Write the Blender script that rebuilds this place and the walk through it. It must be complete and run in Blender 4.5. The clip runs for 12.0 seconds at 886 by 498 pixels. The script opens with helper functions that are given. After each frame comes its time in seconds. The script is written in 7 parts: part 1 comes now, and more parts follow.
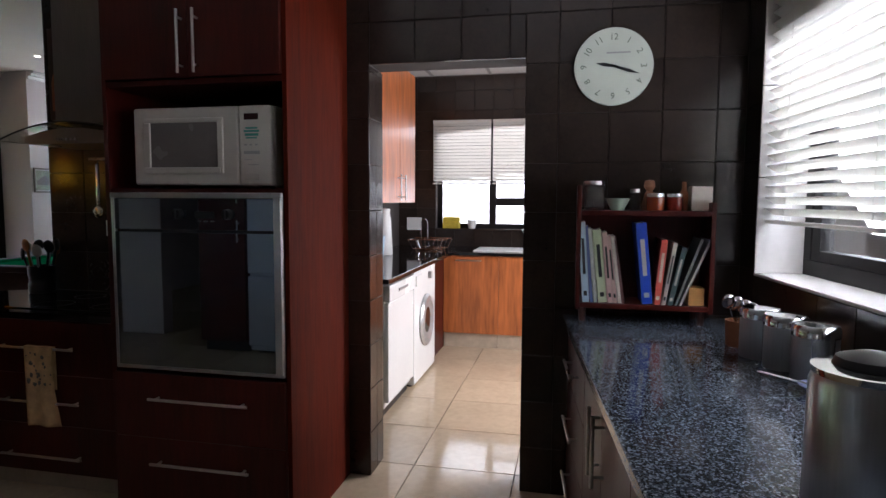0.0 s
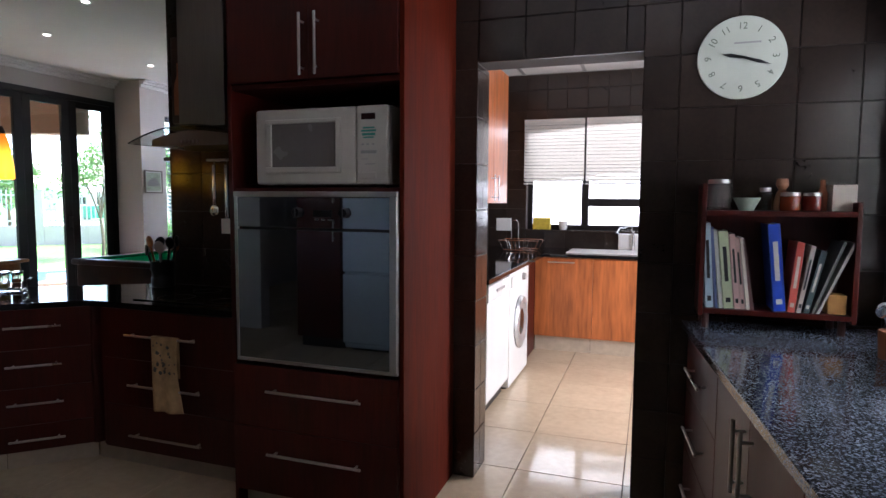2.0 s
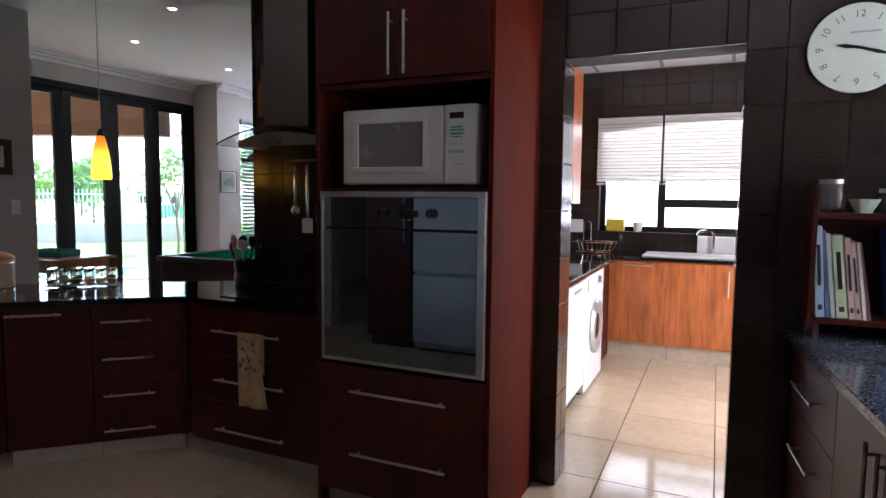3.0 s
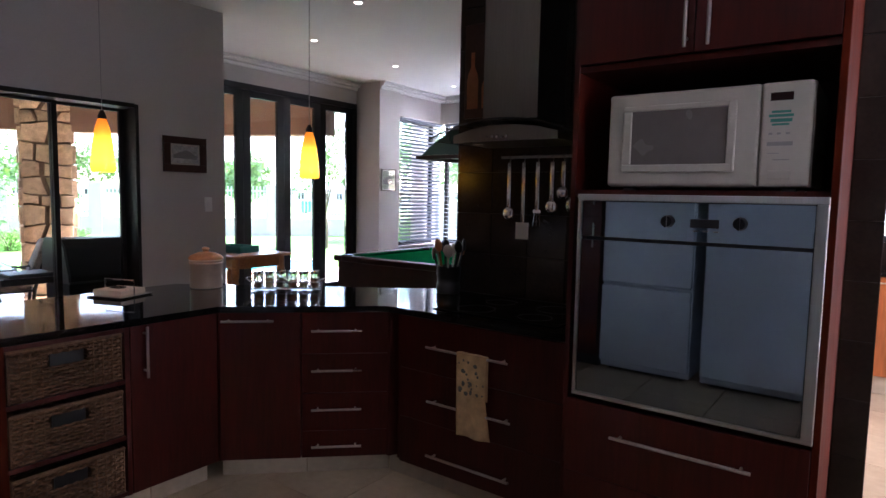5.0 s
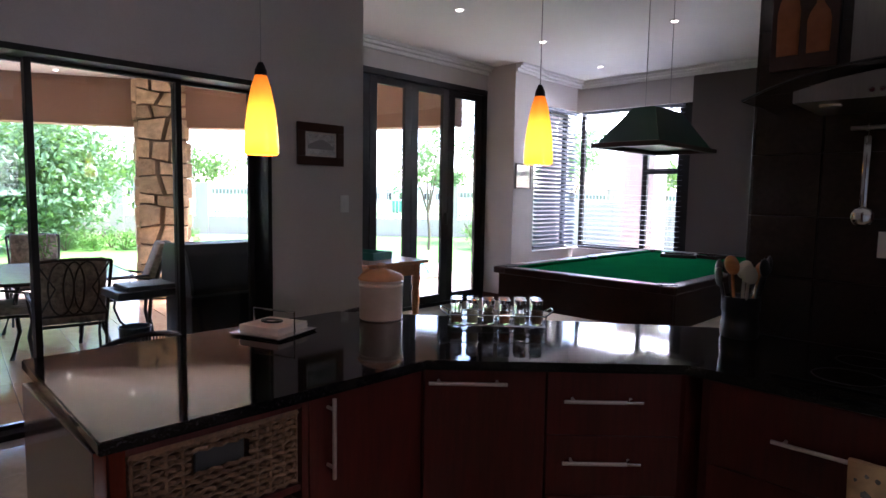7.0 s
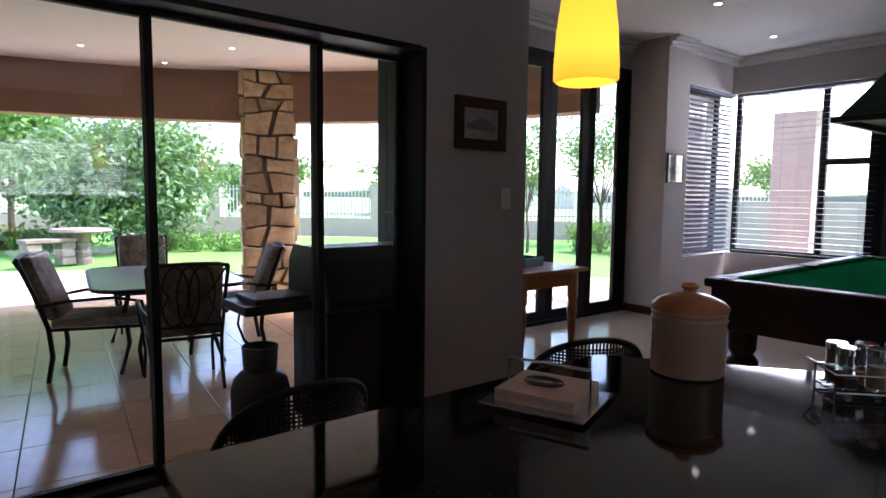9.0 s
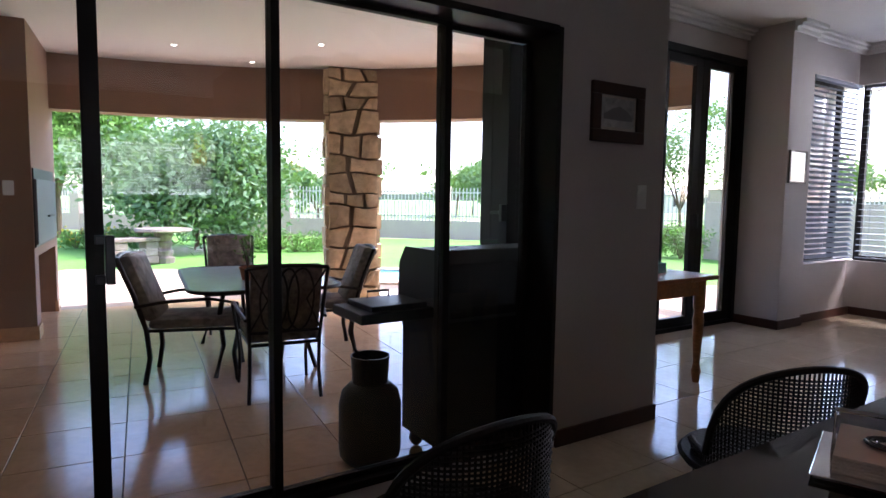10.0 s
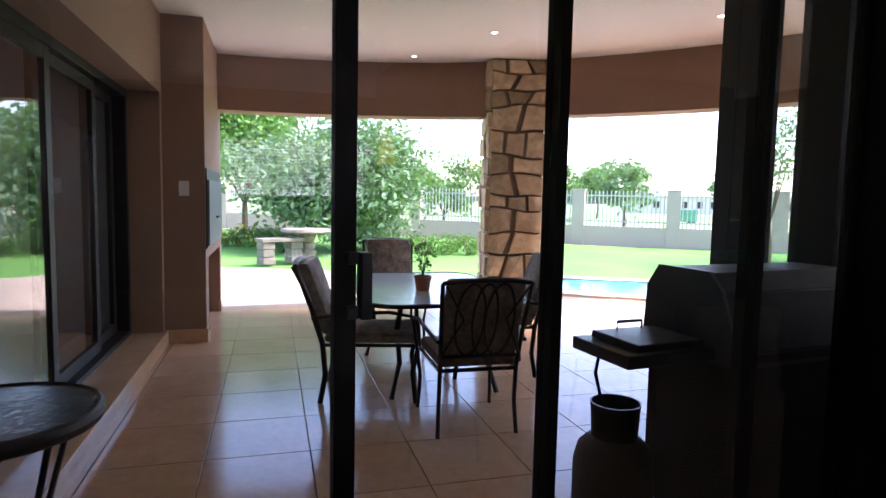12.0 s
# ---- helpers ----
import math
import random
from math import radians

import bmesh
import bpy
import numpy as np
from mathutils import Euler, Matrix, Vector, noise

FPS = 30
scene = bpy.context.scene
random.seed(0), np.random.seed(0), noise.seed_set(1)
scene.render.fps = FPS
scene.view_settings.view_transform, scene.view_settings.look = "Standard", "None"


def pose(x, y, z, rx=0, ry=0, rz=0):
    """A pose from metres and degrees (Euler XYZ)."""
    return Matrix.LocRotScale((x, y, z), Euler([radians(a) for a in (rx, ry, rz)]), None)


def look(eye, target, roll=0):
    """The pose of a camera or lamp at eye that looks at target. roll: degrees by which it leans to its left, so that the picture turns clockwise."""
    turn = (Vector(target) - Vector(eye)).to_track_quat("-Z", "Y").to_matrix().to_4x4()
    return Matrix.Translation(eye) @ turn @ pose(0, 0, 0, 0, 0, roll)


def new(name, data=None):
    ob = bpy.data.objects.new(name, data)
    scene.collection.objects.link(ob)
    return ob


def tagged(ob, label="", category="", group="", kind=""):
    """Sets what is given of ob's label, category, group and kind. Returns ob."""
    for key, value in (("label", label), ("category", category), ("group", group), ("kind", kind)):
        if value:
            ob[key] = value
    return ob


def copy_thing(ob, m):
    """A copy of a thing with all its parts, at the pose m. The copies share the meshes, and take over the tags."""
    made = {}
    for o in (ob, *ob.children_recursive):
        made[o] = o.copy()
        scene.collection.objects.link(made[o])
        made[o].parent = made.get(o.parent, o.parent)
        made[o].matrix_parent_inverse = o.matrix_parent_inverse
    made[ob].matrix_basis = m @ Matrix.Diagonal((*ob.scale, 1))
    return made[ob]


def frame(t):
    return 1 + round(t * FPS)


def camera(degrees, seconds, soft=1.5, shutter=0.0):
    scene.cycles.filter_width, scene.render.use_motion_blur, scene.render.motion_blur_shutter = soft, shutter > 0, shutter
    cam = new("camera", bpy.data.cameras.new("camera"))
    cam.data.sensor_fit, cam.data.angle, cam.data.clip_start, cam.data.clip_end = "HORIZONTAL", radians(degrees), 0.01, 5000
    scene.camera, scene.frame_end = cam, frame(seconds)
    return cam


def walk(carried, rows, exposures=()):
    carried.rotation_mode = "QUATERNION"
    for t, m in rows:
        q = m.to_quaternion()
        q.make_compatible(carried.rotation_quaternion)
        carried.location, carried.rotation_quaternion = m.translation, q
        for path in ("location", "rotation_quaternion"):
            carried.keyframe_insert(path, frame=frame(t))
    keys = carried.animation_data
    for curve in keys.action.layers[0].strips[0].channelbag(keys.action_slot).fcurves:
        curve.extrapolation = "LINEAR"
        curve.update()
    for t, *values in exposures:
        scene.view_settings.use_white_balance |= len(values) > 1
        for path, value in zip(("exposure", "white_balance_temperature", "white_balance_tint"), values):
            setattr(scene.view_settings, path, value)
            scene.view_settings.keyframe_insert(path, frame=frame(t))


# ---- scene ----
cam = camera(72.9, 12.0)
PATH = [
    (0, (0.033, -0.248, 1.386), (-0.38, 1.702, 1.223), 0.3),
    (0.5, (-0.001, -0.248, 1.375), (-0.452, 1.694, 1.218), 0.2),
    (1, (-0.04, -0.256, 1.373), (-0.538, 1.675, 1.218), 0.3),
    (1.5, (-0.093, -0.255, 1.375), (-0.654, 1.659, 1.217), 0.3),
    (2, (-0.128, -0.253, 1.376), (-0.779, 1.631, 1.216), 0.4),
    (2.5, (-0.184, -0.253, 1.383), (-0.92, 1.599, 1.217), 0.4),
    (3, (-0.254, -0.252, 1.376), (-1.083, 1.561, 1.215), 0.6),
    (3.2, (-0.292, -0.258, 1.373), (-1.154, 1.54, 1.216), 0.5),
    (5, (-0.92, -0.134, 1.391), (-2.101, 1.471, 1.217), 1.1),
    (5.5, (-1.2, -0.068, 1.375), (-2.47, 1.466, 1.194), 0.9),
    (6, (-1.499, 0.007, 1.375), (-2.816, 1.501, 1.192), 0.8),
    (6.5, (-1.817, 0.117, 1.373), (-3.174, 1.575, 1.191), 0.9),
    (8.5, (-2.936, 0.401, 1.3), (-4.436, 1.712, 1.125), 0.6),
    (9, (-3.196, 0.377, 1.29), (-4.754, 1.618, 1.114), 0.6),
    (9.5, (-3.429, 0.317, 1.274), (-5.04, 1.49, 1.101), 0.8),
    (10, (-3.677, 0.278, 1.26), (-5.348, 1.364, 1.091), 0.8),
    (10.5, (-3.9, 0.235, 1.245), (-5.641, 1.204, 1.077), 0.9),
    (11, (-4.1, 0.16, 1.244), (-5.89, 1.037, 1.075), 1.2),
    (11.5, (-4.298, 0.086, 1.246), (-6.117, 0.899, 1.078), 1.1),
    (12, (-4.539, 0.056, 1.256), (-6.385, 0.808, 1.088), 1.2),
]
STOPS = [(0.0, 3.2, 5950, 17), (1.5, 3.4, 5900, 18), (3.2, 3.6, 5850, 20), (5.0, 3.8, 5900, 26), (6.7, 3.7, 5900, 28), (8.3, 3.05, 6050, 27), (9.5, 2.7, 6100, 27), (12.0, 2.68, 6100, 29)]
walk(cam, [(t, look(eye, target, roll)) for t, eye, target, roll in PATH], STOPS)

# ---- world, sun, lamps ----
world = bpy.data.worlds.new("sky")
scene.world = world
world.use_nodes = True
wn = world.node_tree
sky = wn.nodes.new("ShaderNodeTexSky")
sky.sky_type = "NISHITA"
sky.sun_disc = False
sky.sun_elevation, sky.sun_rotation = radians(55), radians(20)
sky.air_density, sky.dust_density, sky.ozone_density = 1.0, 1.2, 1.0
wn.links.new(sky.outputs[0], wn.nodes["Background"].inputs[0])
wn.nodes["Background"].inputs[1].default_value = 0.15
sun = new("sun", bpy.data.lights.new("sun", "SUN"))
sun.data.energy, sun.data.angle, sun.data.color = 2.4, radians(20), (1.0, 0.97, 0.92)
sun.matrix_world = look((0, 0, 0), (-math.sin(radians(20)) * 0.57, -math.cos(radians(20)) * 0.57, -0.82))


def lamp_point(place, watts, radius, colour):
    ob = new("bulb_light", bpy.data.lights.new("bulb_light", "POINT"))
    ob.data.energy, ob.data.shadow_soft_size, ob.data.color = watts, radius, colour
    ob.location = place
    return ob


def lamp_area(place, target, sx, sy, watts, colour=(1, 1, 1)):
    ob = new("window_light", bpy.data.lights.new("window_light", "AREA"))
    ob.data.shape, ob.data.size, ob.data.size_y, ob.data.energy, ob.data.color = "RECTANGLE", sx, sy, watts, colour
    ob.matrix_world = look(place, target)
    return ob


# daylight at the window openings
lamp_area((1.13, 1.38, 1.62), (0.1, 1.28, 1.0), 2.2, 0.85, 7, (0.93, 0.97, 1.0))
lamp_area((-0.6, 6.03, 1.63), (-0.55, 4.5, 1.1), 1.45, 1.05, 2.4, (0.97, 0.98, 1.0))
lamp_area((1.0, 3.95, 1.1), (-1.0, 4.0, 0.6), 0.9, 1.9, 7, (1.0, 0.98, 0.95))

# added fill strip hidden at the corner window's head, brightens the living room
lamp_area((-6.1, 8.04, 2.42), (-5.8, 5.0, 1.9), 1.4, 0.2, 3, (0.95, 0.98, 1.0))

# ---- materials ----
def rgb(c, k=1.0):
    return (min(c[0] * k, 1), min(c[1] * k, 1), min(c[2] * k, 1), 1)


def mat(name, colour, rough=0.5, metal=0.0, grain=30.0, vary=0.15, bump=0.0, stain=3.0, stretch=(1, 1, 1), coat=0.0, shift=0.0, spec=0.5, sheen=0.0):
    """Principled surface with fine grain and a broader stain, both of real size."""
    m = bpy.data.materials.new(name)
    m.use_nodes = True
    n, l = m.node_tree.nodes, m.node_tree.links
    b = n["Principled BSDF"]
    co = n.new("ShaderNodeTexCoord")
    mp = n.new("ShaderNodeMapping")
    mp.inputs["Scale"].default_value = stretch
    info = n.new("ShaderNodeObjectInfo")
    off = n.new("ShaderNodeVectorMath")
    off.operation = "MULTIPLY_ADD"
    off.inputs[1].default_value = (37.0, 17.0, 23.0)
    l.new(info.outputs["Random"], off.inputs[0])
    l.new(mp.outputs[0], off.inputs[2])
    l.new(co.outputs["Object"], mp.inputs["Vector"])
    f = n.new("ShaderNodeTexNoise")
    f.inputs["Scale"].default_value, f.inputs["Detail"].default_value = grain, 6
    g = n.new("ShaderNodeTexNoise")
    g.inputs["Scale"].default_value, g.inputs["Detail"].default_value = stain, 3
    for t in (f, g):
        l.new(off.outputs[0], t.inputs["Vector"])
    add = n.new("ShaderNodeMath")
    add.operation = "ADD"
    l.new(f.outputs["Fac"], add.inputs[0])
    l.new(g.outputs["Fac"], add.inputs[1])
    ramp = n.new("ShaderNodeMapRange")
    ramp.inputs["From Min"].default_value, ramp.inputs["From Max"].default_value = 0.65, 1.35
    l.new(add.outputs[0], ramp.inputs["Value"])
    mix = n.new("ShaderNodeMix")
    mix.data_type = "RGBA"
    mix.inputs["A"].default_value, mix.inputs["B"].default_value = rgb(colour, 1 - vary), rgb(colour, 1 + vary)
    l.new(ramp.outputs[0], mix.inputs["Factor"])
    out = mix.outputs["Result"]
    if shift:
        hsv = n.new("ShaderNodeHueSaturation")
        mr = n.new("ShaderNodeMapRange")
        mr.inputs["To Min"].default_value, mr.inputs["To Max"].default_value = 1 - shift, 1 + shift
        l.new(info.outputs["Random"], mr.inputs["Value"])
        l.new(mr.outputs[0], hsv.inputs["Value"])
        l.new(out, hsv.inputs["Color"])
        out = hsv.outputs["Color"]
    l.new(out, b.inputs["Base Color"])
    rr = n.new("ShaderNodeMapRange")
    rr.inputs["To Min"].default_value, rr.inputs["To Max"].default_value = max(rough * 0.8, 0.01), min(rough * 1.25, 1)
    l.new(g.outputs["Fac"], rr.inputs["Value"])
    l.new(rr.outputs[0], b.inputs["Roughness"])
    b.inputs["Metallic"].default_value, b.inputs["Coat Weight"].default_value = metal, coat
    b.inputs["Coat Roughness"].default_value, b.inputs["Specular IOR Level"].default_value = 0.08, spec
    b.inputs["Sheen Weight"].default_value = sheen
    if bump:
        bp = n.new("ShaderNodeBump")
        bp.inputs["Strength"].default_value, bp.inputs["Distance"].default_value = 0.6, bump
        l.new(f.outputs["Fac"], bp.inputs["Height"])
        l.new(bp.outputs[0], b.inputs["Normal"])
    return m


def glow(name, colour, power, rough=0.4):
    m = bpy.data.materials.new(name)
    m.use_nodes = True
    b = m.node_tree.nodes["Principled BSDF"]
    b.inputs["Base Color"].default_value, b.inputs["Emission Color"].default_value = rgb(colour), rgb(colour)
    b.inputs["Emission Strength"].default_value, b.inputs["Roughness"].default_value = power, rough
    return m


def glass(name, colour=(1, 1, 1), rough=0.0, ior=1.45):
    m = bpy.data.materials.new(name)
    m.use_nodes = True
    b = m.node_tree.nodes["Principled BSDF"]
    b.inputs["Base Color"].default_value, b.inputs["Roughness"].default_value = rgb(colour), rough
    b.inputs["Transmission Weight"].default_value, b.inputs["IOR"].default_value = 1.0, ior
    return m


def translucent(m, colour, share):
    """Lets part of the light through a thin surface."""
    n, l = m.node_tree.nodes, m.node_tree.links
    t = n.new("ShaderNodeBsdfTranslucent")
    t.inputs[0].default_value = rgb(colour)
    x = n.new("ShaderNodeMixShader")
    x.inputs[0].default_value = share
    l.new(n["Principled BSDF"].outputs[0], x.inputs[1])
    l.new(t.outputs[0], x.inputs[2])
    l.new(x.outputs[0], n["Material Output"].inputs[0])
    return m


def granite(name, dark, light, scale, amount, rough=0.06):
    m = mat(name, dark, rough, grain=120, vary=0.3, spec=0.33)
    n, l = m.node_tree.nodes, m.node_tree.links
    b = n["Principled BSDF"]
    base = b.inputs["Base Color"].links[0].from_socket
    co = n.new("ShaderNodeTexCoord")
    v = n.new("ShaderNodeTexVoronoi")
    v.inputs["Scale"].default_value = scale
    l.new(co.outputs["Object"], v.inputs["Vector"])
    sep = n.new("ShaderNodeSeparateColor")
    l.new(v.outputs["Color"], sep.inputs[0])
    r = n.new("ShaderNodeMapRange")
    r.inputs["From Min"].default_value, r.inputs["From Max"].default_value = 1 - amount, 1.0
    l.new(sep.outputs[0], r.inputs["Value"])
    x = n.new("ShaderNodeMix")
    x.data_type = "RGBA"
    x.inputs["B"].default_value = rgb(light)
    l.new(r.outputs[0], x.inputs["Factor"])
    l.new(base, x.inputs["A"])
    l.new(x.outputs["Result"], b.inputs["Base Color"])
    return m


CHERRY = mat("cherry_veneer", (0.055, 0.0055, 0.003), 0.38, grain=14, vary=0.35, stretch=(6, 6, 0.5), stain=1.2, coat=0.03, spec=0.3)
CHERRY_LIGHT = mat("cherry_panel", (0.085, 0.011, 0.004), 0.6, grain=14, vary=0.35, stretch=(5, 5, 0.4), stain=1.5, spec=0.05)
CHERRY_GLOSS = mat("lacquered_cherry", (0.09, 0.016, 0.007), 0.22, grain=14, vary=0.35, stretch=(6, 6, 0.5), stain=1.2, coat=0.9, spec=0.7)
OAK_RED = mat("stained_oak", (0.40, 0.115, 0.03), 0.4, grain=10, vary=0.4, stretch=(4, 4, 0.45), stain=2.5, coat=0.1)
DARKWOOD = mat("dark_wood", (0.045, 0.014, 0.008), 0.35, grain=16, vary=0.35, stretch=(4, 0.5, 4))
PINE = mat("varnished_pine", (0.42, 0.17, 0.05), 0.35, grain=12, vary=0.3, stretch=(0.6, 5, 5), coat=0.3)
STEEL = mat("brushed_steel", (0.55, 0.54, 0.52), 0.28, 1.0, grain=200, vary=0.1, stretch=(1, 1, 0.05), bump=0.0004)
HOOD_STEEL = mat("hood_steel", (0.24, 0.22, 0.20), 0.3, 1.0, grain=200, vary=0.1, stretch=(1, 1, 0.05), bump=0.0004)
CHROME = mat("chrome", (0.75, 0.75, 0.75), 0.1, 1.0, vary=0.03)
GRANITE_BLACK = granite("black_granite", (0.006, 0.0055, 0.006), (0.04, 0.036, 0.033), 350, 0.1, 0.05)
GRANITE_BLUE = granite("speckled_granite", (0.03, 0.035, 0.045), (0.26, 0.29, 0.34), 260, 0.38, 0.10)
TILE_DARK = mat("brown_wall_tile", (0.028, 0.019, 0.015), 0.17, grain=60, vary=0.25, spec=0.5, bump=0.00012, stain=8, shift=0.18)
GROUT_DARK = mat("dark_grout", (0.055, 0.046, 0.042), 0.9, grain=200, vary=0.2, bump=0.0005)
TILE_FLOOR = mat("beige_floor_tile", (0.58, 0.46, 0.32), 0.09, grain=25, vary=0.1, bump=0.0002, stain=4, shift=0.05)
GROUT_FLOOR = mat("floor_grout", (0.16, 0.115, 0.08), 0.9, grain=150, vary=0.25)
TILE_PATIO = mat("terrace_tile", (0.52, 0.32, 0.185), 0.13, grain=22, vary=0.14, bump=0.0002, stain=3.5, shift=0.06)
WALL_WARM = mat("grey_wall_paint", (0.51, 0.465, 0.445), 0.8, grain=90, vary=0.04, bump=0.0004)
WALL_TAN = mat("tan_plaster", (0.28, 0.175, 0.12), 0.85, grain=120, vary=0.08, bump=0.001)
CEIL = mat("ceiling_paint", (0.76, 0.75, 0.73), 0.85, grain=60, vary=0.03)
WHITE_ENAMEL = mat("white_enamel", (0.78, 0.78, 0.76), 0.25, grain=40, vary=0.03)
CREAM_PLASTIC = mat("cream_plastic", (0.50, 0.46, 0.40), 0.35, grain=60, vary=0.04)
GREY_PLASTIC = mat("grey_plastic", (0.30, 0.29, 0.28), 0.4, vary=0.05)
BLACK_PLASTIC = mat("black_plastic", (0.015, 0.015, 0.016), 0.35, vary=0.2)
FRAME_BRONZE = mat("bronze_aluminium", (0.009, 0.007, 0.0065), 0.5, 0.0, grain=80, vary=0.15, spec=0.3)
OVEN_GLASS = mat("black_oven_glass", (0.006, 0.007, 0.009), 0.02, vary=0.02, spec=0.5)
OVEN_GLASS.node_tree.nodes["Principled BSDF"].inputs["IOR"].default_value = 3.1
OVEN_GLASS.node_tree.nodes["Principled BSDF"].inputs["Specular Tint"].default_value = (0.80, 0.92, 1.0, 1)
MW_DOOR = mat("microwave_window", (0.16, 0.14, 0.13), 0.25, vary=0.05)
PANE = glass("window_pane", (0.97, 0.99, 0.98))
CLEAR = glass("clear_glass")
HOOD_GLASS = glass("hood_glass", (0.86, 0.92, 0.9))
BLIND = translucent(mat("blind_slat", (0.80, 0.78, 0.74), 0.45, vary=0.04), (0.8, 0.78, 0.72), 0.3)
BLIND_GREY = mat("grey_blind_slat", (0.16, 0.18, 0.22), 0.5, vary=0.04)
PLINTH = mat("plinth_tile", (0.48, 0.39, 0.29), 0.35, grain=20, vary=0.15, shift=0.05)
BASEBOARD = mat("brown_skirting", (0.07, 0.025, 0.015), 0.4, vary=0.2)
FELT = mat("green_felt", (0.004, 0.24, 0.085), 1.0, grain=400, vary=0.1, spec=0.0)
LAMP_GREEN = mat("green_shade", (0.006, 0.06, 0.045), 0.5, vary=0.1)
def amber_glass():
    """Lit glass: yellow where the bulb sits low in the shade, orange towards the narrow top."""
    m = glow("amber_glass_lit", (1.0, 0.45, 0.02), 1.0, 0.2)
    n, l = m.node_tree.nodes, m.node_tree.links
    co = n.new("ShaderNodeTexCoord")
    sep = n.new("ShaderNodeSeparateXYZ")
    ramp = n.new("ShaderNodeValToRGB")
    mr = n.new("ShaderNodeMapRange")
    mr.inputs["From Max"].default_value = 0.26
    e = ramp.color_ramp.elements
    e[0].position, e[0].color = 0.0, (0.20, 0.085, 0.004, 1)
    e[1].position, e[1].color = 1.0, (0.05, 0.007, 0.0006, 1)
    for q, c in ((0.2, (0.26, 0.135, 0.008, 1)), (0.5, (0.24, 0.115, 0.006, 1)), (0.75, (0.13, 0.035, 0.002, 1))):
        k = e.new(q)
        k.color = c
    l.new(co.outputs["Object"], sep.inputs[0])
    l.new(sep.outputs["Z"], mr.inputs["Value"])
    l.new(mr.outputs[0], ramp.inputs[0])
    l.new(ramp.outputs[0], n["Principled BSDF"].inputs["Emission Color"])
    return m


AMBER = amber_glass()
AMBER_CORE = glow("lamp_core_lit", (1.0, 0.7, 0.2), 0.5)
DOWNLIGHT = glow("downlight_lit", (1.0, 0.93, 0.8), 1.6)
STONE = mat("honey_stone", (0.50, 0.385, 0.245), 0.85, grain=18, vary=0.35, bump=0.006, stain=5, shift=0.28)
STONE_JOINT = mat("stone_mortar", (0.17, 0.125, 0.085), 0.95, grain=60, vary=0.3, bump=0.004)
FABRIC = mat("patterned_cushion", (0.20, 0.165, 0.135), 0.95, grain=28, vary=0.65, stain=9, bump=0.002)
IRON = mat("bronze_iron", (0.03, 0.024, 0.02), 0.45, 0.6, grain=90, vary=0.25)
TABLE_GLASS = mat("frosted_table_glass", (0.50, 0.58, 0.60), 0.12, grain=12, vary=0.12, bump=0.0006, spec=0.8)
WICKER = mat("wicker", (0.15, 0.075, 0.035), 0.7, grain=80, vary=0.5, bump=0.003)
WICKER_DARK = mat("dark_wicker", (0.008, 0.006, 0.005), 0.55, grain=120, vary=0.4, bump=0.003)
GRILL = mat("dark_grill_enamel", (0.007, 0.007, 0.0075), 0.45, 0.0, spec=0.3, vary=0.15)
GRILL_STEEL = mat("grill_steel", (0.055, 0.058, 0.06), 0.4, 0.4, vary=0.12)
GASBOTTLE = mat("gas_bottle_paint", (0.032, 0.027, 0.024), 0.5, 0.0, grain=25, vary=0.2)
CERAMIC = mat("cream_ceramic", (0.47, 0.36, 0.27), 0.3, grain=20, vary=0.1, coat=0.2)
TERRACOTTA = mat("terracotta", (0.34, 0.13, 0.06), 0.8, vary=0.2)
PAPER = mat("paper", (0.62, 0.55, 0.47), 0.8, vary=0.08)
CLOCKFACE = mat("clock_face", (0.52, 0.54, 0.45), 0.5, grain=8, vary=0.1)
GRASS = mat("lawn", (0.10, 0.26, 0.035), 0.95, grain=60, vary=0.4, bump=0.02, stain=0.6)
VELD = mat("dry_field", (0.20, 0.28, 0.09), 0.95, grain=2.0, vary=0.35, stain=0.1)
PAVING = mat("paving_stone", (0.50, 0.38, 0.27), 0.7, grain=12, vary=0.25, bump=0.003, stain=2.0, shift=0.14)
POOLWATER = mat("pool_water", (0.05, 0.42, 0.55), 0.06, grain=6, vary=0.2, bump=0.004)
FENCEWALL = mat("garden_wall", (0.46, 0.36, 0.31), 0.9, grain=30, vary=0.1, bump=0.002)
FENCEIRON = mat("fence_paint", (0.50, 0.48, 0.44), 0.5, vary=0.1)
BARK = mat("bark", (0.12, 0.08, 0.05), 0.9, grain=25, vary=0.4, bump=0.01, stretch=(3, 3, 0.6))
LEAF = translucent(mat("leaves", (0.075, 0.16, 0.045), 0.6, grain=3, vary=0.45, stain=1.0), (0.16, 0.30, 0.05), 0.3)
LEAF_PALE = translucent(mat("pale_leaves", (0.12, 0.21, 0.10), 0.6, grain=3, vary=0.45, stain=1.0), (0.16, 0.30, 0.05), 0.3)
LEAF_LIGHT = translucent(mat("bright_leaves", (0.12, 0.27, 0.04), 0.6, grain=3, vary=0.4, stain=1.0), (0.16, 0.30, 0.05), 0.3)
FLOWER = mat("yellow_flowers", (0.55, 0.42, 0.04), 0.7, vary=0.3)
FARHILL = mat("far_hill", (0.16, 0.17, 0.13), 1.0, grain=0.05, vary=0.25)
ROOFTIN = mat("pale_roof", (0.42, 0.42, 0.43), 0.6, vary=0.1)
BUILDING = mat("pale_building", (0.55, 0.50, 0.45), 0.8, vary=0.08)

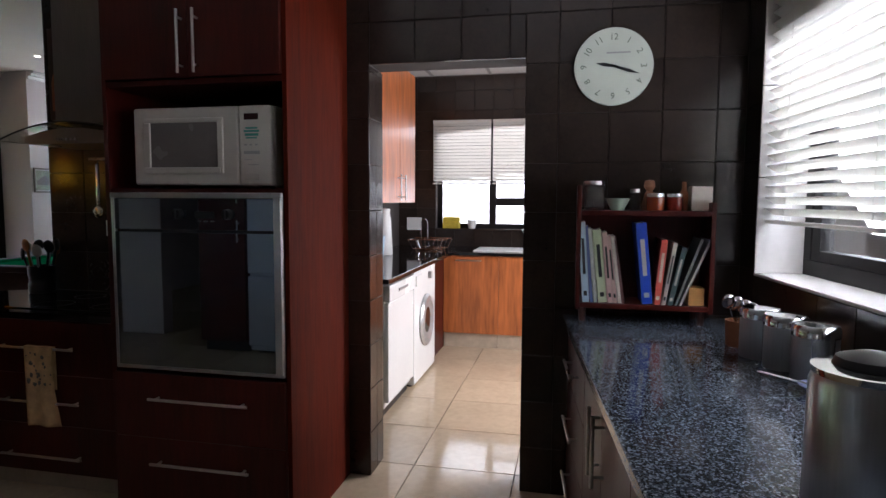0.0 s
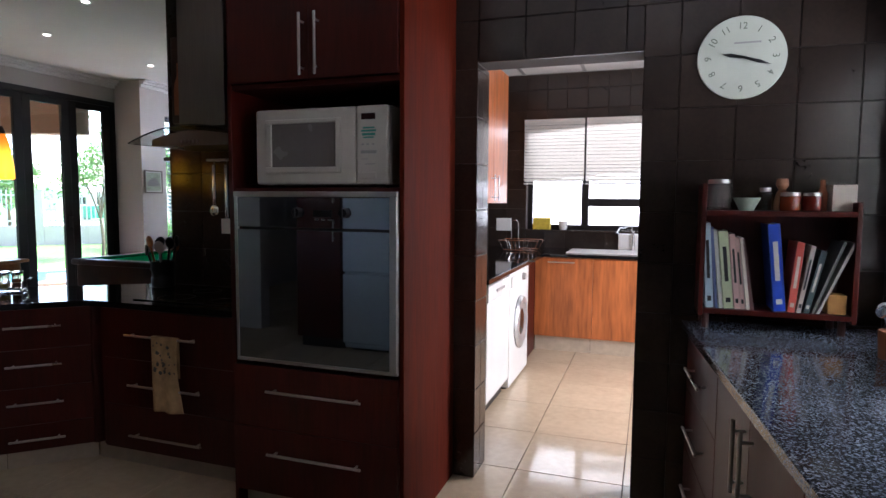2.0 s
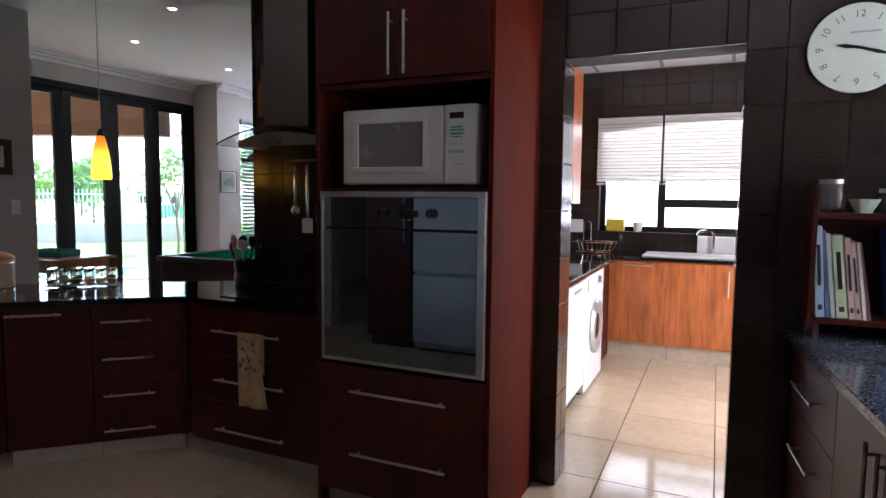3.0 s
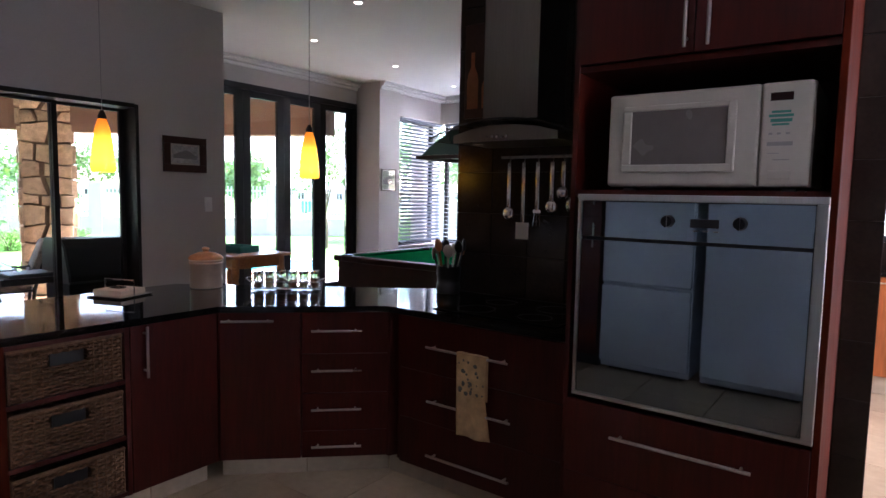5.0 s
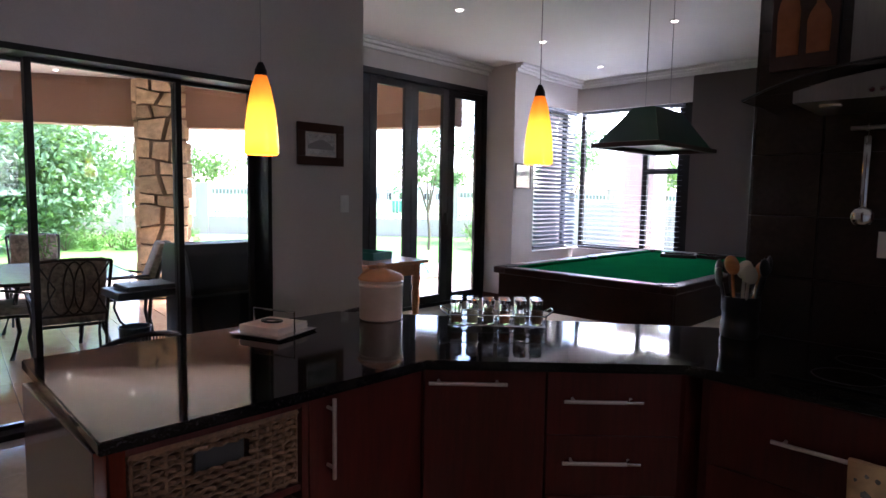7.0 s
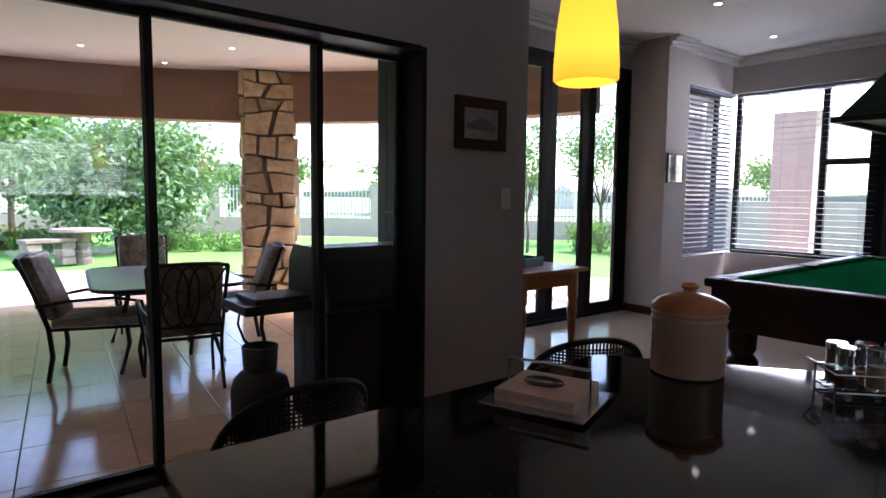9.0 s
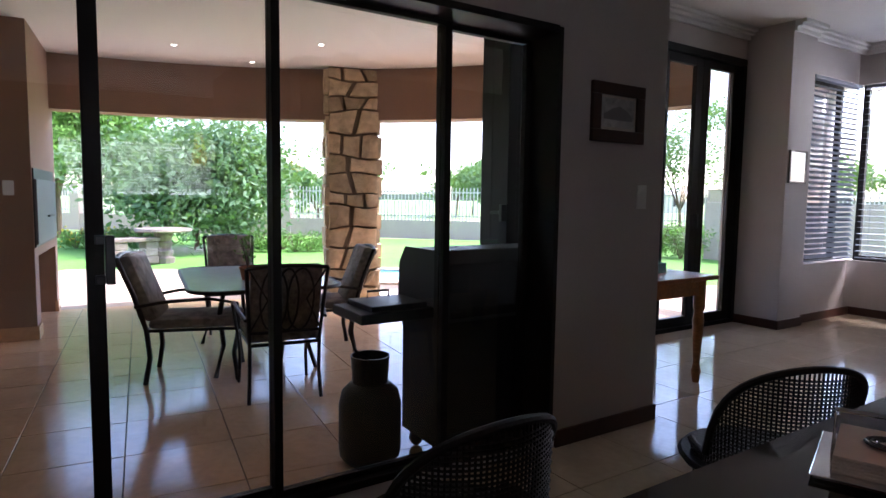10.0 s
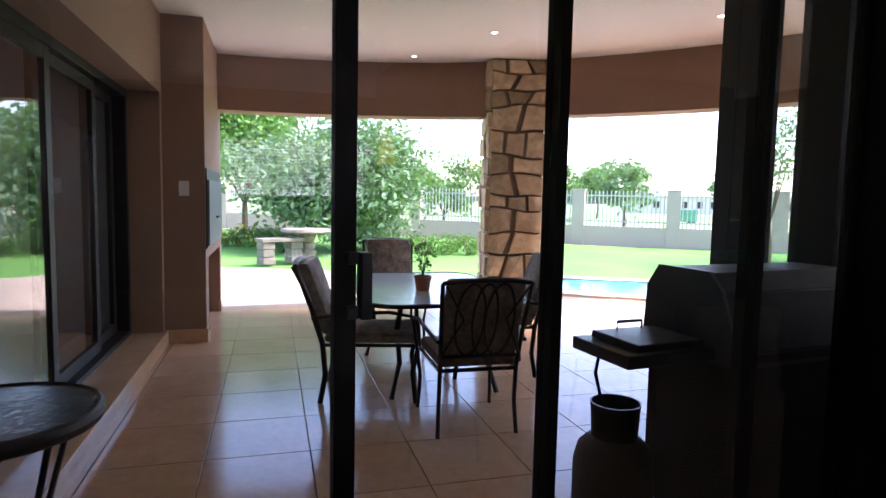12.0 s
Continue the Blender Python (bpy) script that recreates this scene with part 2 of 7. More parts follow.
# ---- mesh helpers ----
def box(bm, x0, x1, y0, y1, z0, z1, bevel=0.0, m=None):
    r = bmesh.ops.create_cube(bm, size=1.0)
    vs = r["verts"]
    t = Matrix.Translation(((x0 + x1) / 2, (y0 + y1) / 2, (z0 + z1) / 2)) @ Matrix.Diagonal((abs(x1 - x0), abs(y1 - y0), abs(z1 - z0), 1))
    bmesh.ops.transform(bm, matrix=(m @ t) if m else t, verts=vs)
    if bevel:
        es = list({e for v in vs for e in v.link_edges})
        bmesh.ops.bevel(bm, geom=es, offset=bevel, segments=2, affect="EDGES", profile=0.5)
    return bm


def boxes(*rows, bevel=0.0):
    bm = bmesh.new()
    for r in rows:
        box(bm, *r, bevel=bevel)
    return bm


def tube(bm, a, b, r, r2=None, n=10):
    a, b = Vector(a), Vector(b)
    d = b - a
    t = Matrix.Translation((a + b) / 2) @ d.to_track_quat("Z", "Y").to_matrix().to_4x4()
    bmesh.ops.create_cone(bm, cap_ends=True, segments=n, radius1=r, radius2=r if r2 is None else r2, depth=d.length, matrix=t)
    return bm


def path_tube(bm, pts, r, n=8, closed=False):
    """A bent rod through points."""
    pts = [Vector(p) for p in pts]
    rings = []
    k = len(pts)
    for i, p in enumerate(pts):
        q0, q1 = (pts[(i - 1) % k], pts[(i + 1) % k]) if closed else (pts[max(i - 1, 0)], pts[min(i + 1, k - 1)])
        d = (q1 - q0).normalized()
        up = Vector((0, 0, 1)) if abs(d.z) < 0.95 else Vector((0, 1, 0))
        u = d.cross(up).normalized()
        v = d.cross(u)
        rr = r[i] if isinstance(r, (list, tuple)) else r
        rings.append([bm.verts.new(p + rr * (math.cos(a) * u + math.sin(a) * v)) for a in (math.tau * j / n for j in range(n))])
    for i in range(k if closed else k - 1):
        a, b = rings[i], rings[(i + 1) % k]
        for j in range(n):
            bm.faces.new((a[j], a[(j + 1) % n], b[(j + 1) % n], b[j]))
    if not closed:
        bm.faces.new(rings[0][::-1])
        bm.faces.new(rings[-1])
    return bm


def lathe(bm, profile, centre=(0, 0, 0), n=24):
    """A turned body from (radius, height) pairs."""
    c = Vector(centre)
    rings = [[bm.verts.new(c + Vector((r * math.cos(a), r * math.sin(a), z))) for a in (math.tau * j / n for j in range(n))] for r, z in profile]
    for a, b in zip(rings, rings[1:]):
        for j in range(n):
            bm.faces.new((a[j], a[(j + 1) % n], b[(j + 1) % n], b[j]))
    if profile[0][0] > 0.001:
        bm.faces.new(rings[0][::-1])
    if profile[-1][0] > 0.001:
        bm.faces.new(rings[-1])
    return bm


def prism(bm, outline, z0, z1):
    lo = [bm.verts.new((x, y, z0)) for x, y in outline]
    hi = [bm.verts.new((x, y, z1)) for x, y in outline]
    n = len(lo)
    bm.faces.new(lo[::-1])
    bm.faces.new(hi)
    for i in range(n):
        bm.faces.new((lo[i], lo[(i + 1) % n], hi[(i + 1) % n], hi[i]))
    return bm


def finish(bm, name, material, smooth=False):
    bmesh.ops.recalc_face_normals(bm, faces=bm.faces)
    if smooth:
        for f in bm.faces:
            f.smooth = True
    me = bpy.data.meshes.new(name)
    bm.to_mesh(me)
    bm.free()
    me.materials.append(material)
    if smooth:
        me.set_sharp_from_angle(angle=radians(40))
    return me


def part(name, bm, material, parent, label="", smooth=False):
    ob = new(name, finish(bm, name, material, smooth))
    ob.parent = parent
    return tagged(ob, label)


def thing(name, label, category, bm=None, material=None, place=None, group="", smooth=False):
    """A top-level thing: an Empty, or one mesh."""
    ob = new(name, finish(bm, name, material, smooth) if bm else None)
    if place:
        ob.matrix_basis = place
    return tagged(ob, label, category, group)


def structure(name, bm, material, label="", category="", smooth=False):
    return tagged(new(name, finish(bm, name, material, smooth)), label, category, kind="structure")


def text_part(name, body, size, m, material, parent, thick=0.0008):
    cu = bpy.data.curves.new(name, "FONT")
    cu.body, cu.size, cu.extrude, cu.align_x, cu.align_y = body, size, thick, "CENTER", "CENTER"
    ob = new(name, cu)
    cu.materials.append(material)
    ob.parent, ob.matrix_basis = parent, m
    return ob


def bar_handle(name, a, b, out, parent, r=0.006):
    """A steel bar on two short posts; a and b are its ends on the front, out the way it stands off."""
    a, b, o = Vector(a), Vector(b), Vector(out) * 0.032
    d = (b - a).normalized()
    bm = bmesh.new()
    tube(bm, a + o, b + o, r, n=10)
    for p in (a + d * 0.03, b - d * 0.03):
        tube(bm, p, p + o, r * 0.8, n=8)
    return part(name, bm, STEEL, parent, "brushed steel bar handle", True)


# ---- the large structure ----
KC, LC, PC = 2.65, 3.0, 2.895          # ceilings: kitchen, living room, terrace
WY, RX, SX, FX = 2.53, 0.75, -5.85, -7.26
PZ = -0.185                            # terrace floor

# floors lie under their tiles
floor = structure("floor", boxes((SX - 0.2, 4.0, -5.0, 8.2, -0.4, -0.012), (FX - 0.01, SX - 0.2, 3.06, 8.2, -0.4, -0.012)), GROUT_FLOOR, "beige glazed floor tiles with thin dark joints", "floor")
patio_floor = structure("patio_floor", boxes((-12.7, -6.05, -1.4, 7.2, -0.5, PZ - 0.008)), GROUT_FLOOR, "brown glazed terrace tiles with dark joints", "floor")

# door wall of the kitchen (tiled), with the doorway to the laundry
DX0, DX1, DZ, DY = -0.92, -0.178, 2.025, 2.74
wall_kitchen = structure("wall_kitchen", boxes((-1.98, DX0 - 0.008, WY + 0.008, DY, 0, KC), (DX1 + 0.008, 1.05, WY + 0.008, DY, 0, KC), (DX0 - 0.008, DX1 + 0.008, WY + 0.008, DY, DZ + 0.008, KC)), GROUT_DARK, "dark brown tiled kitchen wall around a doorway", "wall")
wall_hob = structure("wall_hob", boxes((-2.87, -1.98, 2.66, 2.82, 0, KC)), GROUT_DARK, "dark brown tiled wall behind the hob", "wall")
# window wall of the kitchen
SIDE = Matrix.Translation((0.75, 2.53, 0)) @ Matrix.Rotation(radians(5.5), 4, "Z") @ Matrix.Translation((-0.75, -2.53, 0))   # the window side stands slightly askew
KW = (0.35, 2.37, 1.1, 2.2)          # y0 y1 z0 z1
wall_window = structure("wall_window", boxes((RX + 0.008, 1.05, -5.0, KW[0], 0, KC), (RX + 0.008, 1.05, KW[1], WY + 0.3, 0, KC), (RX + 0.008, 1.05, KW[0], KW[1], 0, KW[2] - 0.01), (RX + 0.008, 1.05, KW[0], KW[1], KW[3], KC)), GROUT_DARK, "dark brown tiled kitchen wall with a window", "wall")
wall_window.matrix_basis = SIDE
# laundry
UY = 5.9
UW = (-1.35, 0.15, 1.09, 2.17)
wall_laundry = structure("wall_laundry", boxes((-1.95, -1.75, DY, UY + 0.2, 0, 2.74), (0.9, 1.1, DY, 3.45, 0, 2.74), (0.9, 1.1, 4.45, UY + 0.2, 0, 2.74), (0.9, 1.1, 3.45, 4.45, 2.08, 2.74), (-1.75, UW[0], UY + 0.008, UY + 0.2, 0, 2.74), (UW[1], 0.9, UY + 0.008, UY + 0.2, 0, 2.74), (UW[0], UW[1], UY + 0.008, UY + 0.2, 0, UW[2]), (UW[0], UW[1], UY + 0.008, UY + 0.2, UW[3], 2.74)), GROUT_DARK, "dark tiled laundry walls", "wall")
ceiling_laundry = structure("ceiling_laundry", boxes((-1.95, 1.1, DY, UY + 0.2, 2.66, 2.74)), CEIL, "white panelled laundry ceiling", "ceiling")

# sliding-door wall
SO = (-1.15, 2.36, 2.085)             # opening y0 y1 top
WE = 3.15                             # end of this wall towards the living room
wall_slide = structure("wall_slide", boxes((SX - 0.2, SX, SO[1], WE, PZ, LC), (SX - 0.2, SX, SO[0], SO[1], SO[2], LC), (SX - 0.2, SX, -5.0, SO[0], PZ, LC), (SX - 0.2, SX, SO[0], SO[1], -0.5, -0.002)), WALL_WARM, "warm grey painted wall around the sliding door", "wall")
# living room
FO = (3.13, 6.28, 2.71)
BY = 7.9                              # window wall of the living room
PX, QX = FX + 0.46, FX + 0.40         # pier and window faces
wall_living = structure("wall_living", boxes((FX - 0.2, FX, FO[0] - 0.11, FO[1], FO[2], LC), (FX - 0.2, PX, FO[1], 6.72, PZ, LC), (FX - 0.2, QX, 6.72, 6.78, 0, LC), (FX, QX, 6.78, BY - 0.1, 0, 0.62), (FX, QX, 6.78, BY - 0.1, 2.58, LC), (FX, -5.25, BY, BY + 0.2, 0, 0.62), (FX, -5.25, BY, BY + 0.2, 2.58, LC), (FX - 0.2, FX + 0.1, BY - 0.1, BY + 0.2, 0, LC), (FX, SX - 0.2, 3.05, WE, FO[2], LC)), WALL_WARM, "warm grey painted living room walls", "wall")
# this stretch of the window wall is set to a darker brown
wall_feature = structure("wall_feature", boxes((-5.25, 4.0, BY, BY + 0.2, 0, LC)), mat("dark_wall_brown", (0.11, 0.085, 0.075), 0.8, grain=90, vary=0.05, bump=0.0004), "dark brown wall beside the corner window", "wall")
wall_back = structure("wall_back", boxes((-5.85, 4.0, -5.2, -5.0, 0, LC), (4.0, 4.2, -5.0, 8.1, 0, LC), (-2.87, 4.0, 2.82, 2.86, KC, LC)), WALL_WARM, "plain grey wall behind the kitchen", "wall")
structure("wall_partition", boxes((-4.5, -4.02, -1.5, -1.35, 0, KC)), WALL_WARM, "pale painted wall behind the kitchen", "wall")
wall_side = structure("wall_side", boxes((1.1, 4.0, 2.86, 2.95, 0, LC)), WALL_WARM, "plain wall", "wall")
bm = bmesh.new()
prism(bm, [(1.05, -5.0), (1.05, 2.82), (-2.95, 2.82), (-3.3, 2.95), (-4.3, 1.95), (-4.3, -5.0)], KC, KC + 0.08)
ceiling_kitchen = structure("ceiling_kitchen", bm, CEIL, "lowered white kitchen ceiling", "ceiling")
bm = bmesh.new()
prism(bm, [(-2.95, 2.82), (-3.3, 2.95), (-4.3, 1.95), (-4.3, -5.0), (-4.24, -5.0), (-4.24, 1.92), (-3.27, 2.87), (-2.95, 2.76)], KC + 0.08, LC)
structure("bulkhead", bm, WALL_WARM, "painted bulkhead round the lowered ceiling", "bulkhead")
ceiling_living = structure("ceiling_living", boxes((-7.7, 4.2, -5.2, 8.3, LC, LC + 0.1)), CEIL, "white living room ceiling", "ceiling")


def cornice(x0, y0, x1, y1, nx, ny):
    """Stepped cornice along a wall; (nx, ny) points into the room."""
    bm = bmesh.new()
    for k, (dz, w) in enumerate(((0.03, 0.11), (0.06, 0.075), (0.10, 0.03))):
        box(bm, min(x0, x1 + nx * w, x0 + nx * w), max(x1, x0 + nx * w, x1 + nx * w), min(y0, y1 + ny * w, y0 + ny * w), max(y1, y0 + ny * w, y1 + ny * w), LC - dz, LC - (0.0 if k == 0 else (0.03, 0.06)[k - 1]), 0.004)
    return structure("trim", bm, CEIL, "white stepped plaster cornice", "cornice")


cornice(FX, WE, FX, 6.28, 1, 0)
cornice(PX, 6.28, PX, 6.72, 1, 0)
cornice(QX, 6.72, QX, BY, 1, 0)
cornice(QX, BY, 3.0, BY, 0, -1)

# skirtings
for r in ((SX - 0.2, SX + 0.015, WE, WE + 0.015, 0, 0.09), (SX, SX + 0.015, SO[1] + 0.02, WE + 0.015, 0, 0.09), (PX, PX + 0.015, 6.265, 6.735, 0, 0.09), (FX, PX + 0.015, 6.265, 6.28, 0, 0.09), (QX, QX + 0.015, 6.735, BY, 0, 0.09), (QX + 0.015, 3.9, BY - 0.015, BY, 0, 0.09)):
    structure("baseboard", boxes(r, bevel=0.003), BASEBOARD, "dark brown wooden skirting board", "skirting")

# terrace shell: ceiling, curved beam, house wall with doors, pier
HOUSE = Matrix.Translation((-10.73, 0.11, 0)) @ Matrix.Rotation(radians(-6.2), 4, "Z") @ Matrix.Translation((10.5, 0.45, 0))   # the house wall stands askew


def circle_through(a, b, c):
    (ax, ay), (bx, by), (cx, cy) = a, b, c
    d = 2 * (ax * (by - cy) + bx * (cy - ay) + cx * (ay - by))
    ux = ((ax * ax + ay * ay) * (by - cy) + (bx * bx + by * by) * (cy - ay) + (cx * cx + cy * cy) * (ay - by)) / d
    uy = ((ax * ax + ay * ay) * (cx - bx) + (bx * bx + by * by) * (ax - cx) + (cx * cx + cy * cy) * (bx - ax)) / d
    return ux, uy, math.hypot(ax - ux, ay - uy)


AX, AY, AR = circle_through((-12.2, 0.5), (-11.7, 2.3), (-9.4, 5.0))
A0, A1 = math.atan2(-0.1 - AY, -12.3 - AX), math.atan2(5.9 - AY, -7.5 - AX)
if A0 < 0:
    A0 += math.tau
if A1 < 0:
    A1 += math.tau
arc = [A0 + (A1 - A0) * i / 40 for i in range(41)]
bm = bmesh.new()
prism(bm, [(AX + AR * math.cos(a), AY + AR * math.sin(a)) for a in arc] + [(AX + (AR + 0.3) * math.cos(a), AY + (AR + 0.3) * math.sin(a)) for a in reversed(arc)], 2.25, 3.05)
structure("beam", bm, WALL_TAN, "curved brown plastered terrace beam", "beam")
bm = bmesh.new()
prism(bm, [(AX + (AR + 0.2) * math.cos(a), AY + (AR + 0.2) * math.sin(a)) for a in arc] + [(FX - 0.2, 7.4), (FX - 0.2, 3.05), (SX - 0.2, 3.05), (SX - 0.2, -1.9), (-12.6, -1.4)], PC, PC + 0.12)
structure("ceiling_patio", bm, CEIL, "white terrace ceiling", "ceiling")
HWY = -0.82
HD = (-10.4, -6.6, 2.17)
wall_house = structure("wall_house", boxes((-10.5, HD[0], HWY - 0.45, HWY, PZ, PC), (HD[1], SX + 0.16, HWY - 0.45, HWY, PZ, PC), (HD[0], HD[1], HWY - 0.45, HWY, HD[2], PC)), WALL_TAN, "brown plastered house wall with glazed doors", "wall")
wall_house.matrix_basis = HOUSE
step = structure("step", boxes((-10.5, SX + 0.2, HWY - 0.5, HWY + 0.03, PZ - 0.01, PZ + 0.13), bevel=0.004), TILE_PATIO, "low tiled step below the glazed doors", "step")
step.matrix_basis = HOUSE
wall_pier = structure("wall_pier", boxes((-12.3, -10.5, -1.3, -0.45, 0.62, PC), (-10.75, -10.5, -1.3, -0.45, PZ, 0.62), (-12.3, -12.1, -1.3, -0.45, PZ, 0.62), (-12.1, -10.75, -1.3, -1.2, PZ, 0.62)), WALL_TAN, "brown plastered pier with a built-in barbecue", "pier")
wall_pier.matrix_basis = HOUSE
pier_base = structure("baseboard", boxes((-10.75, -10.485, -1.0, -0.435, PZ, PZ + 0.13), (-12.31, -12.09, -0.47, -0.435, PZ, PZ + 0.13)), TILE_PATIO, "tiled skirting at the pier", "skirting")
pier_base.matrix_basis = HOUSE
back_room = structure("room_behind_doors", boxes((-10.6, -6.2, -4.6, -4.5, PZ, PC), (-10.7, -10.6, -4.6, HWY - 0.45, PZ, PC), (-10.6, -6.05, -4.5, HWY - 0.45, PZ - 0.1, PZ + 0.12), (-10.6, -6.05, -4.5, HWY - 0.45, PC - 0.1, PC)), WALL_WARM, "dim room behind the glazed doors", "wall")
back_room.matrix_basis = HOUSE

# ---- sliding door ----
slide = tagged(new("door_1"), "dark bronze aluminium sliding glass door to the terrace", "sliding door", kind="structure")
# jamb and head also sheathe the wall reveal, their dark colour stands for its shade
bm = boxes((SX - 0.22, SX + 0.006, SO[1] - 0.024, SO[1] + 0.004, 0.0, SO[2]), (SX - 0.22, SX + 0.006, SO[0], SO[1] - 0.024, SO[2] - 0.028, SO[2] + 0.006), (SX - 0.24, SX - 0.11, SO[0], SO[1] - 0.024, 0.0, 0.035), bevel=0.003)
part("frame", bm, FRAME_BRONZE, slide)


def slide_leaf(y0, y1, x, handle_y=None, w=0.05):
    bm = boxes((x - 0.02, x + 0.02, y0, y0 + w, 0.035, SO[2] - 0.028), (x - 0.02, x + 0.02, y1 - w, y1, 0.035, SO[2] - 0.028), (x - 0.02, x + 0.02, y0 + w, y1 - w, 0.035, 0.06), (x - 0.02, x + 0.02, y0 + w, y1 - w, SO[2] - 0.05, SO[2] - 0.028), bevel=0.003)
    leaf = part("leaf", bm, FRAME_BRONZE, slide)
    p = part("pane", boxes((x - 0.003, x + 0.003, y0 + w, y1 - w, 0.06, SO[2] - 0.05)), PANE, leaf)
    p.visible_shadow = False
    if handle_y:
        part("handle", boxes((x + 0.02, x + 0.05, handle_y - 0.0125, handle_y + 0.0125, 0.92, 1.2), (x + 0.02, x + 0.045, handle_y - 0.05, handle_y - 0.0125, 0.92, 0.95), (x + 0.02, x + 0.045, handle_y - 0.05, handle_y - 0.0125, 1.17, 1.2), bevel=0.003), BLACK_PLASTIC, leaf, "black plastic pull handle")


slide_leaf(-1.1, 0.419, SX - 0.17, None, 0.055)
slide_leaf(0.37, 1.03, SX - 0.213, None, 0.034)
slide_leaf(0.995, 1.825, SX - 0.17, None, 0.034)
slide_leaf(1.79, SO[1] - 0.02, SX - 0.213, None, 0.036)
part("handle", boxes((SX - 0.15, SX - 0.1, 0.419, 0.447, 0.955, 1.12), (SX - 0.15, SX - 0.12, 0.39, 0.419, 0.955, 0.985), (SX - 0.15, SX - 0.12, 0.39, 0.419, 1.09, 1.12), bevel=0.003), BLACK_PLASTIC, slide, "black plastic pull handle")

# ---- folding doors of the living room ----
fold = tagged(new("door_2"), "dark bronze folding glass doors of the living room", "folding door", kind="structure")
part("frame", boxes((FX - 0.12, FX + 0.01, FO[0] - 0.11, FO[1], FO[2] - 0.07, FO[2]), (FX - 0.12, FX + 0.01, FO[1] - 0.06, FO[1], 0, FO[2] - 0.07), (FX - 0.12, FX + 0.01, FO[0] - 0.11, FO[0], 0, FO[2] - 0.07), (FX - 0.12, FX + 0.01, FO[0], FO[1] - 0.06, 0, 0.04), bevel=0.003), FRAME_BRONZE, fold)
n_leaf = 5
for i in range(n_leaf):
    w = (FO[1] - 0.06 - FO[0]) / n_leaf
    y0 = FO[0] + i * w
    st, x = 0.105, FX - 0.05
    leaf = part("leaf", boxes((x - 0.025, x + 0.025, y0 + 0.002, y0 + st, 0.04, FO[2] - 0.07), (x - 0.025, x + 0.025, y0 + w - st, y0 + w - 0.002, 0.04, FO[2] - 0.07), (x - 0.025, x + 0.025, y0 + st, y0 + w - st, 0.04, 0.13), (x - 0.025, x + 0.025, y0 + st, y0 + w - st, FO[2] - 0.15, FO[2] - 0.07), bevel=0.003), FRAME_BRONZE, fold)
    p = part("pane", boxes((x - 0.003, x + 0.003, y0 + st, y0 + w - st, 0.13, FO[2] - 0.15)), PANE, leaf)
    p.visible_shadow = False
part("handle", boxes((FX - 0.025, FX + 0.02, FO[0] + 4 * w - 0.06, FO[0] + 4 * w - 0.035, 1.0, 1.14), bevel=0.003), BLACK_PLASTIC, fold)
side = tagged(new("window_1"), "dark framed glazed side wall beside the terrace", "window", kind="structure")
part("window_frame", boxes((FX + 0.011, SX - 0.2, 3.06, 3.14, FO[2] - 0.07, FO[2] - 0.001), (FX + 0.011, SX - 0.2, 3.06, 3.14, PZ, 0.05), (FX + 0.011, -7.06, 3.02, 3.14, 0.05, FO[2] - 0.07), (-6.81, -6.6, 3.02, 3.14, 0.05, FO[2] - 0.07), bevel=0.003), FRAME_BRONZE, side)
part("latch", boxes((-7.09, -7.06, 2.97, 3.02, 1.1, 1.22), (-7.2, -7.09, 2.97, 2.99, 1.15, 1.17), bevel=0.003), BLACK_PLASTIC, side, "black lever latch")
p = part("pane", boxes((FX + 0.011, SX - 0.2, 3.096, 3.102, 0.05, FO[2] - 0.07)), PANE, side)
p.visible_shadow = False

# ---- house doors on the terrace ----
hdoor = tagged(new("door_3"), "dark framed sliding doors of the house, partly open", "sliding door", kind="structure")
hdoor.matrix_basis = HOUSE
part("frame", boxes((HD[0], HD[1], HWY - 0.43, HWY - 0.27, HD[2] - 0.07, HD[2]), (HD[0], HD[0] + 0.07, HWY - 0.43, HWY - 0.27, PZ + 0.13, HD[2] - 0.07), (HD[0] + 0.07, HD[1], HWY - 0.43, HWY - 0.27, PZ + 0.13, PZ + 0.17), bevel=0.003), FRAME_BRONZE, hdoor)
for x0, x1, y in ((-7.3, -6.6, HWY - 0.35), (-8.49, -7.2, HWY - 0.305), (-9.62, -8.33, HWY - 0.35), (-10.33, -9.5, HWY - 0.395)):
    leaf = part("leaf", boxes((x0, x0 + 0.09, y - 0.02, y + 0.02, PZ + 0.17, HD[2] - 0.07), (x1 - 0.09, x1, y - 0.02, y + 0.02, PZ + 0.17, HD[2] - 0.07), (x0 + 0.09, x1 - 0.09, y - 0.02, y + 0.02, PZ + 0.17, PZ + 0.26), (x0 + 0.09, x1 - 0.09, y - 0.02, y + 0.02, HD[2] - 0.15, HD[2] - 0.07), bevel=0.003), FRAME_BRONZE, hdoor)
    p = part("pane", boxes((x0 + 0.09, x1 - 0.09, y - 0.003, y + 0.003, PZ + 0.26, HD[2] - 0.15)), PANE, leaf)
    p.visible_shadow = False

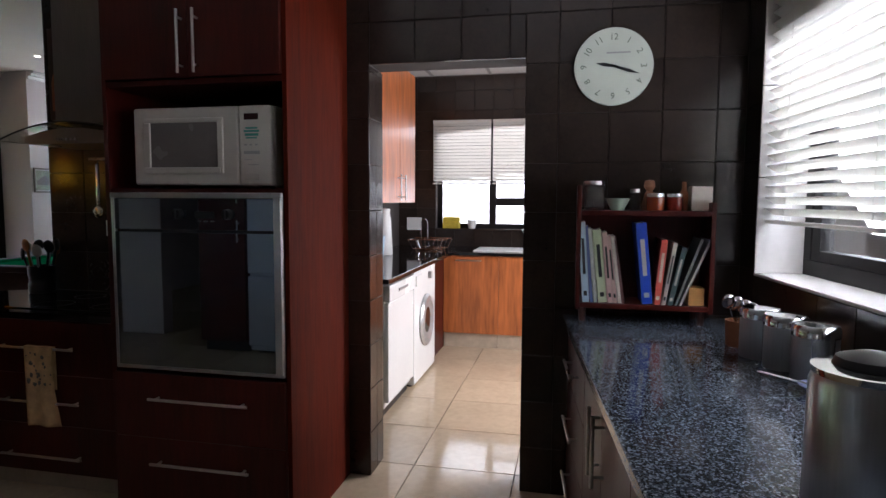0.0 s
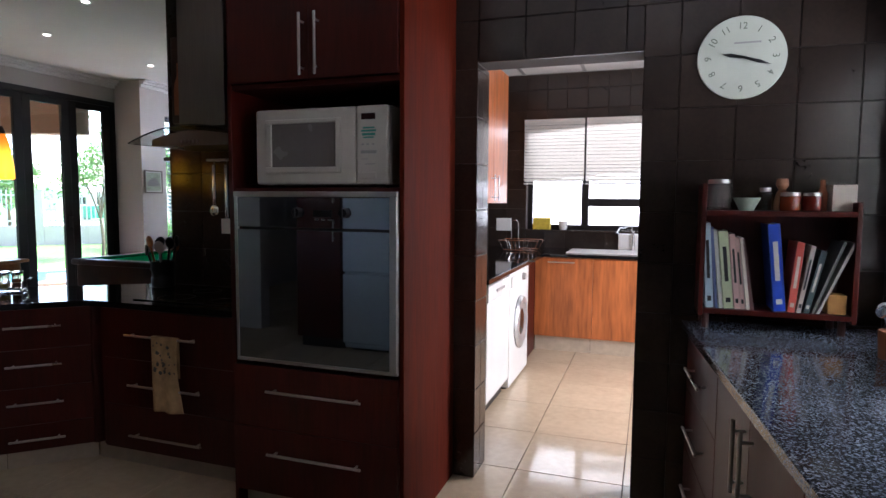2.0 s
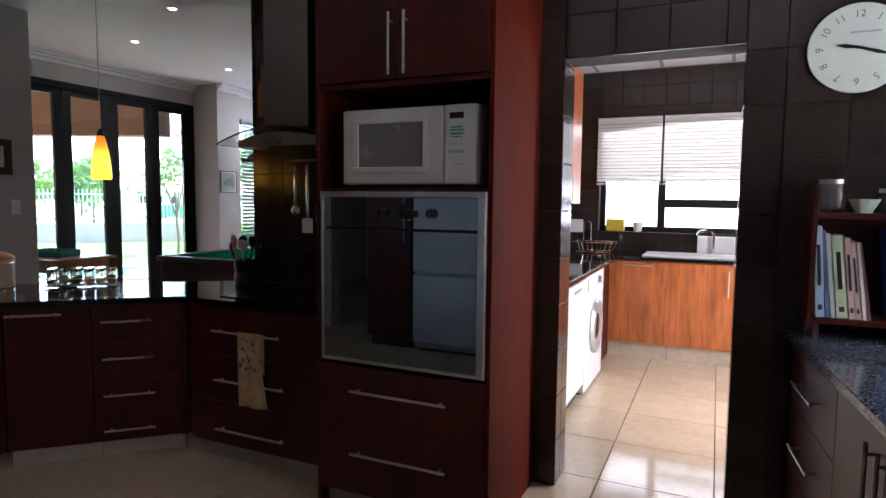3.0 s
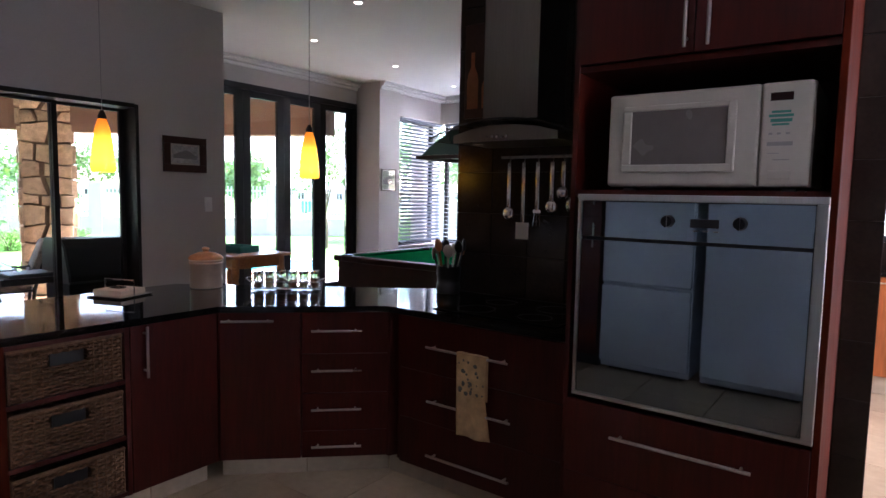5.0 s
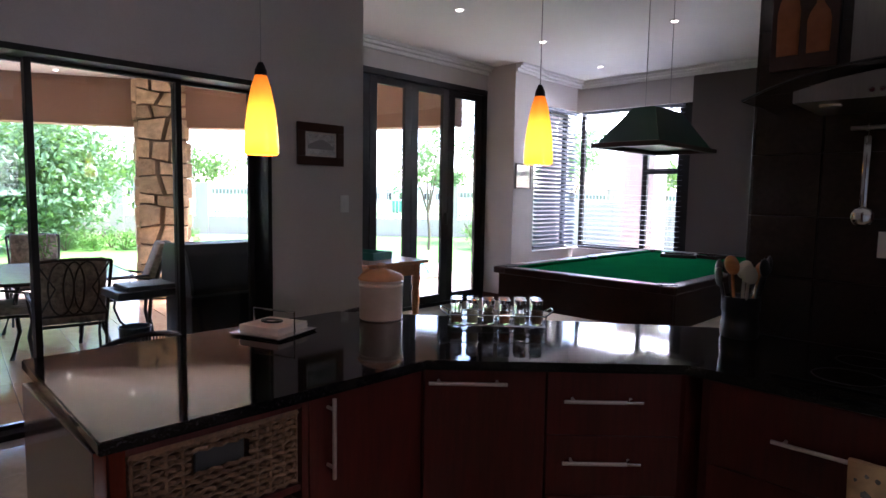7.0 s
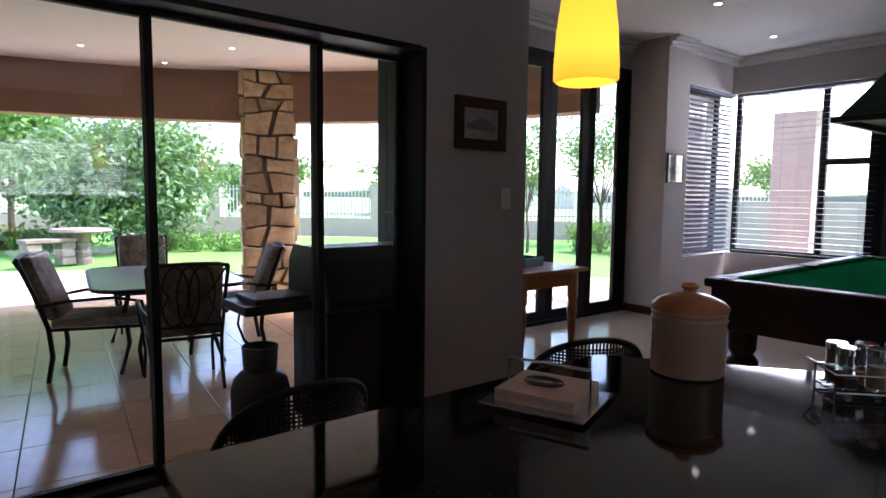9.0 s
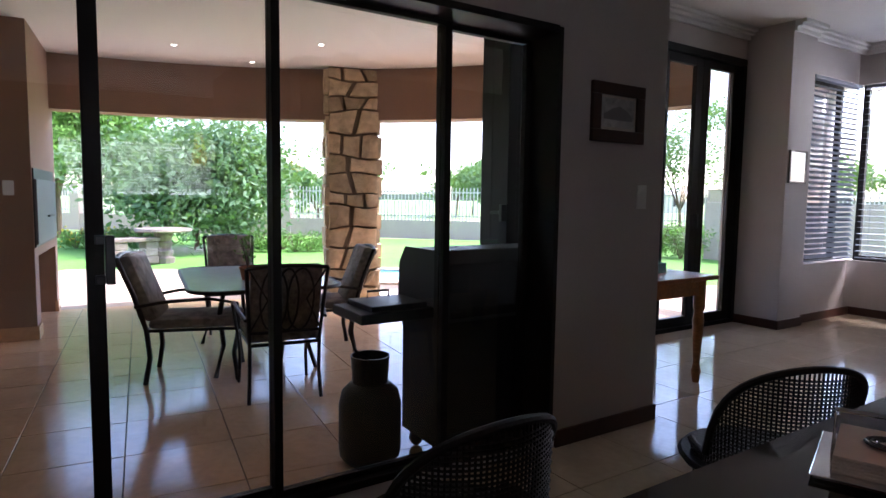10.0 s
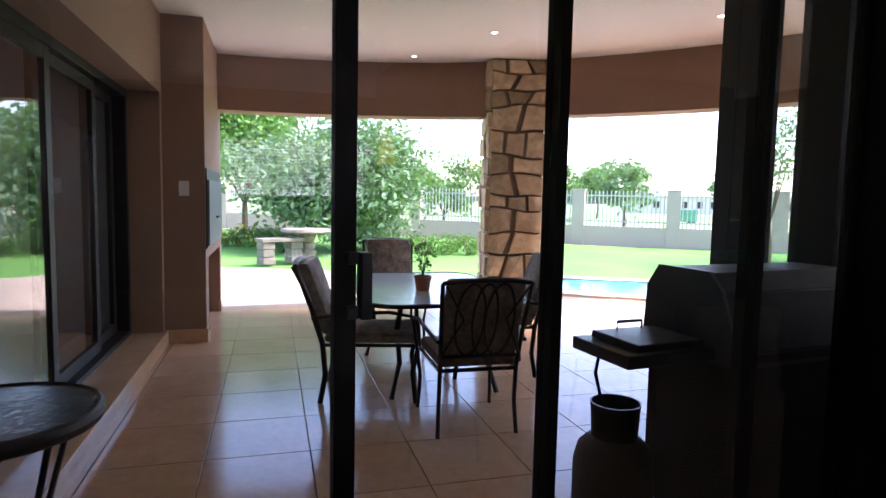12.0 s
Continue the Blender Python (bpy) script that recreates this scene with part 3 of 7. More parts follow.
# ---- kitchen window with its blind ----
kw = tagged(new("window_2"), "kitchen window with dark frame and white venetian blind", "window", kind="structure")
kw.matrix_basis = SIDE
xo = 0.93
fr = [(xo, xo + 0.05, KW[0], KW[1], KW[3] - 0.06, KW[3]), (xo, xo + 0.05, KW[0], KW[1], KW[2], KW[2] + 0.06)]
for y in (KW[0], 0.95, 1.55, KW[1] - 0.06):
    fr.append((xo, xo + 0.05, y, y + 0.06, KW[2] + 0.06, KW[3] - 0.06))
part("window_frame", boxes(*fr, bevel=0.003), FRAME_BRONZE, kw)
part("sash", boxes((xo + 0.005, xo + 0.06, 1.61, 1.65, KW[2] + 0.06, KW[3] - 0.06), (xo + 0.005, xo + 0.06, 2.25, 2.31, KW[2] + 0.06, KW[3] - 0.06), (xo + 0.005, xo + 0.06, 1.65, 2.25, KW[2] + 0.06, KW[2] + 0.1), bevel=0.003), FRAME_BRONZE, kw)
p = part("pane", boxes((xo + 0.022, xo + 0.028, KW[0] + 0.06, KW[1] - 0.06, KW[2] + 0.06, KW[3] - 0.06)), PANE, kw)
p.visible_shadow = False
part("window_sill", boxes((RX - 0.004, xo, KW[0], KW[1], KW[2] - 0.012, KW[2]), bevel=0.003), mat("pale_sill_tile", (0.62, 0.58, 0.54), 0.2, vary=0.06), kw, "pale glazed sill tiles")


def venetian(name, parent, a, b, z0, z1, inward, material, pitch=0.022, depth=0.025, tilt=35):
    """A venetian blind hung between a and b; each slat is a part."""
    a, b = Vector(a), Vector(b)
    d = (b - a).normalized()
    n = Vector(inward)
    L = (b - a).length
    base = Matrix((( *d, 0), (*n, 0), (0, 0, 1, 0), (0, 0, 0, 1))).transposed()
    bm = bmesh.new()
    box(bm, -L / 2, L / 2, -depth / 2, depth / 2, -0.0007, 0.0007)
    me = finish(bm, "slat", material)
    mid = (a + b) / 2
    blind = new(name)
    blind.parent = parent
    k = int((z1 - z0 - 0.04) / pitch)
    for i in range(k):
        s = new("slat", me)
        s.parent = blind
        s.matrix_basis = Matrix.Translation((mid.x, mid.y, z1 - 0.045 - i * pitch)) @ base @ pose(0, 0, 0, tilt + random.uniform(-2.5, 2.5), random.uniform(-0.12, 0.12), 0)
    bm = bmesh.new()
    m = Matrix.Translation((mid.x, mid.y, 0)) @ base
    box(bm, -L / 2, L / 2, -0.02, 0.02, z1 - 0.03, z1, 0.002, m)
    part("headrail", bm, material, blind)
    bm = bmesh.new()
    box(bm, -L / 2, L / 2, -0.014, 0.014, z0, z0 + 0.014, 0.002, m)
    part("bottom_rail", bm, material, blind)
    bm = bmesh.new()
    for q in (-0.42, -0.14, 0.14, 0.42):
        box(bm, q * L - 0.001, q * L + 0.001, -0.0135, -0.0125, z0, z1 - 0.03, 0, m)
        box(bm, q * L - 0.001, q * L + 0.001, 0.0125, 0.0135, z0, z1 - 0.03, 0, m)
    part("cord", bm, material, blind)
    return blind


REVEAL = mat("pale_reveal_tile", (0.56, 0.53, 0.50), 0.2, vary=0.06)
for z0, z1 in ((KW[2], 1.48), (1.483, 1.84), (1.843, KW[3] - 0.001)):
    part("reveal_tile", boxes((RX - 0.003, xo, KW[1] - 0.01, KW[1] - 0.001, z0, z1), bevel=0.002), REVEAL, kw)
venetian("blind", kw, (0.79, KW[0] + 0.02, 0), (0.79, KW[1] - 0.014, 0), 1.3, 2.19, (-1, 0, 0), BLIND, 0.042, 0.05, 32)

# ---- laundry window ----
uw = tagged(new("window_3"), "laundry window with a half-drawn white blind", "window", kind="structure")
part("window_frame", boxes((UW[0], UW[1], UY + 0.1, UY + 0.15, UW[2], UW[2] + 0.05), (UW[0], UW[1], UY + 0.1, UY + 0.15, UW[3] - 0.05, UW[3]), (UW[0], UW[0] + 0.05, UY + 0.1, UY + 0.15, UW[2] + 0.05, UW[3] - 0.05), (-0.80, -0.73, UY + 0.1, UY + 0.15, UW[2] + 0.05, UW[3] - 0.05), (UW[1] - 0.05, UW[1], UY + 0.1, UY + 0.15, UW[2] + 0.05, UW[3] - 0.05), (-0.73, UW[1] - 0.05, UY + 0.1, UY + 0.15, 1.33, 1.41), bevel=0.003), FRAME_BRONZE, uw)
p = part("pane", boxes((UW[0] + 0.05, UW[1] - 0.05, UY + 0.122, UY + 0.128, UW[2] + 0.05, UW[3] - 0.05)), PANE, uw)
p.visible_shadow = False
part("window_sill", boxes((UW[0], UW[1], UY - 0.03, UY + 0.1, UW[2] - 0.02, UW[2]), bevel=0.003), TILE_DARK, uw)
venetian("blind", uw, (UW[0] - 0.02, UY - 0.03, 0), (-0.77, UY - 0.03, 0), 1.55, 2.2, (0, -1, 0), BLIND, 0.033, 0.036, 48)
venetian("blind", uw, (-0.75, UY - 0.03, 0), (UW[1] + 0.02, UY - 0.03, 0), 1.55, 2.2, (0, -1, 0), BLIND, 0.033, 0.036, 48)

# ---- living room corner windows ----
cw = tagged(new("window_4"), "corner window of the living room with grey venetian blinds", "window", kind="structure")
part("window_frame", boxes((FX + 0.2, FX + 0.26, 6.78, 6.84, 0.62, 2.58), (FX + 0.2, FX + 0.26, BY - 0.16, BY - 0.1, 0.62, 2.58), (FX + 0.2, FX + 0.26, 6.84, BY - 0.16, 0.62, 0.68), (FX + 0.2, FX + 0.26, 6.84, BY - 0.16, 2.52, 2.58), (FX + 0.4, -5.25, BY + 0.04, BY + 0.1, 0.62, 0.68), (FX + 0.4, -5.25, BY + 0.04, BY + 0.1, 2.52, 2.58), (FX + 0.4, FX + 0.46, BY + 0.04, BY + 0.1, 0.68, 2.52), (-5.9, -5.83, BY + 0.04, BY + 0.1, 0.68, 2.52), (-5.42, -5.25, BY + 0.04, BY + 0.1, 0.68, 2.52), (-5.83, -5.42, BY + 0.04, BY + 0.1, 1.68, 1.75), bevel=0.003), FRAME_BRONZE, cw)
for r in ((FX + 0.227, FX + 0.233, 6.84, BY - 0.16, 0.68, 2.52), (FX + 0.46, -5.9, BY + 0.067, BY + 0.073, 0.68, 2.52), (-5.83, -5.42, BY + 0.067, BY + 0.073, 0.68, 1.68), (-5.83, -5.42, BY + 0.067, BY + 0.073, 1.75, 2.52)):
    p = part("pane", boxes(r), PANE, cw)
    p.visible_shadow = False
venetian("blind", cw, (FX + 0.42, 6.79, 0), (FX + 0.42, BY - 0.09, 0), 0.65, 2.56, (1, 0, 0), BLIND_GREY, 0.055, 0.056, -38)
venetian("blind", cw, (FX + 0.46, BY - 0.04, 0), (-5.33, BY - 0.04, 0), 0.65, 2.56, (0, -1, 0), BLIND_GREY, 0.066, 0.064, -3)

# ---- kitchen cabinets ----
def cabinet(name, label, m, w, d, z0, z1, fronts, body=CHERRY, face=CHERRY, category="cabinet", group=""):
    """A cabinet unit, its front on local y = 0 facing -y. fronts: (x0, x1, z0, z1, handle), handle = ('h'|'v', a, b, c) or None."""
    ob = thing(name, label, category, place=m, group=group)
    part("body", boxes((0.001, w - 0.001, 0.02, d, z0, z1)), body, ob)
    for x0, x1, a, b, h in fronts:
        f = part("door" if h and h[0] == "v" else "drawer", boxes((x0 + 0.0015, x1 - 0.0015, 0, 0.019, a + 0.0015, b - 0.0015), bevel=0.0015), face, ob)
        if h and h[0] == "h":
            bar_handle("handle", (h[1], 0, h[3]), (h[2], 0, h[3]), (0, -1, 0), f)
        elif h:
            bar_handle("handle", (h[1], 0, h[2]), (h[1], 0, h[3]), (0, -1, 0), f)
    return ob


def plinth(a, b, z1, n, inward):
    """A tiled plinth between two floor points, each tile its own piece."""
    a, b, t = Vector((*a, 0)), Vector((*b, 0)), Vector((*inward, 0))
    base = structure("plinth", prism(bmesh.new(), [(p.x, p.y) for p in (a, b, b + t * 0.02, a + t * 0.02)], 0, z1 - 0.002), GROUT_FLOOR, "beige tiled plinth under the cabinets", "plinth")
    for i in range(n):
        p, q = a + (b - a) * (i / n), a + (b - a) * ((i + 1) / n)
        d = (q - p).normalized() * 0.002
        part("tile", prism(bmesh.new(), [(v.x, v.y) for v in (p + d - t * 0.006, q - d - t * 0.006, q - d, p + d)], 0.001, z1), PLINTH, base)


CT = 0.83                       # underside of the island worktop
# hob cabinet: three wide drawers
cabinet("hob_cabinet", "dark cherry drawer cabinet with three steel bar handles under the hob", pose(-2.79, 2.035, 0), 0.94, 0.6, 0.1, CT,
        [(0.03, 0.94, 0.57, CT - 0.005, ("h", 0.21, 0.64, 0.7)), (0.03, 0.94, 0.33, 0.57, ("h", 0.22, 0.66, 0.447)), (0.03, 0.94, 0.1, 0.33, ("h", 0.22, 0.66, 0.188))])
# diagonal units, local x runs from the inner kink k1 to k2
K1, K2 = Vector((-3.425, 1.487, 0)), Vector((-2.835, 2.055, 0))
dia = (K2 - K1).normalized()
ang = math.degrees(math.atan2(dia.y, dia.x))
L = (K2 - K1).length
MD = pose(K1.x, K1.y, 0, 0, 0, ang)
cabinet("corner_door_cabinet", "dark cherry corner cabinet with one flap door and a steel bar", MD, 0.385, 0.5, 0.1, CT, [(0.005, 0.383, 0.1, CT - 0.005, ("h", 0.02, 0.26, 0.788))])
cabinet("corner_drawer_cabinet", "dark cherry corner cabinet with four narrow drawers", MD @ pose(0.385, 0, 0), L - 0.385, 0.5, 0.1, CT,
        [(0.002, L - 0.39, 0.62, CT - 0.005, ("h", 0.05, 0.29, 0.738)), (0.002, L - 0.39, 0.425, 0.62, ("h", 0.05, 0.29, 0.543)), (0.002, L - 0.39, 0.235, 0.425, ("h", 0.05, 0.29, 0.35)), (0.002, L - 0.39, 0.1, 0.235, ("h", 0.05, 0.29, 0.165))])
for name, a, b in (("corner_post", (-3.428, 1.475), (-3.5, 1.6)), ("corner_post", (-2.84, 2.03), (-2.78, 2.2))):
    thing(name, "dark cherry corner post between two cabinets", "panel", prism(bmesh.new(), [(a[0] - 0.012, a[1] + 0.012), (a[0] + 0.006, a[1] + 0.012), (b[0] + 0.03, b[1]), (b[0] - 0.03, b[1])], 0.1, CT), CHERRY)
# peninsula: door unit and basket unit, front faces +x
cabinet("peninsula_cabinet", "dark cherry cabinet door with an upright steel bar", pose(-3.425, 1.075, 0, 0, 0, 90), 0.41, 0.6, 0.1, CT, [(0.002, 0.408, 0.1, CT - 0.005, ("v", 0.06, 0.6, 0.82))])
bu = thing("basket_unit", "open dark cherry unit holding three wicker baskets", "cabinet", place=pose(-3.425, 0.6, 0, 0, 0, 90))
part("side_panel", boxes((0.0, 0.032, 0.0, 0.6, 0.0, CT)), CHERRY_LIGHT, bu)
part("side_panel", boxes((0.455, 0.474, 0.0, 0.6, 0.1, CT)), CHERRY, bu)
for z in (0.1, 0.345, 0.585, 0.805):
    part("shelf", boxes((0.033, 0.454, 0.004, 0.58, z, z + 0.018)), CHERRY, bu)
part("back_panel", boxes((0.033, 0.454, 0.58, 0.6, 0.1, CT)), CHERRY, bu)


def basket(z):
    ob = thing("wicker_basket", "brown woven wicker drawer basket with a dark cut-out grip", "basket", place=pose(-3.425, 0.6, z, 0, 0, 90), group="baskets in the unit")
    x0, x1, h = 0.045, 0.444, 0.19
    bm = bmesh.new()
    for k in range(13):
        zz = 0.008 + k * (h - 0.016) / 12
        for side in (0, 1):
            n = 22
            pts = []
            for i in range(n + 1):
                u = x0 + (x1 - x0) * i / n
                if k in (8, 9, 10) and 0.185 < u < 0.305:
                    if len(pts) > 1:
                        path_tube(bm, pts, 0.0062, 5)
                    pts = []
                    continue
                pts.append((u, 0.012 + 0.005 * (1 if (i + k) % 2 else -1) + side * 0.5, zz))
            if len(pts) > 1:
                path_tube(bm, pts, 0.0062, 5)
        for u in (x0, x1):
            tube(bm, (u, 0.012, zz), (u, 0.51, zz), 0.006, n=5)
    part("weave", bm, WICKER, ob)
    for i in range(12):
        u = x0 + (x1 - x0) * i / 11
        if not 0.19 < u < 0.3:
            bm = bmesh.new()
            tube(bm, (u, 0.012, 0.0), (u, 0.012, h), 0.0045, n=6)
            part("stake", bm, WICKER, ob)
    bm = bmesh.new()
    path_tube(bm, [(x0, 0.012, h), (x1, 0.012, h), (x1, 0.51, h), (x0, 0.51, h)], 0.009, 6, True)
    part("rim", bm, WICKER, ob)
    # black plate behind the cut-out paints the shade inside the basket
    part("grip", boxes((0.185, 0.305, 0.02, 0.03, 0.1, 0.165)), BLACK_PLASTIC, ob, "black plate for the shade inside the grip hole")
    part("base", boxes((x0, x1, 0.02, 0.5, 0.0, 0.008)), WICKER, ob)


for z in (0.364, 0.604, 0.119):
    basket(z)
# end panel of the peninsula, towards the camera's path at the end
bm = boxes((-4.05, -3.43, 0.572, 0.598, 0.0, CT), bevel=0.002)
thing("end_panel", "reddish cherry end panel of the peninsula", "panel", bm, CHERRY_GLOSS)
part_back = boxes((-4.04, -4.02, 0.6, 1.6, 0.0, CT))
thing("back_panel", "cherry back panel of the peninsula", "panel", part_back, CHERRY_GLOSS)
plinth((-3.49, 0.62), (-3.49, 1.46), 0.1, 3, (-1, 0))
plinth((-3.472, 1.535), (-2.885, 2.1), 0.1, 2, (-0.7, 0.7))
plinth((-2.87, 2.1), (-1.85, 2.1), 0.1, 3, (0, 1))

# worktop of the island
WT = [(-3.40, 0.575), (-3.40, 1.475), (-2.825, 2.02), (-1.848, 2.02), (-1.848, 2.644), (-2.955, 2.644), (-4.2, 1.72), (-4.2, 0.6)]
bm = bmesh.new()
prism(bm, WT, CT, 0.86)
bmesh.ops.bevel(bm, geom=[e for e in bm.edges], offset=0.004, segments=2, affect="EDGES")
thing("worktop", "polished black granite island worktop on the cherry cabinets", "worktop", bm, GRANITE_BLACK)
hob = thing("hob", "black glass ceramic hob set into the worktop", "hob")
part("glass", boxes((-2.62, -1.98, 2.1, 2.58, 0.8605, 0.866), bevel=0.002), mat("hob_glass", (0.006, 0.006, 0.007), 0.06, vary=0.05, spec=0.4), hob)
for cx, cy, r in ((-2.45, 2.22, 0.09), (-2.45, 2.45, 0.075), (-2.14, 2.22, 0.075), (-2.14, 2.45, 0.1)):
    bm = bmesh.new()
    path_tube(bm, [(cx + r * math.cos(a), cy + r * math.sin(a), 0.8662) for a in (math.tau * i / 28 for i in range(28))], 0.0008, 4, True)
    part("zone_ring", bm, mat("zone_print", (0.05, 0.05, 0.05), 0.4), hob)

# ---- tall oven unit ----
TX0, TX1, TY = -1.845, -1.03, 1.9
tu = thing("oven_cabinet", "tall cherry cabinet housing oven and microwave, two doors above", "cabinet")
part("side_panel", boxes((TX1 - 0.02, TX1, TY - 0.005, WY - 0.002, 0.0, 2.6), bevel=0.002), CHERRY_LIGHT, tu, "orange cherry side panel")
part("side_panel", boxes((TX0, TX0 + 0.02, TY - 0.005, 2.64, 0.0, 2.6), bevel=0.002), CHERRY, tu)
part("back_panel", boxes((TX0 + 0.02, TX1 - 0.02, 2.49, 2.51, 0.1, 2.6)), CHERRY, tu)
for z0, z1 in ((1.4, 1.425), (1.835, 1.855)):
    part("shelf", boxes((TX0 + 0.02, TX1 - 0.02, TY, 2.49, z0, z1)), CHERRY, tu)
for x0, x1, hx in ((TX0 + 0.02, -1.44, -1.462), (-1.44, TX1 - 0.02, -1.393)):
    f = part("door", boxes((x0 + 0.0015, x1 - 0.0015, TY - 0.02, TY, 1.86, 2.58), bevel=0.0015), CHERRY, tu)
    bar_handle("handle", (hx, TY - 0.02, 1.87), (hx, TY - 0.02, 2.11), (0, -1, 0), f)
for z0, z1, hz in ((0.39, 0.665, 0.565), (0.1, 0.39, 0.29)):
    f = part("drawer", boxes((TX0 + 0.022, TX1 - 0.022, TY - 0.02, TY, z0 + 0.0015, z1 - 0.0015), bevel=0.0015), CHERRY, tu)
    bar_handle("handle", (-1.645, TY - 0.02, hz), (-1.2, TY - 0.02, hz), (0, -1, 0), f)
plinth((TX0, TY + 0.06), (TX1, TY + 0.06), 0.1, 2, (0, 1))

ov = thing("built_in_oven", "built-in oven with mirror-black glass door and steel frame", "oven")
OX0, OX1, OZ0, OZ1 = -1.802, -1.048, 0.685, 1.41
part("body", boxes((OX0 + 0.03, OX1 - 0.03, TY - 0.015, 2.45, OZ0 + 0.02, 1.395)), BLACK_PLASTIC, ov)
part("frame", boxes((OX0, OX1, TY - 0.035, TY - 0.012, OZ1 - 0.022, OZ1), (OX0, OX1, TY - 0.03, TY - 0.012, OZ0, OZ0 + 0.014), (OX0, OX0 + 0.014, TY - 0.03, TY - 0.012, OZ0 + 0.014, OZ1 - 0.022), (OX1 - 0.03, OX1, TY - 0.04, TY - 0.012, OZ0 + 0.014, OZ1 - 0.022), bevel=0.003), STEEL, ov)
part("control_panel", boxes((OX0 + 0.016, OX1 - 0.032, TY - 0.028, TY - 0.014, 1.262, OZ1 - 0.024), bevel=0.001), OVEN_GLASS, ov)
d = part("door", boxes((OX0 + 0.016, OX1 - 0.032, TY - 0.03, TY - 0.014, OZ0 + 0.016, 1.252), bevel=0.001), OVEN_GLASS, ov, "mirror-black glass door")
for kx in (-1.49, -1.275):
    bm = bmesh.new()
    tube(bm, (kx, TY - 0.028, 1.325), (kx, TY - 0.05, 1.325), 0.021, 0.017, 20)
    box(bm, kx - 0.003, kx + 0.003, TY - 0.062, TY - 0.05, 1.306, 1.344, 0.001)
    part("knob", bm, BLACK_PLASTIC, ov, smooth=True)
part("display", boxes((-1.42, -1.335, TY - 0.0295, TY - 0.028, 1.308, 1.335)), BLACK_PLASTIC, ov)
bm = bmesh.new()
for i in range(3):
    box(bm, -1.41 + i * 0.03, -1.395 + i * 0.03, TY - 0.0305, TY - 0.0295, 1.295, 1.299)
part("buttons", bm, GREY_PLASTIC, ov)

mw = thing("microwave_oven", "cream microwave oven standing in the cabinet niche", "microwave", place=pose(-1.72, TY + 0.015, 1.426))
W, H, D = 0.615, 0.325, 0.42
bm = boxes((0, W, 0.03, D, 0.012, H), bevel=0.006)
part("body", bm, CREAM_PLASTIC, mw)
for fx in (0.04, W - 0.08):
    for fy in (0.06, D - 0.1):
        part("foot", boxes((fx, fx + 0.04, fy, fy + 0.04, 0, 0.012)), BLACK_PLASTIC, mw)
bm = boxes((0.002, 0.475, -0.002, 0.03, 0.014, H - 0.002), bevel=0.01)
dr = part("door", bm, CREAM_PLASTIC, mw, "cream bevelled door")
part("window_frame", boxes((0.055, 0.4, -0.014, -0.002, 0.06, 0.085), (0.055, 0.4, -0.01, -0.002, 0.262, 0.28), (0.055, 0.085, -0.012, -0.002, 0.085, 0.262), (0.385, 0.41, -0.012, -0.002, 0.06, 0.28), bevel=0.004), CREAM_PLASTIC, dr)
part("window", boxes((0.085, 0.385, -0.006, -0.001, 0.085, 0.262)), MW_DOOR, dr, "dark mesh window")
pn = part("control_panel", boxes((0.477, W - 0.002, -0.004, 0.03, 0.014, H - 0.002), bevel=0.008), CREAM_PLASTIC, mw)
part("display", boxes((0.5, 0.56, -0.0065, -0.004, 0.268, 0.292)), mat("display_dark", (0.03, 0.012, 0.012), 0.2), pn)
part("keypad", boxes((0.503, 0.56, -0.0055, -0.004, 0.205, 0.215), (0.498, 0.563, -0.0055, -0.004, 0.22, 0.228), (0.505, 0.556, -0.0055, -0.004, 0.232, 0.239), (0.507, 0.553, -0.0055, -0.004, 0.195, 0.201)), mat("green_keys", (0.05, 0.25, 0.2), 0.5), pn)
part("label_bars", boxes((0.5, 0.51, -0.0055, -0.004, 0.168, 0.174), (0.522, 0.532, -0.0055, -0.004, 0.168, 0.174), (0.545, 0.556, -0.0055, -0.004, 0.168, 0.174), (0.497, 0.565, -0.0055, -0.004, 0.135, 0.147), (0.5, 0.53, -0.0055, -0.004, 0.112, 0.114), (0.515, 0.558, -0.0055, -0.004, 0.092, 0.095)), GREY_PLASTIC, pn)
part("open_button", boxes((0.503, 0.565, -0.009, -0.003, 0.035, 0.062), bevel=0.003), CREAM_PLASTIC, pn)

# ---- cooker hood ----
hd = thing("cooker_hood", "steel chimney cooker hood with a curved glass canopy", "cooker hood")
part("chimney", boxes((-2.53, -2.235, 2.36, 2.65, 1.76, KC - 0.002), bevel=0.002), HOOD_STEEL, hd)
bm = bmesh.new()
prof = [(-2.66, 1.69), (-2.56, 1.715), (-2.45, 1.73), (-2.32, 1.73), (-2.2, 1.715), (-2.1, 1.69), (-2.1, 1.655), (-2.66, 1.655)]
f0 = [bm.verts.new((x, 2.3, z)) for x, z in prof]
f1 = [bm.verts.new((x, 2.65, z)) for x, z in prof]
bm.faces.new(f0)
bm.faces.new(f1[::-1])
for i in range(len(prof)):
    bm.faces.new((f0[i], f0[(i + 1) % len(prof)], f1[(i + 1) % len(prof)], f1[i]))
bd = part("body", bm, HOOD_STEEL, hd)
bm = bmesh.new()
n = 24
xs = [-2.8 + 0.8 * i / n for i in range(n + 1)]
zz = lambda x: 1.755 - 0.085 * ((x + 2.4) / 0.4) ** 2
lo0 = [bm.verts.new((x, 2.28, zz(x))) for x in xs]
lo1 = [bm.verts.new((x, 2.65, zz(x))) for x in xs]
hi0 = [bm.verts.new((x, 2.28, zz(x) + 0.006)) for x in xs]
hi1 = [bm.verts.new((x, 2.65, zz(x) + 0.006)) for x in xs]
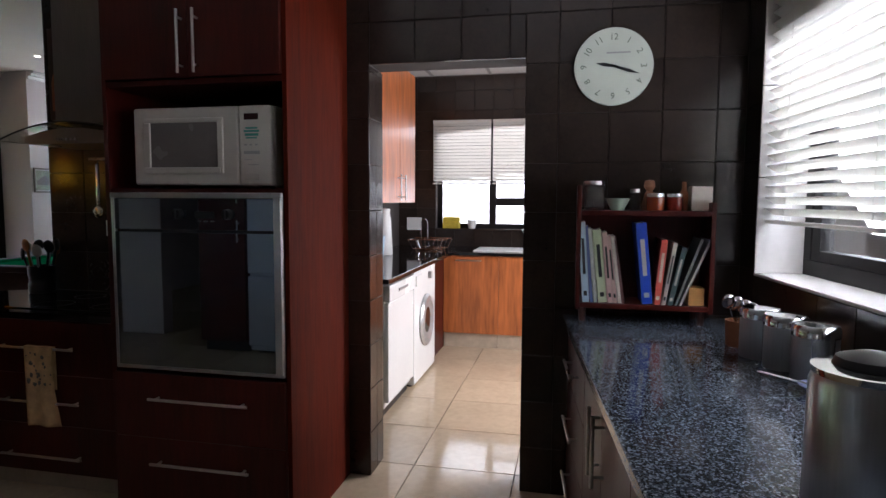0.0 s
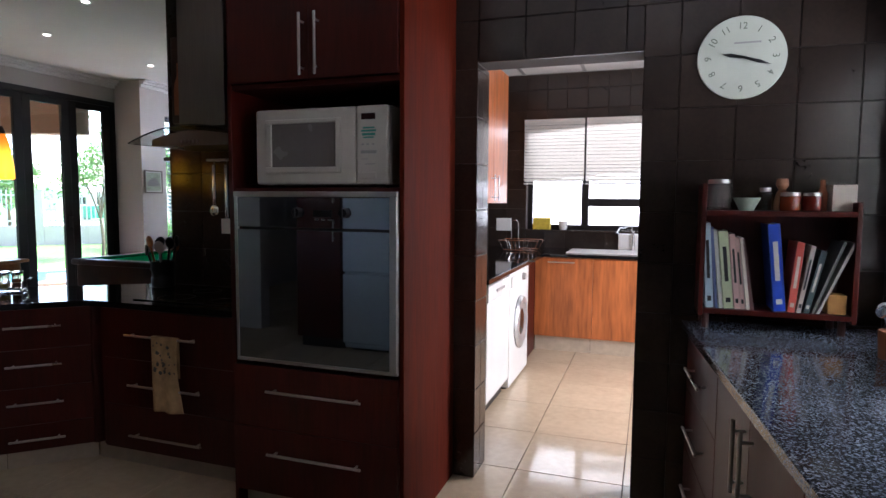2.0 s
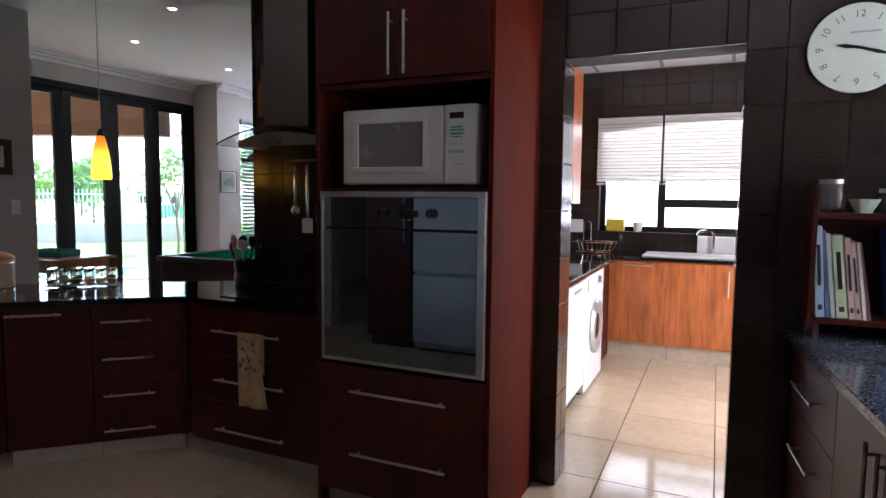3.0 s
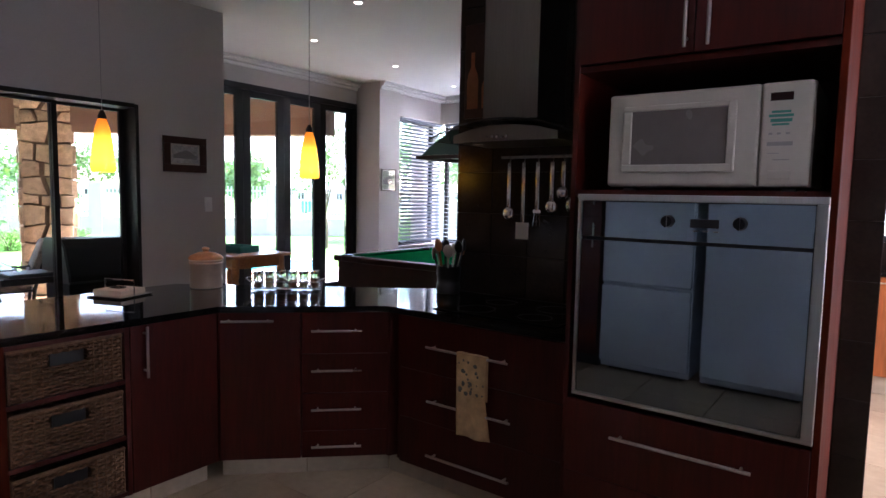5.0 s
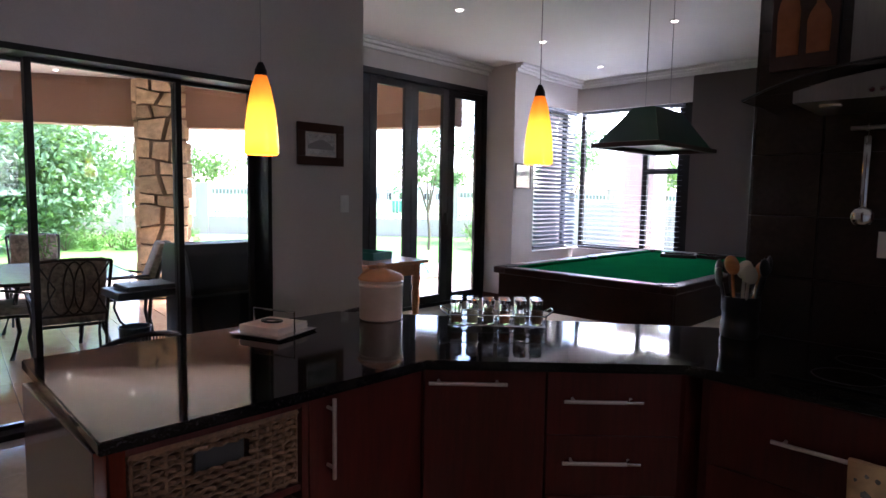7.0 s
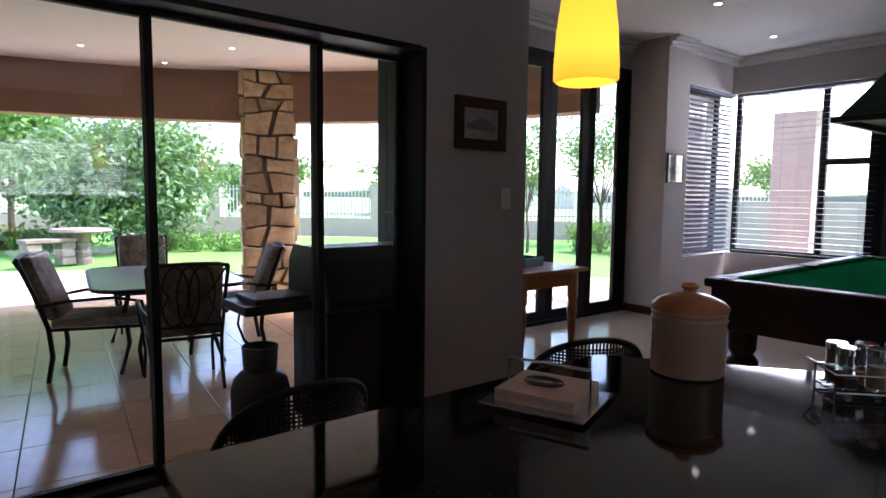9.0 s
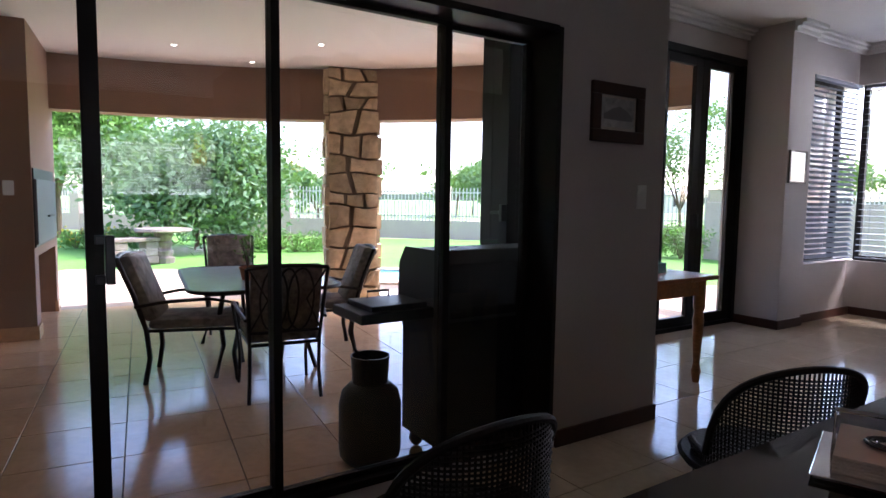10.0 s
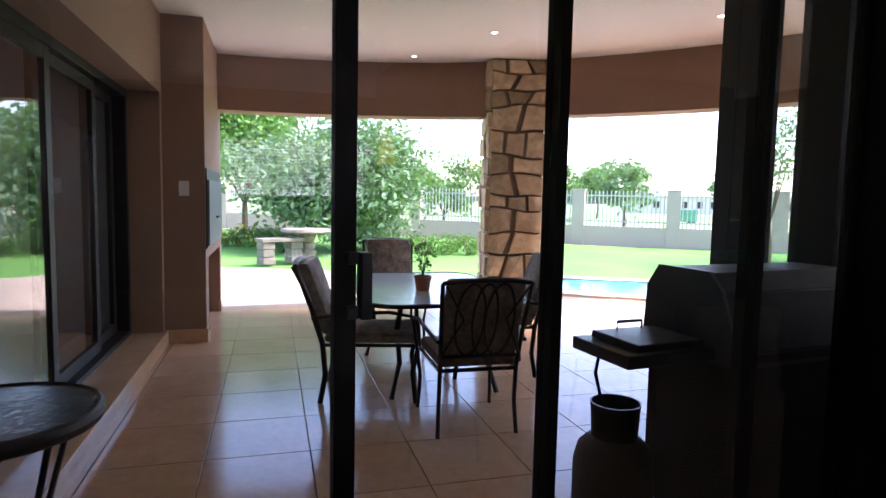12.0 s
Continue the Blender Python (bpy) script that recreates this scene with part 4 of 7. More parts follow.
for i in range(n):
    bm.faces.new((lo0[i], lo0[i + 1], lo1[i + 1], lo1[i]))
    bm.faces.new((hi0[i], hi1[i], hi1[i + 1], hi0[i + 1]))
    bm.faces.new((lo0[i], hi0[i], hi0[i + 1], lo0[i + 1]))
    bm.faces.new((lo1[i], lo1[i + 1], hi1[i + 1], hi1[i]))
bm.faces.new((lo0[0], lo1[0], hi1[0], hi0[0]))
bm.faces.new((lo0[-1], hi0[-1], hi1[-1], lo1[-1]))
part("canopy", bm, HOOD_GLASS, hd, "curved clear glass canopy", True)
bm = bmesh.new()
path_tube(bm, [(x, 2.278, zz(x) + 0.003) for x in xs], 0.004, 6)
part("canopy_trim", bm, BLACK_PLASTIC, hd, smooth=True)
bm = bmesh.new()
for i in range(5):
    tube(bm, (-2.46 + i * 0.025, 2.302, 1.675), (-2.46 + i * 0.025, 2.295, 1.675), 0.007, n=12)
part("button", bm, CHROME, bd)
bm = bmesh.new()
tube(bm, (-2.58, 2.4, 1.655), (-2.58, 2.4, 1.648), 0.03, n=16)
part("lamp", bm, WHITE_ENAMEL, hd, "small round lamp")

# ---- things on the hob wall ----
ur = thing("utensil_rail", "steel rail on the tiled wall behind the hob", "rail")
bm = bmesh.new()
tube(bm, (-2.56, 2.60, 1.6), (-2.1, 2.60, 1.6), 0.007)
part("rail", bm, STEEL, ur, smooth=True)
for x in (-2.52, -2.14):
    bm = bmesh.new()
    tube(bm, (x, 2.652, 1.6), (x, 2.60, 1.6), 0.006)
    part("bracket", bm, STEEL, ur)
for x, z, kind in ((-2.51, 1.28, "spoon"), (-2.425, 1.2, "turner"), (-2.345, 1.27, "fork"), (-2.265, 1.32, "spoon"), (-2.205, 1.39, "ladle"), (-2.145, 1.33, "skimmer")):
    ut = thing(kind if kind != "fork" else "serving_fork", "polished steel kitchen " + {"fork": "fork", "spoon": "spoon", "turner": "turner", "ladle": "ladle", "skimmer": "skimmer"}[kind] + " hanging from the wall rail", "utensil", group="utensils on the rail")
    bm = bmesh.new()
    box(bm, x - 0.011, x + 0.011, 2.594, 2.604, z + 0.06, 1.575, 0.004)
    path_tube(bm, [(x, 2.602, 1.575), (x, 2.61, 1.605), (x, 2.6, 1.612), (x, 2.592, 1.6)], 0.0025, 6)
    part("shaft", bm, CHROME, ut, smooth=True)
    bm = bmesh.new()
    if kind == "turner":
        box(bm, x - 0.037, x + 0.037, 2.592, 2.596, z - 0.02, z + 0.065, 0.0015)
        part("blade", bm, WHITE_ENAMEL, ut, "pale flat blade")
    elif kind == "fork":
        for q in (-0.02, 0, 0.02):
            tube(bm, (x + q, 2.596, z - 0.02), (x + q * 0.6, 2.599, z + 0.06), 0.003, n=6)
        box(bm, x - 0.022, x + 0.022, 2.595, 2.602, z + 0.045, z + 0.065, 0.002)
        part("tines", bm, CHROME, ut)
    else:
        r = 0.045 if kind == "skimmer" else 0.034
        bmesh.ops.create_uvsphere(bm, u_segments=16, v_segments=8, radius=r, matrix=Matrix.Translation((x, 2.596, z + 0.03)) @ Matrix.Diagonal((1, 0.28 if kind != "ladle" else 0.6, 1, 1)))
        part("bowl", bm, CHROME, ut, smooth=True)
rl = thing("kitchen_roll", "white paper roll on a dark wall holder", "paper roll")
bm = bmesh.new()
lathe(bm, [(0.018, 0), (0.052, 0), (0.052, 0.11), (0.018, 0.11), (0.018, 0)], (0, 0, 0), 28)
bmesh.ops.transform(bm, matrix=pose(-2.06, 2.61, 1.83, 90, 0, 0) , verts=bm.verts)
part("paper", bm, WHITE_ENAMEL, rl, smooth=True)
part("holder", boxes((-2.07, -2.05, 2.5, 2.652, 1.815, 1.845), (-2.1, -2.02, 2.64, 2.652, 1.76, 1.9), bevel=0.002), BLACK_PLASTIC, rl)
so = thing("wall_socket", "white double wall socket beside the oven cabinet", "socket", boxes((-2.08, -1.97, 2.638, 2.652, 1.06, 1.18), bevel=0.004), CREAM_PLASTIC)
pt = thing("decor_tile", "framed wall tile painted with brown bottles", "wall decoration")
part("panel", boxes((-2.83, -2.62, 2.632, 2.652, 1.82, 2.32), bevel=0.003), DARKWOOD, pt)
for cx, h in ((-2.775, 0.3), (-2.68, 0.22)):
    bm = bmesh.new()
    lathe(bm, [(0.035, 0), (0.037, h * 0.5), (0.03, h * 0.62), (0.012, h * 0.75), (0.012, h)], (cx, 2.628, 1.87), 14)
    bmesh.ops.transform(bm, matrix=Matrix.Translation((0, 2.63, 0)) @ Matrix.Diagonal((1, 0.12, 1, 1)) @ Matrix.Translation((0, -2.63, 0)), verts=bm.verts)
    part("bottle_relief", bm, TERRACOTTA, pt, smooth=True)

# ---- tea towel over the drawer rail ----
bm = bmesh.new()
nx, nz = 12, 26
g = []
for j in range(nz + 1):
    row = []
    s = j / nz
    for i in range(nx + 1):
        u = i / nx
        z = 0.712 - 0.37 * s
        y = 1.992 - 0.006 * math.sin(u * 9 + s * 2) * (0.4 + s) - 0.004 * math.sin(u * 4)
        row.append(bm.verts.new((-2.40 + (0.155 - 0.012 * math.sin(s * 4)) * u + 0.012 * s, y, z)))
    g.append(row)
back = []
for j in range(9):
    s = j / 8
    back.append([bm.verts.new((-2.40 + 0.155 * i / nx, 2.012 + 0.003 * math.sin(i), 0.712 - 0.2 * s)) for i in range(nx + 1)])
for A in (g, back):
    for j in range(len(A) - 1):
        for i in range(nx):
            bm.faces.new((A[j][i], A[j][i + 1], A[j + 1][i + 1], A[j + 1][i]))
for i in range(nx):
    bm.faces.new((g[0][i], back[0][i], back[0][i + 1], g[0][i + 1]))
TOWEL = mat("printed_towel", (0.52, 0.34, 0.17), 0.95, grain=26, vary=0.35, stain=7, bump=0.001)
tw = thing("tea_towel", "printed cream tea towel hung over the drawer handle", "towel")
ob = part("cloth", bm, TOWEL, tw, smooth=True)
sol = ob.modifiers.new("thick", "SOLIDIFY")
sol.thickness = 0.002
PRINT = mat("towel_print", (0.13, 0.12, 0.10), 0.95, grain=60, vary=0.6)
for i in range(26):
    bm = bmesh.new()
    u, s = random.uniform(0.08, 0.92), random.uniform(0.06, 0.5)
    x, z = -2.40 + 0.155 * u + 0.012 * s, 0.712 - 0.37 * s
    y = 1.992 - 0.006 * math.sin(u * 9 + s * 2) * (0.4 + s) - 0.004 * math.sin(u * 4) - 0.0022
    r = random.uniform(0.006, 0.014)
    vs = [bm.verts.new((x + r * math.cos(a) * random.uniform(0.6, 1), y, z + r * math.sin(a) * random.uniform(0.6, 1))) for a in (math.tau * k / 7 for k in range(7))]
    bm.faces.new(vs)
    part("motif", bm, PRINT, tw, "dark printed motif")

# ---- on the island ----
def can_body(profile, n=28):
    return lathe(bmesh.new(), profile, (0, 0, 0), n)


cj = thing("canister", "cream glazed ceramic canister with a domed orange lid", "canister", place=pose(-3.96, 1.765, 0.861) @ Matrix.Diagonal((0.92, 0.92, 0.76, 1)))
part("jar", can_body([(0.088, 0), (0.094, 0.006), (0.094, 0.17), (0.098, 0.178), (0.094, 0.19), (0.098, 0.2), (0.093, 0.21)]), CERAMIC, cj, smooth=True)
part("lid", can_body([(0.1, 0.21), (0.1, 0.219), (0.085, 0.238), (0.05, 0.256), (0.018, 0.262), (0.016, 0.27), (0.024, 0.282), (0.016, 0.294), (0.0, 0.297)]), mat("orange_glaze", (0.52, 0.27, 0.13), 0.25, vary=0.12), cj, "orange-glazed domed lid", True)
ut = thing("utensil_pot", "dark pot crammed with kitchen utensils", "utensil pot", place=pose(-2.85, 2.545, 0.861))
part("pot", can_body([(0.062, 0), (0.066, 0.01), (0.066, 0.05), (0.062, 0.055), (0.062, 0.09), (0.066, 0.095), (0.066, 0.15), (0.058, 0.15), (0.058, 0.02)]), BLACK_PLASTIC, ut, smooth=True)
for i in range(9):
    a = math.tau * i / 9 + 0.4
    bm = bmesh.new()
    tip = Vector((0.08 * math.cos(a), 0.08 * math.sin(a), random.uniform(0.2, 0.26)))
    tube(bm, (0.03 * math.cos(a), 0.03 * math.sin(a), 0.02), tip, 0.006, n=8)
    bmesh.ops.create_uvsphere(bm, u_segments=12, v_segments=8, radius=0.03, matrix=Matrix.Translation(tip * 1.05) @ pose(0, 0, 0, 20, 0, math.degrees(a)) @ Matrix.Diagonal((0.35, 0.9, 1.2, 1)))
    part("utensil", bm, (BLACK_PLASTIC, PINE, CREAM_PLASTIC, BLACK_PLASTIC, STEEL)[i % 5], ut, smooth=True)

sr = thing("spice_rack", "chrome wire rack filled with glass spice jars", "spice rack", place=pose(-3.555, 2.0, 0.861, 0, 0, 42) @ Matrix.Scale(0.92, 4))
bm = bmesh.new()
for z in (0.012, 0.055):
    path_tube(bm, [(-0.2, -0.055, z), (0.2, -0.055, z), (0.2, 0.055, z), (-0.2, 0.055, z)], 0.003, 6, True)
for x in (-0.2, 0.2):
    for y in (-0.055, 0.055):
        tube(bm, (x, y, 0), (x, y, 0.055), 0.003, n=6)
    path_tube(bm, [(x, -0.055, 0.055), (x * 1.16, -0.03, 0.075), (x * 1.16, 0.03, 0.075), (x, 0.055, 0.055)], 0.003, 6)
for y in (-0.03, 0, 0.03):
    tube(bm, (-0.2, y, 0.012), (0.2, y, 0.012), 0.002, n=6)
part("rack", bm, CHROME, sr, smooth=True)
SPICES = [mat("spice", c, 0.9, grain=200, vary=0.4) for c in ((0.12, 0.05, 0.02), (0.35, 0.28, 0.16), (0.05, 0.035, 0.02), (0.3, 0.09, 0.03), (0.16, 0.14, 0.06))]
for j, y in enumerate((-0.027, 0.027)):
    for i in range(6):
        m = pose(-0.165 + i * 0.066, y, 0.016)
        jr = part("jar", can_body([(0.0, 0), (0.022, 0), (0.024, 0.004), (0.024, 0.085), (0.0225, 0.085), (0.0225, 0.006), (0.0, 0.006)], 16), CLEAR, sr, "clear glass spice jar", True)
        jr.matrix_basis = m
        jr.visible_shadow = False
        part("spice", can_body([(0.0, 0.007), (0.0215, 0.007), (0.0215, 0.03 + 0.03 * ((i * 3 + j) % 4) / 3), (0.0, 0.03 + 0.03 * ((i * 3 + j) % 4) / 3)], 14), SPICES[(i + 2 * j) % 5], jr)
        part("lid", can_body([(0.0, 0.085), (0.025, 0.085), (0.025, 0.1), (0.023, 0.102), (0.0, 0.102)], 16), CHROME, jr, "chrome lid", True)

nt = thing("napkin_tray", "steel napkin tray with paper napkins and a wire clamp", "napkin holder", place=pose(-4.02, 1.32, 0.861, 0, 0, 20) @ Matrix.Scale(0.9, 4))
part("tray", boxes((-0.12, 0.12, -0.11, 0.11, 0.0, 0.006), (-0.125, 0.125, -0.115, 0.115, 0.006, 0.01), bevel=0.002), CHROME, nt)
for k in range(5):
    part("napkin", boxes((-0.095 + random.uniform(-0.003, 0.003), 0.095, -0.09, 0.09 + random.uniform(-0.003, 0.003), 0.0105 + k * 0.006, 0.016 + k * 0.006), bevel=0.0015), PAPER, nt)
bm = bmesh.new()
path_tube(bm, [(-0.1, 0, 0.0), (-0.1, 0, 0.09), (0.1, 0, 0.09), (0.1, 0, 0.0)], 0.0045, 8)
part("clamp", bm, CHROME, nt, smooth=True)
bm = bmesh.new()
for k in range(3):
    path_tube(bm, [((0.03 + 0.008 * k) * math.cos(a) - 0.01, (0.02 + 0.006 * k) * math.sin(a), 0.046) for a in (math.tau * i / 18 for i in range(18))], 0.003, 5, True)
part("weight", bm, BLACK_PLASTIC, nt)

# ---- pendants over the island ----
def pendant(x, y):
    ob = thing("pendant_lamp", "lit amber glass cone pendant lamp over the island", "pendant lamp", place=pose(x, y, 1.475) @ Matrix.Diagonal((0.9, 0.9, 0.93, 1)), group="pendants over the island")
    part("shade", lathe(bmesh.new(), [(0.052, 0.0), (0.058, 0.005), (0.058, 0.03), (0.054, 0.09), (0.045, 0.16), (0.033, 0.22), (0.02, 0.26), (0.018, 0.26), (0.03, 0.22), (0.042, 0.16), (0.051, 0.09), (0.054, 0.03), (0.052, 0.0)], n=28), AMBER, ob, "glowing amber glass shade", True)
    bm = bmesh.new()
    bmesh.ops.create_uvsphere(bm, u_segments=16, v_segments=10, radius=0.03, matrix=Matrix.Translation((0, 0, 0.08)) @ Matrix.Diagonal((1, 1, 1.5, 1)))
    part("bulb", bm, AMBER_CORE, ob, smooth=True)
    part("cap", lathe(bmesh.new(), [(0.021, 0.257), (0.02, 0.275), (0.008, 0.3), (0.0, 0.3)], n=18), FRAME_BRONZE, ob, smooth=True)
    bm = bmesh.new()
    tube(bm, (0, 0, 0.3), (0, 0, (KC - 1.475 - 0.02) / 0.93), 0.0022, n=6)
    part("cord", bm, GREY_PLASTIC, ob)
    part("rose", lathe(bmesh.new(), [(0.05, (KC - 1.477) / 0.93), (0.05, (KC - 1.487) / 0.93), (0.03, (KC - 1.5) / 0.93), (0.0, (KC - 1.5) / 0.93)], n=20), STEEL, ob, smooth=True)
    lamp_point((x, y, 1.537), 0.4, 0.045, (1.0, 0.48, 0.12))


for x, y in ((-3.83, 1.174), (-3.395, 2.02)):
    pendant(x, y)

# ---- window side of the kitchen ----
cabinet("drawer_cabinet", "dark cherry drawer cabinet with three steel bars under the granite", SIDE @ pose(0.03, WY - 0.03, 0, 0, 0, -90), 0.6, 0.68, 0.1, 0.845,
        [(0.0, 0.6, 0.6, 0.84, ("h", 0.16, 0.44, 0.72)), (0.0, 0.6, 0.35, 0.6, ("h", 0.16, 0.44, 0.48)), (0.0, 0.6, 0.1, 0.35, ("h", 0.16, 0.44, 0.24))])
cabinet("base_cabinet", "dark cherry cabinet with two doors and upright steel bars", SIDE @ pose(0.03, WY - 0.632, 0, 0, 0, -90), 0.8, 0.68, 0.1, 0.845,
        [(0.0, 0.4, 0.1, 0.84, ("v", 0.36, 0.6, 0.8)), (0.4, 0.8, 0.1, 0.84, ("v", 0.44, 0.6, 0.8))])
cabinet("base_cabinet", "dark cherry cabinet with two doors beside the path", SIDE @ pose(0.03, WY - 1.434, 0, 0, 0, -90), 0.8, 0.68, 0.1, 0.845,
        [(0.0, 0.4, 0.1, 0.84, ("v", 0.36, 0.6, 0.8)), (0.4, 0.8, 0.1, 0.84, ("v", 0.44, 0.6, 0.8))])
plinth((0.1, WY - 0.05), (0.305, 0.3), 0.1, 5, (1, 0.1))
thing("granite_worktop", "polished blue-grey speckled granite worktop under the window", "worktop", boxes((0.005, RX - 0.002, 0.2, WY - 0.004, 0.846, 0.88), bevel=0.004), GRANITE_BLUE, SIDE)

bc = thing("bookshelf", "small cherry shelf holding cookbooks, jars on top", "shelf", place=pose(0.06, 2.3, 0.881))
part("side", boxes((0.0, 0.018, 0, 0.215, 0.05, 0.57), bevel=0.003), CHERRY, bc)
part("side", boxes((0.522, 0.54, 0, 0.215, 0.05, 0.5), bevel=0.003), CHERRY, bc)
part("shelf", boxes((0.018, 0.522, 0.0, 0.215, 0.06, 0.08), bevel=0.002), CHERRY, bc)
part("shelf", boxes((0.018, 0.522, 0.0, 0.215, 0.445, 0.465), bevel=0.002), CHERRY, bc)
part("back", boxes((0.018, 0.522, 0.2, 0.215, 0.08, 0.445)), CHERRY, bc)
for x in (0.03, 0.5):
    for y in (0.03, 0.18):
        bm = bmesh.new()
        tube(bm, (x, y, 0.0), (x, y, 0.06), 0.014, n=12)
        part("foot", bm, DARKWOOD, bc)


def book(x, w, h, lean, colour, label, d=0.16, bar=True):
    ob = thing("book", label, "book", place=pose(0.06 + x, 2.315, 0.9615) @ pose(0, 0, 0, 0, lean, 0), group="cookbooks on the shelf")
    cm = mat("book_cover", colour, 0.45, grain=30, vary=0.12)
    part("cover", boxes((0, 0.0025, 0, d, 0, h), (w - 0.0025, w, 0, d, 0, h), (0.0025, w - 0.0025, 0, 0.003, 0, h), bevel=0.0006), cm, ob)
    part("pages", boxes((0.0027, w - 0.0027, 0.004, d - 0.006, 0.003, h - 0.003)), PAPER, ob)
    if bar and w > 0.014:
        part("title", boxes((w * 0.3, w * 0.7, -0.0012, 0.0, h * 0.35, h * 0.8), (w * 0.25, w * 0.75, -0.0012, 0.0, h * 0.08, h * 0.14)), PAPER if sum(colour) < 0.9 else BLACK_PLASTIC, ob)


for x, w, h, lean, c, lab in (
    (0.03, 0.028, 0.335, -4, (0.42, 0.55, 0.62), "tall pale blue striped cookbook on the shelf"),
    (0.062, 0.012, 0.32, -5, (0.1, 0.13, 0.3), "thin navy cookbook on the shelf"),
    (0.078, 0.014, 0.31, -6, (0.5, 0.5, 0.45), "thin grey cookbook on the shelf"),
    (0.096, 0.034, 0.305, -6, (0.55, 0.62, 0.38), "light green cookbook with dark title on the shelf"),
    (0.134, 0.02, 0.295, -6, (0.62, 0.4, 0.36), "pale pink cookbook on the shelf"),
    (0.156, 0.016, 0.28, -7, (0.55, 0.36, 0.32), "pale red cookbook on the shelf"),
    (0.176, 0.012, 0.28, -7, (0.7, 0.64, 0.55), "thin cream cookbook on the shelf"),
    (0.19, 0.012, 0.28, -9, (0.15, 0.07, 0.06), "thin maroon cookbook on the shelf"),
    (0.27, 0.042, 0.335, -6, (0.02, 0.07, 0.48), "bright blue ring binder on the shelf"),
    (0.315, 0.026, 0.27, 5, (0.55, 0.09, 0.06), "red cookbook on the shelf"),
    (0.345, 0.016, 0.26, 9, (0.5, 0.44, 0.38), "cream cookbook on the shelf"),
    (0.368, 0.02, 0.245, 12, (0.03, 0.05, 0.05), "dark cookbook leaning on the shelf"),
    (0.395, 0.01, 0.29, 19, (0.12, 0.12, 0.11), "thin dark folder leaning on the shelf"),
    (0.412, 0.01, 0.3, 22, (0.4, 0.38, 0.34), "thin pale folder leaning on the shelf")):
    book(x, w, h, lean, c, lab)
thing("spice_box", "small red and yellow carton on the shelf", "box", boxes((0.51, 0.57, 2.32, 2.4, 0.962, 1.035), bevel=0.002), mat("carton", (0.42, 0.2, 0.05), 0.6, vary=0.2))


def jar_thing(name, label, x, y, z, profile, material, category="jar", lid=None, lidmat=STEEL):
    ob = thing(name, label, category, place=pose(x, y, z))
    o = part("body", can_body(profile, 20), material, ob, smooth=True)
    if material is CLEAR:
        o.visible_shadow = False
    if lid:
        part("lid", can_body(lid, 20), lidmat, ob, smooth=True)
    return ob


TOPZ = 0.881 + 0.4655
jar_thing("preserving_jar", "clear glass preserving jar with steel lid on the shelf", 0.13, 2.4, TOPZ, [(0, 0), (0.045, 0), (0.048, 0.01), (0.048, 0.09), (0.04, 0.105), (0.038, 0.105), (0.045, 0.09), (0.045, 0.012), (0, 0.01)], CLEAR, lid=[(0.0, 0.105), (0.043, 0.105), (0.045, 0.112), (0.043, 0.122), (0, 0.125)])
jar_thing("bowl", "small pale green bowl on the shelf", 0.225, 2.36, TOPZ, [(0, 0), (0.025, 0), (0.03, 0.01), (0.048, 0.045), (0.05, 0.05), (0.045, 0.05), (0.025, 0.012), (0, 0.01)], mat("pale_green_glaze", (0.4, 0.5, 0.4), 0.3), "bowl")
jar_thing("glass_jar", "small glass jar on the shelf", 0.3, 2.43, TOPZ, [(0, 0), (0.03, 0), (0.03, 0.06), (0.02, 0.075), (0.018, 0.075), (0.027, 0.058), (0.027, 0.005), (0, 0.004)], CLEAR, lid=[(0, 0.075), (0.02, 0.075), (0.02, 0.09), (0, 0.09)])
jar_thing("figurine", "small brown clay figure on the shelf", 0.36, 2.44, TOPZ, [(0, 0), (0.032, 0), (0.03, 0.03), (0.02, 0.07), (0.012, 0.082), (0.024, 0.1), (0.02, 0.125), (0, 0.13)], mat("brown_clay", (0.22, 0.1, 0.05), 0.6, vary=0.25), "figurine")
jar_thing("honey_jar", "amber jam jar on the shelf", 0.375, 2.36, TOPZ, [(0, 0), (0.034, 0), (0.036, 0.008), (0.036, 0.055), (0, 0.058)], mat("amber_jam", (0.2, 0.035, 0.01), 0.15), lid=[(0, 0.058), (0.034, 0.058), (0.034, 0.07), (0, 0.072)])
jar_thing("honey_jar", "dark red jam jar on the shelf", 0.45, 2.37, TOPZ, [(0, 0), (0.032, 0), (0.034, 0.008), (0.034, 0.055), (0, 0.058)], mat("red_jam", (0.16, 0.02, 0.012), 0.15), lid=[(0, 0.058), (0.032, 0.058), (0.032, 0.07), (0, 0.072)])
jar_thing("bottle", "slim brown bottle on the shelf", 0.495, 2.42, TOPZ, [(0, 0), (0.018, 0), (0.018, 0.07), (0.009, 0.09), (0.009, 0.12), (0, 0.12)], TERRACOTTA, "bottle")
thing("box_file", "small cream card box on the shelf", "box", boxes((0.515, 0.595, 2.36, 2.45, TOPZ, TOPZ + 0.1), bevel=0.002), PAPER)

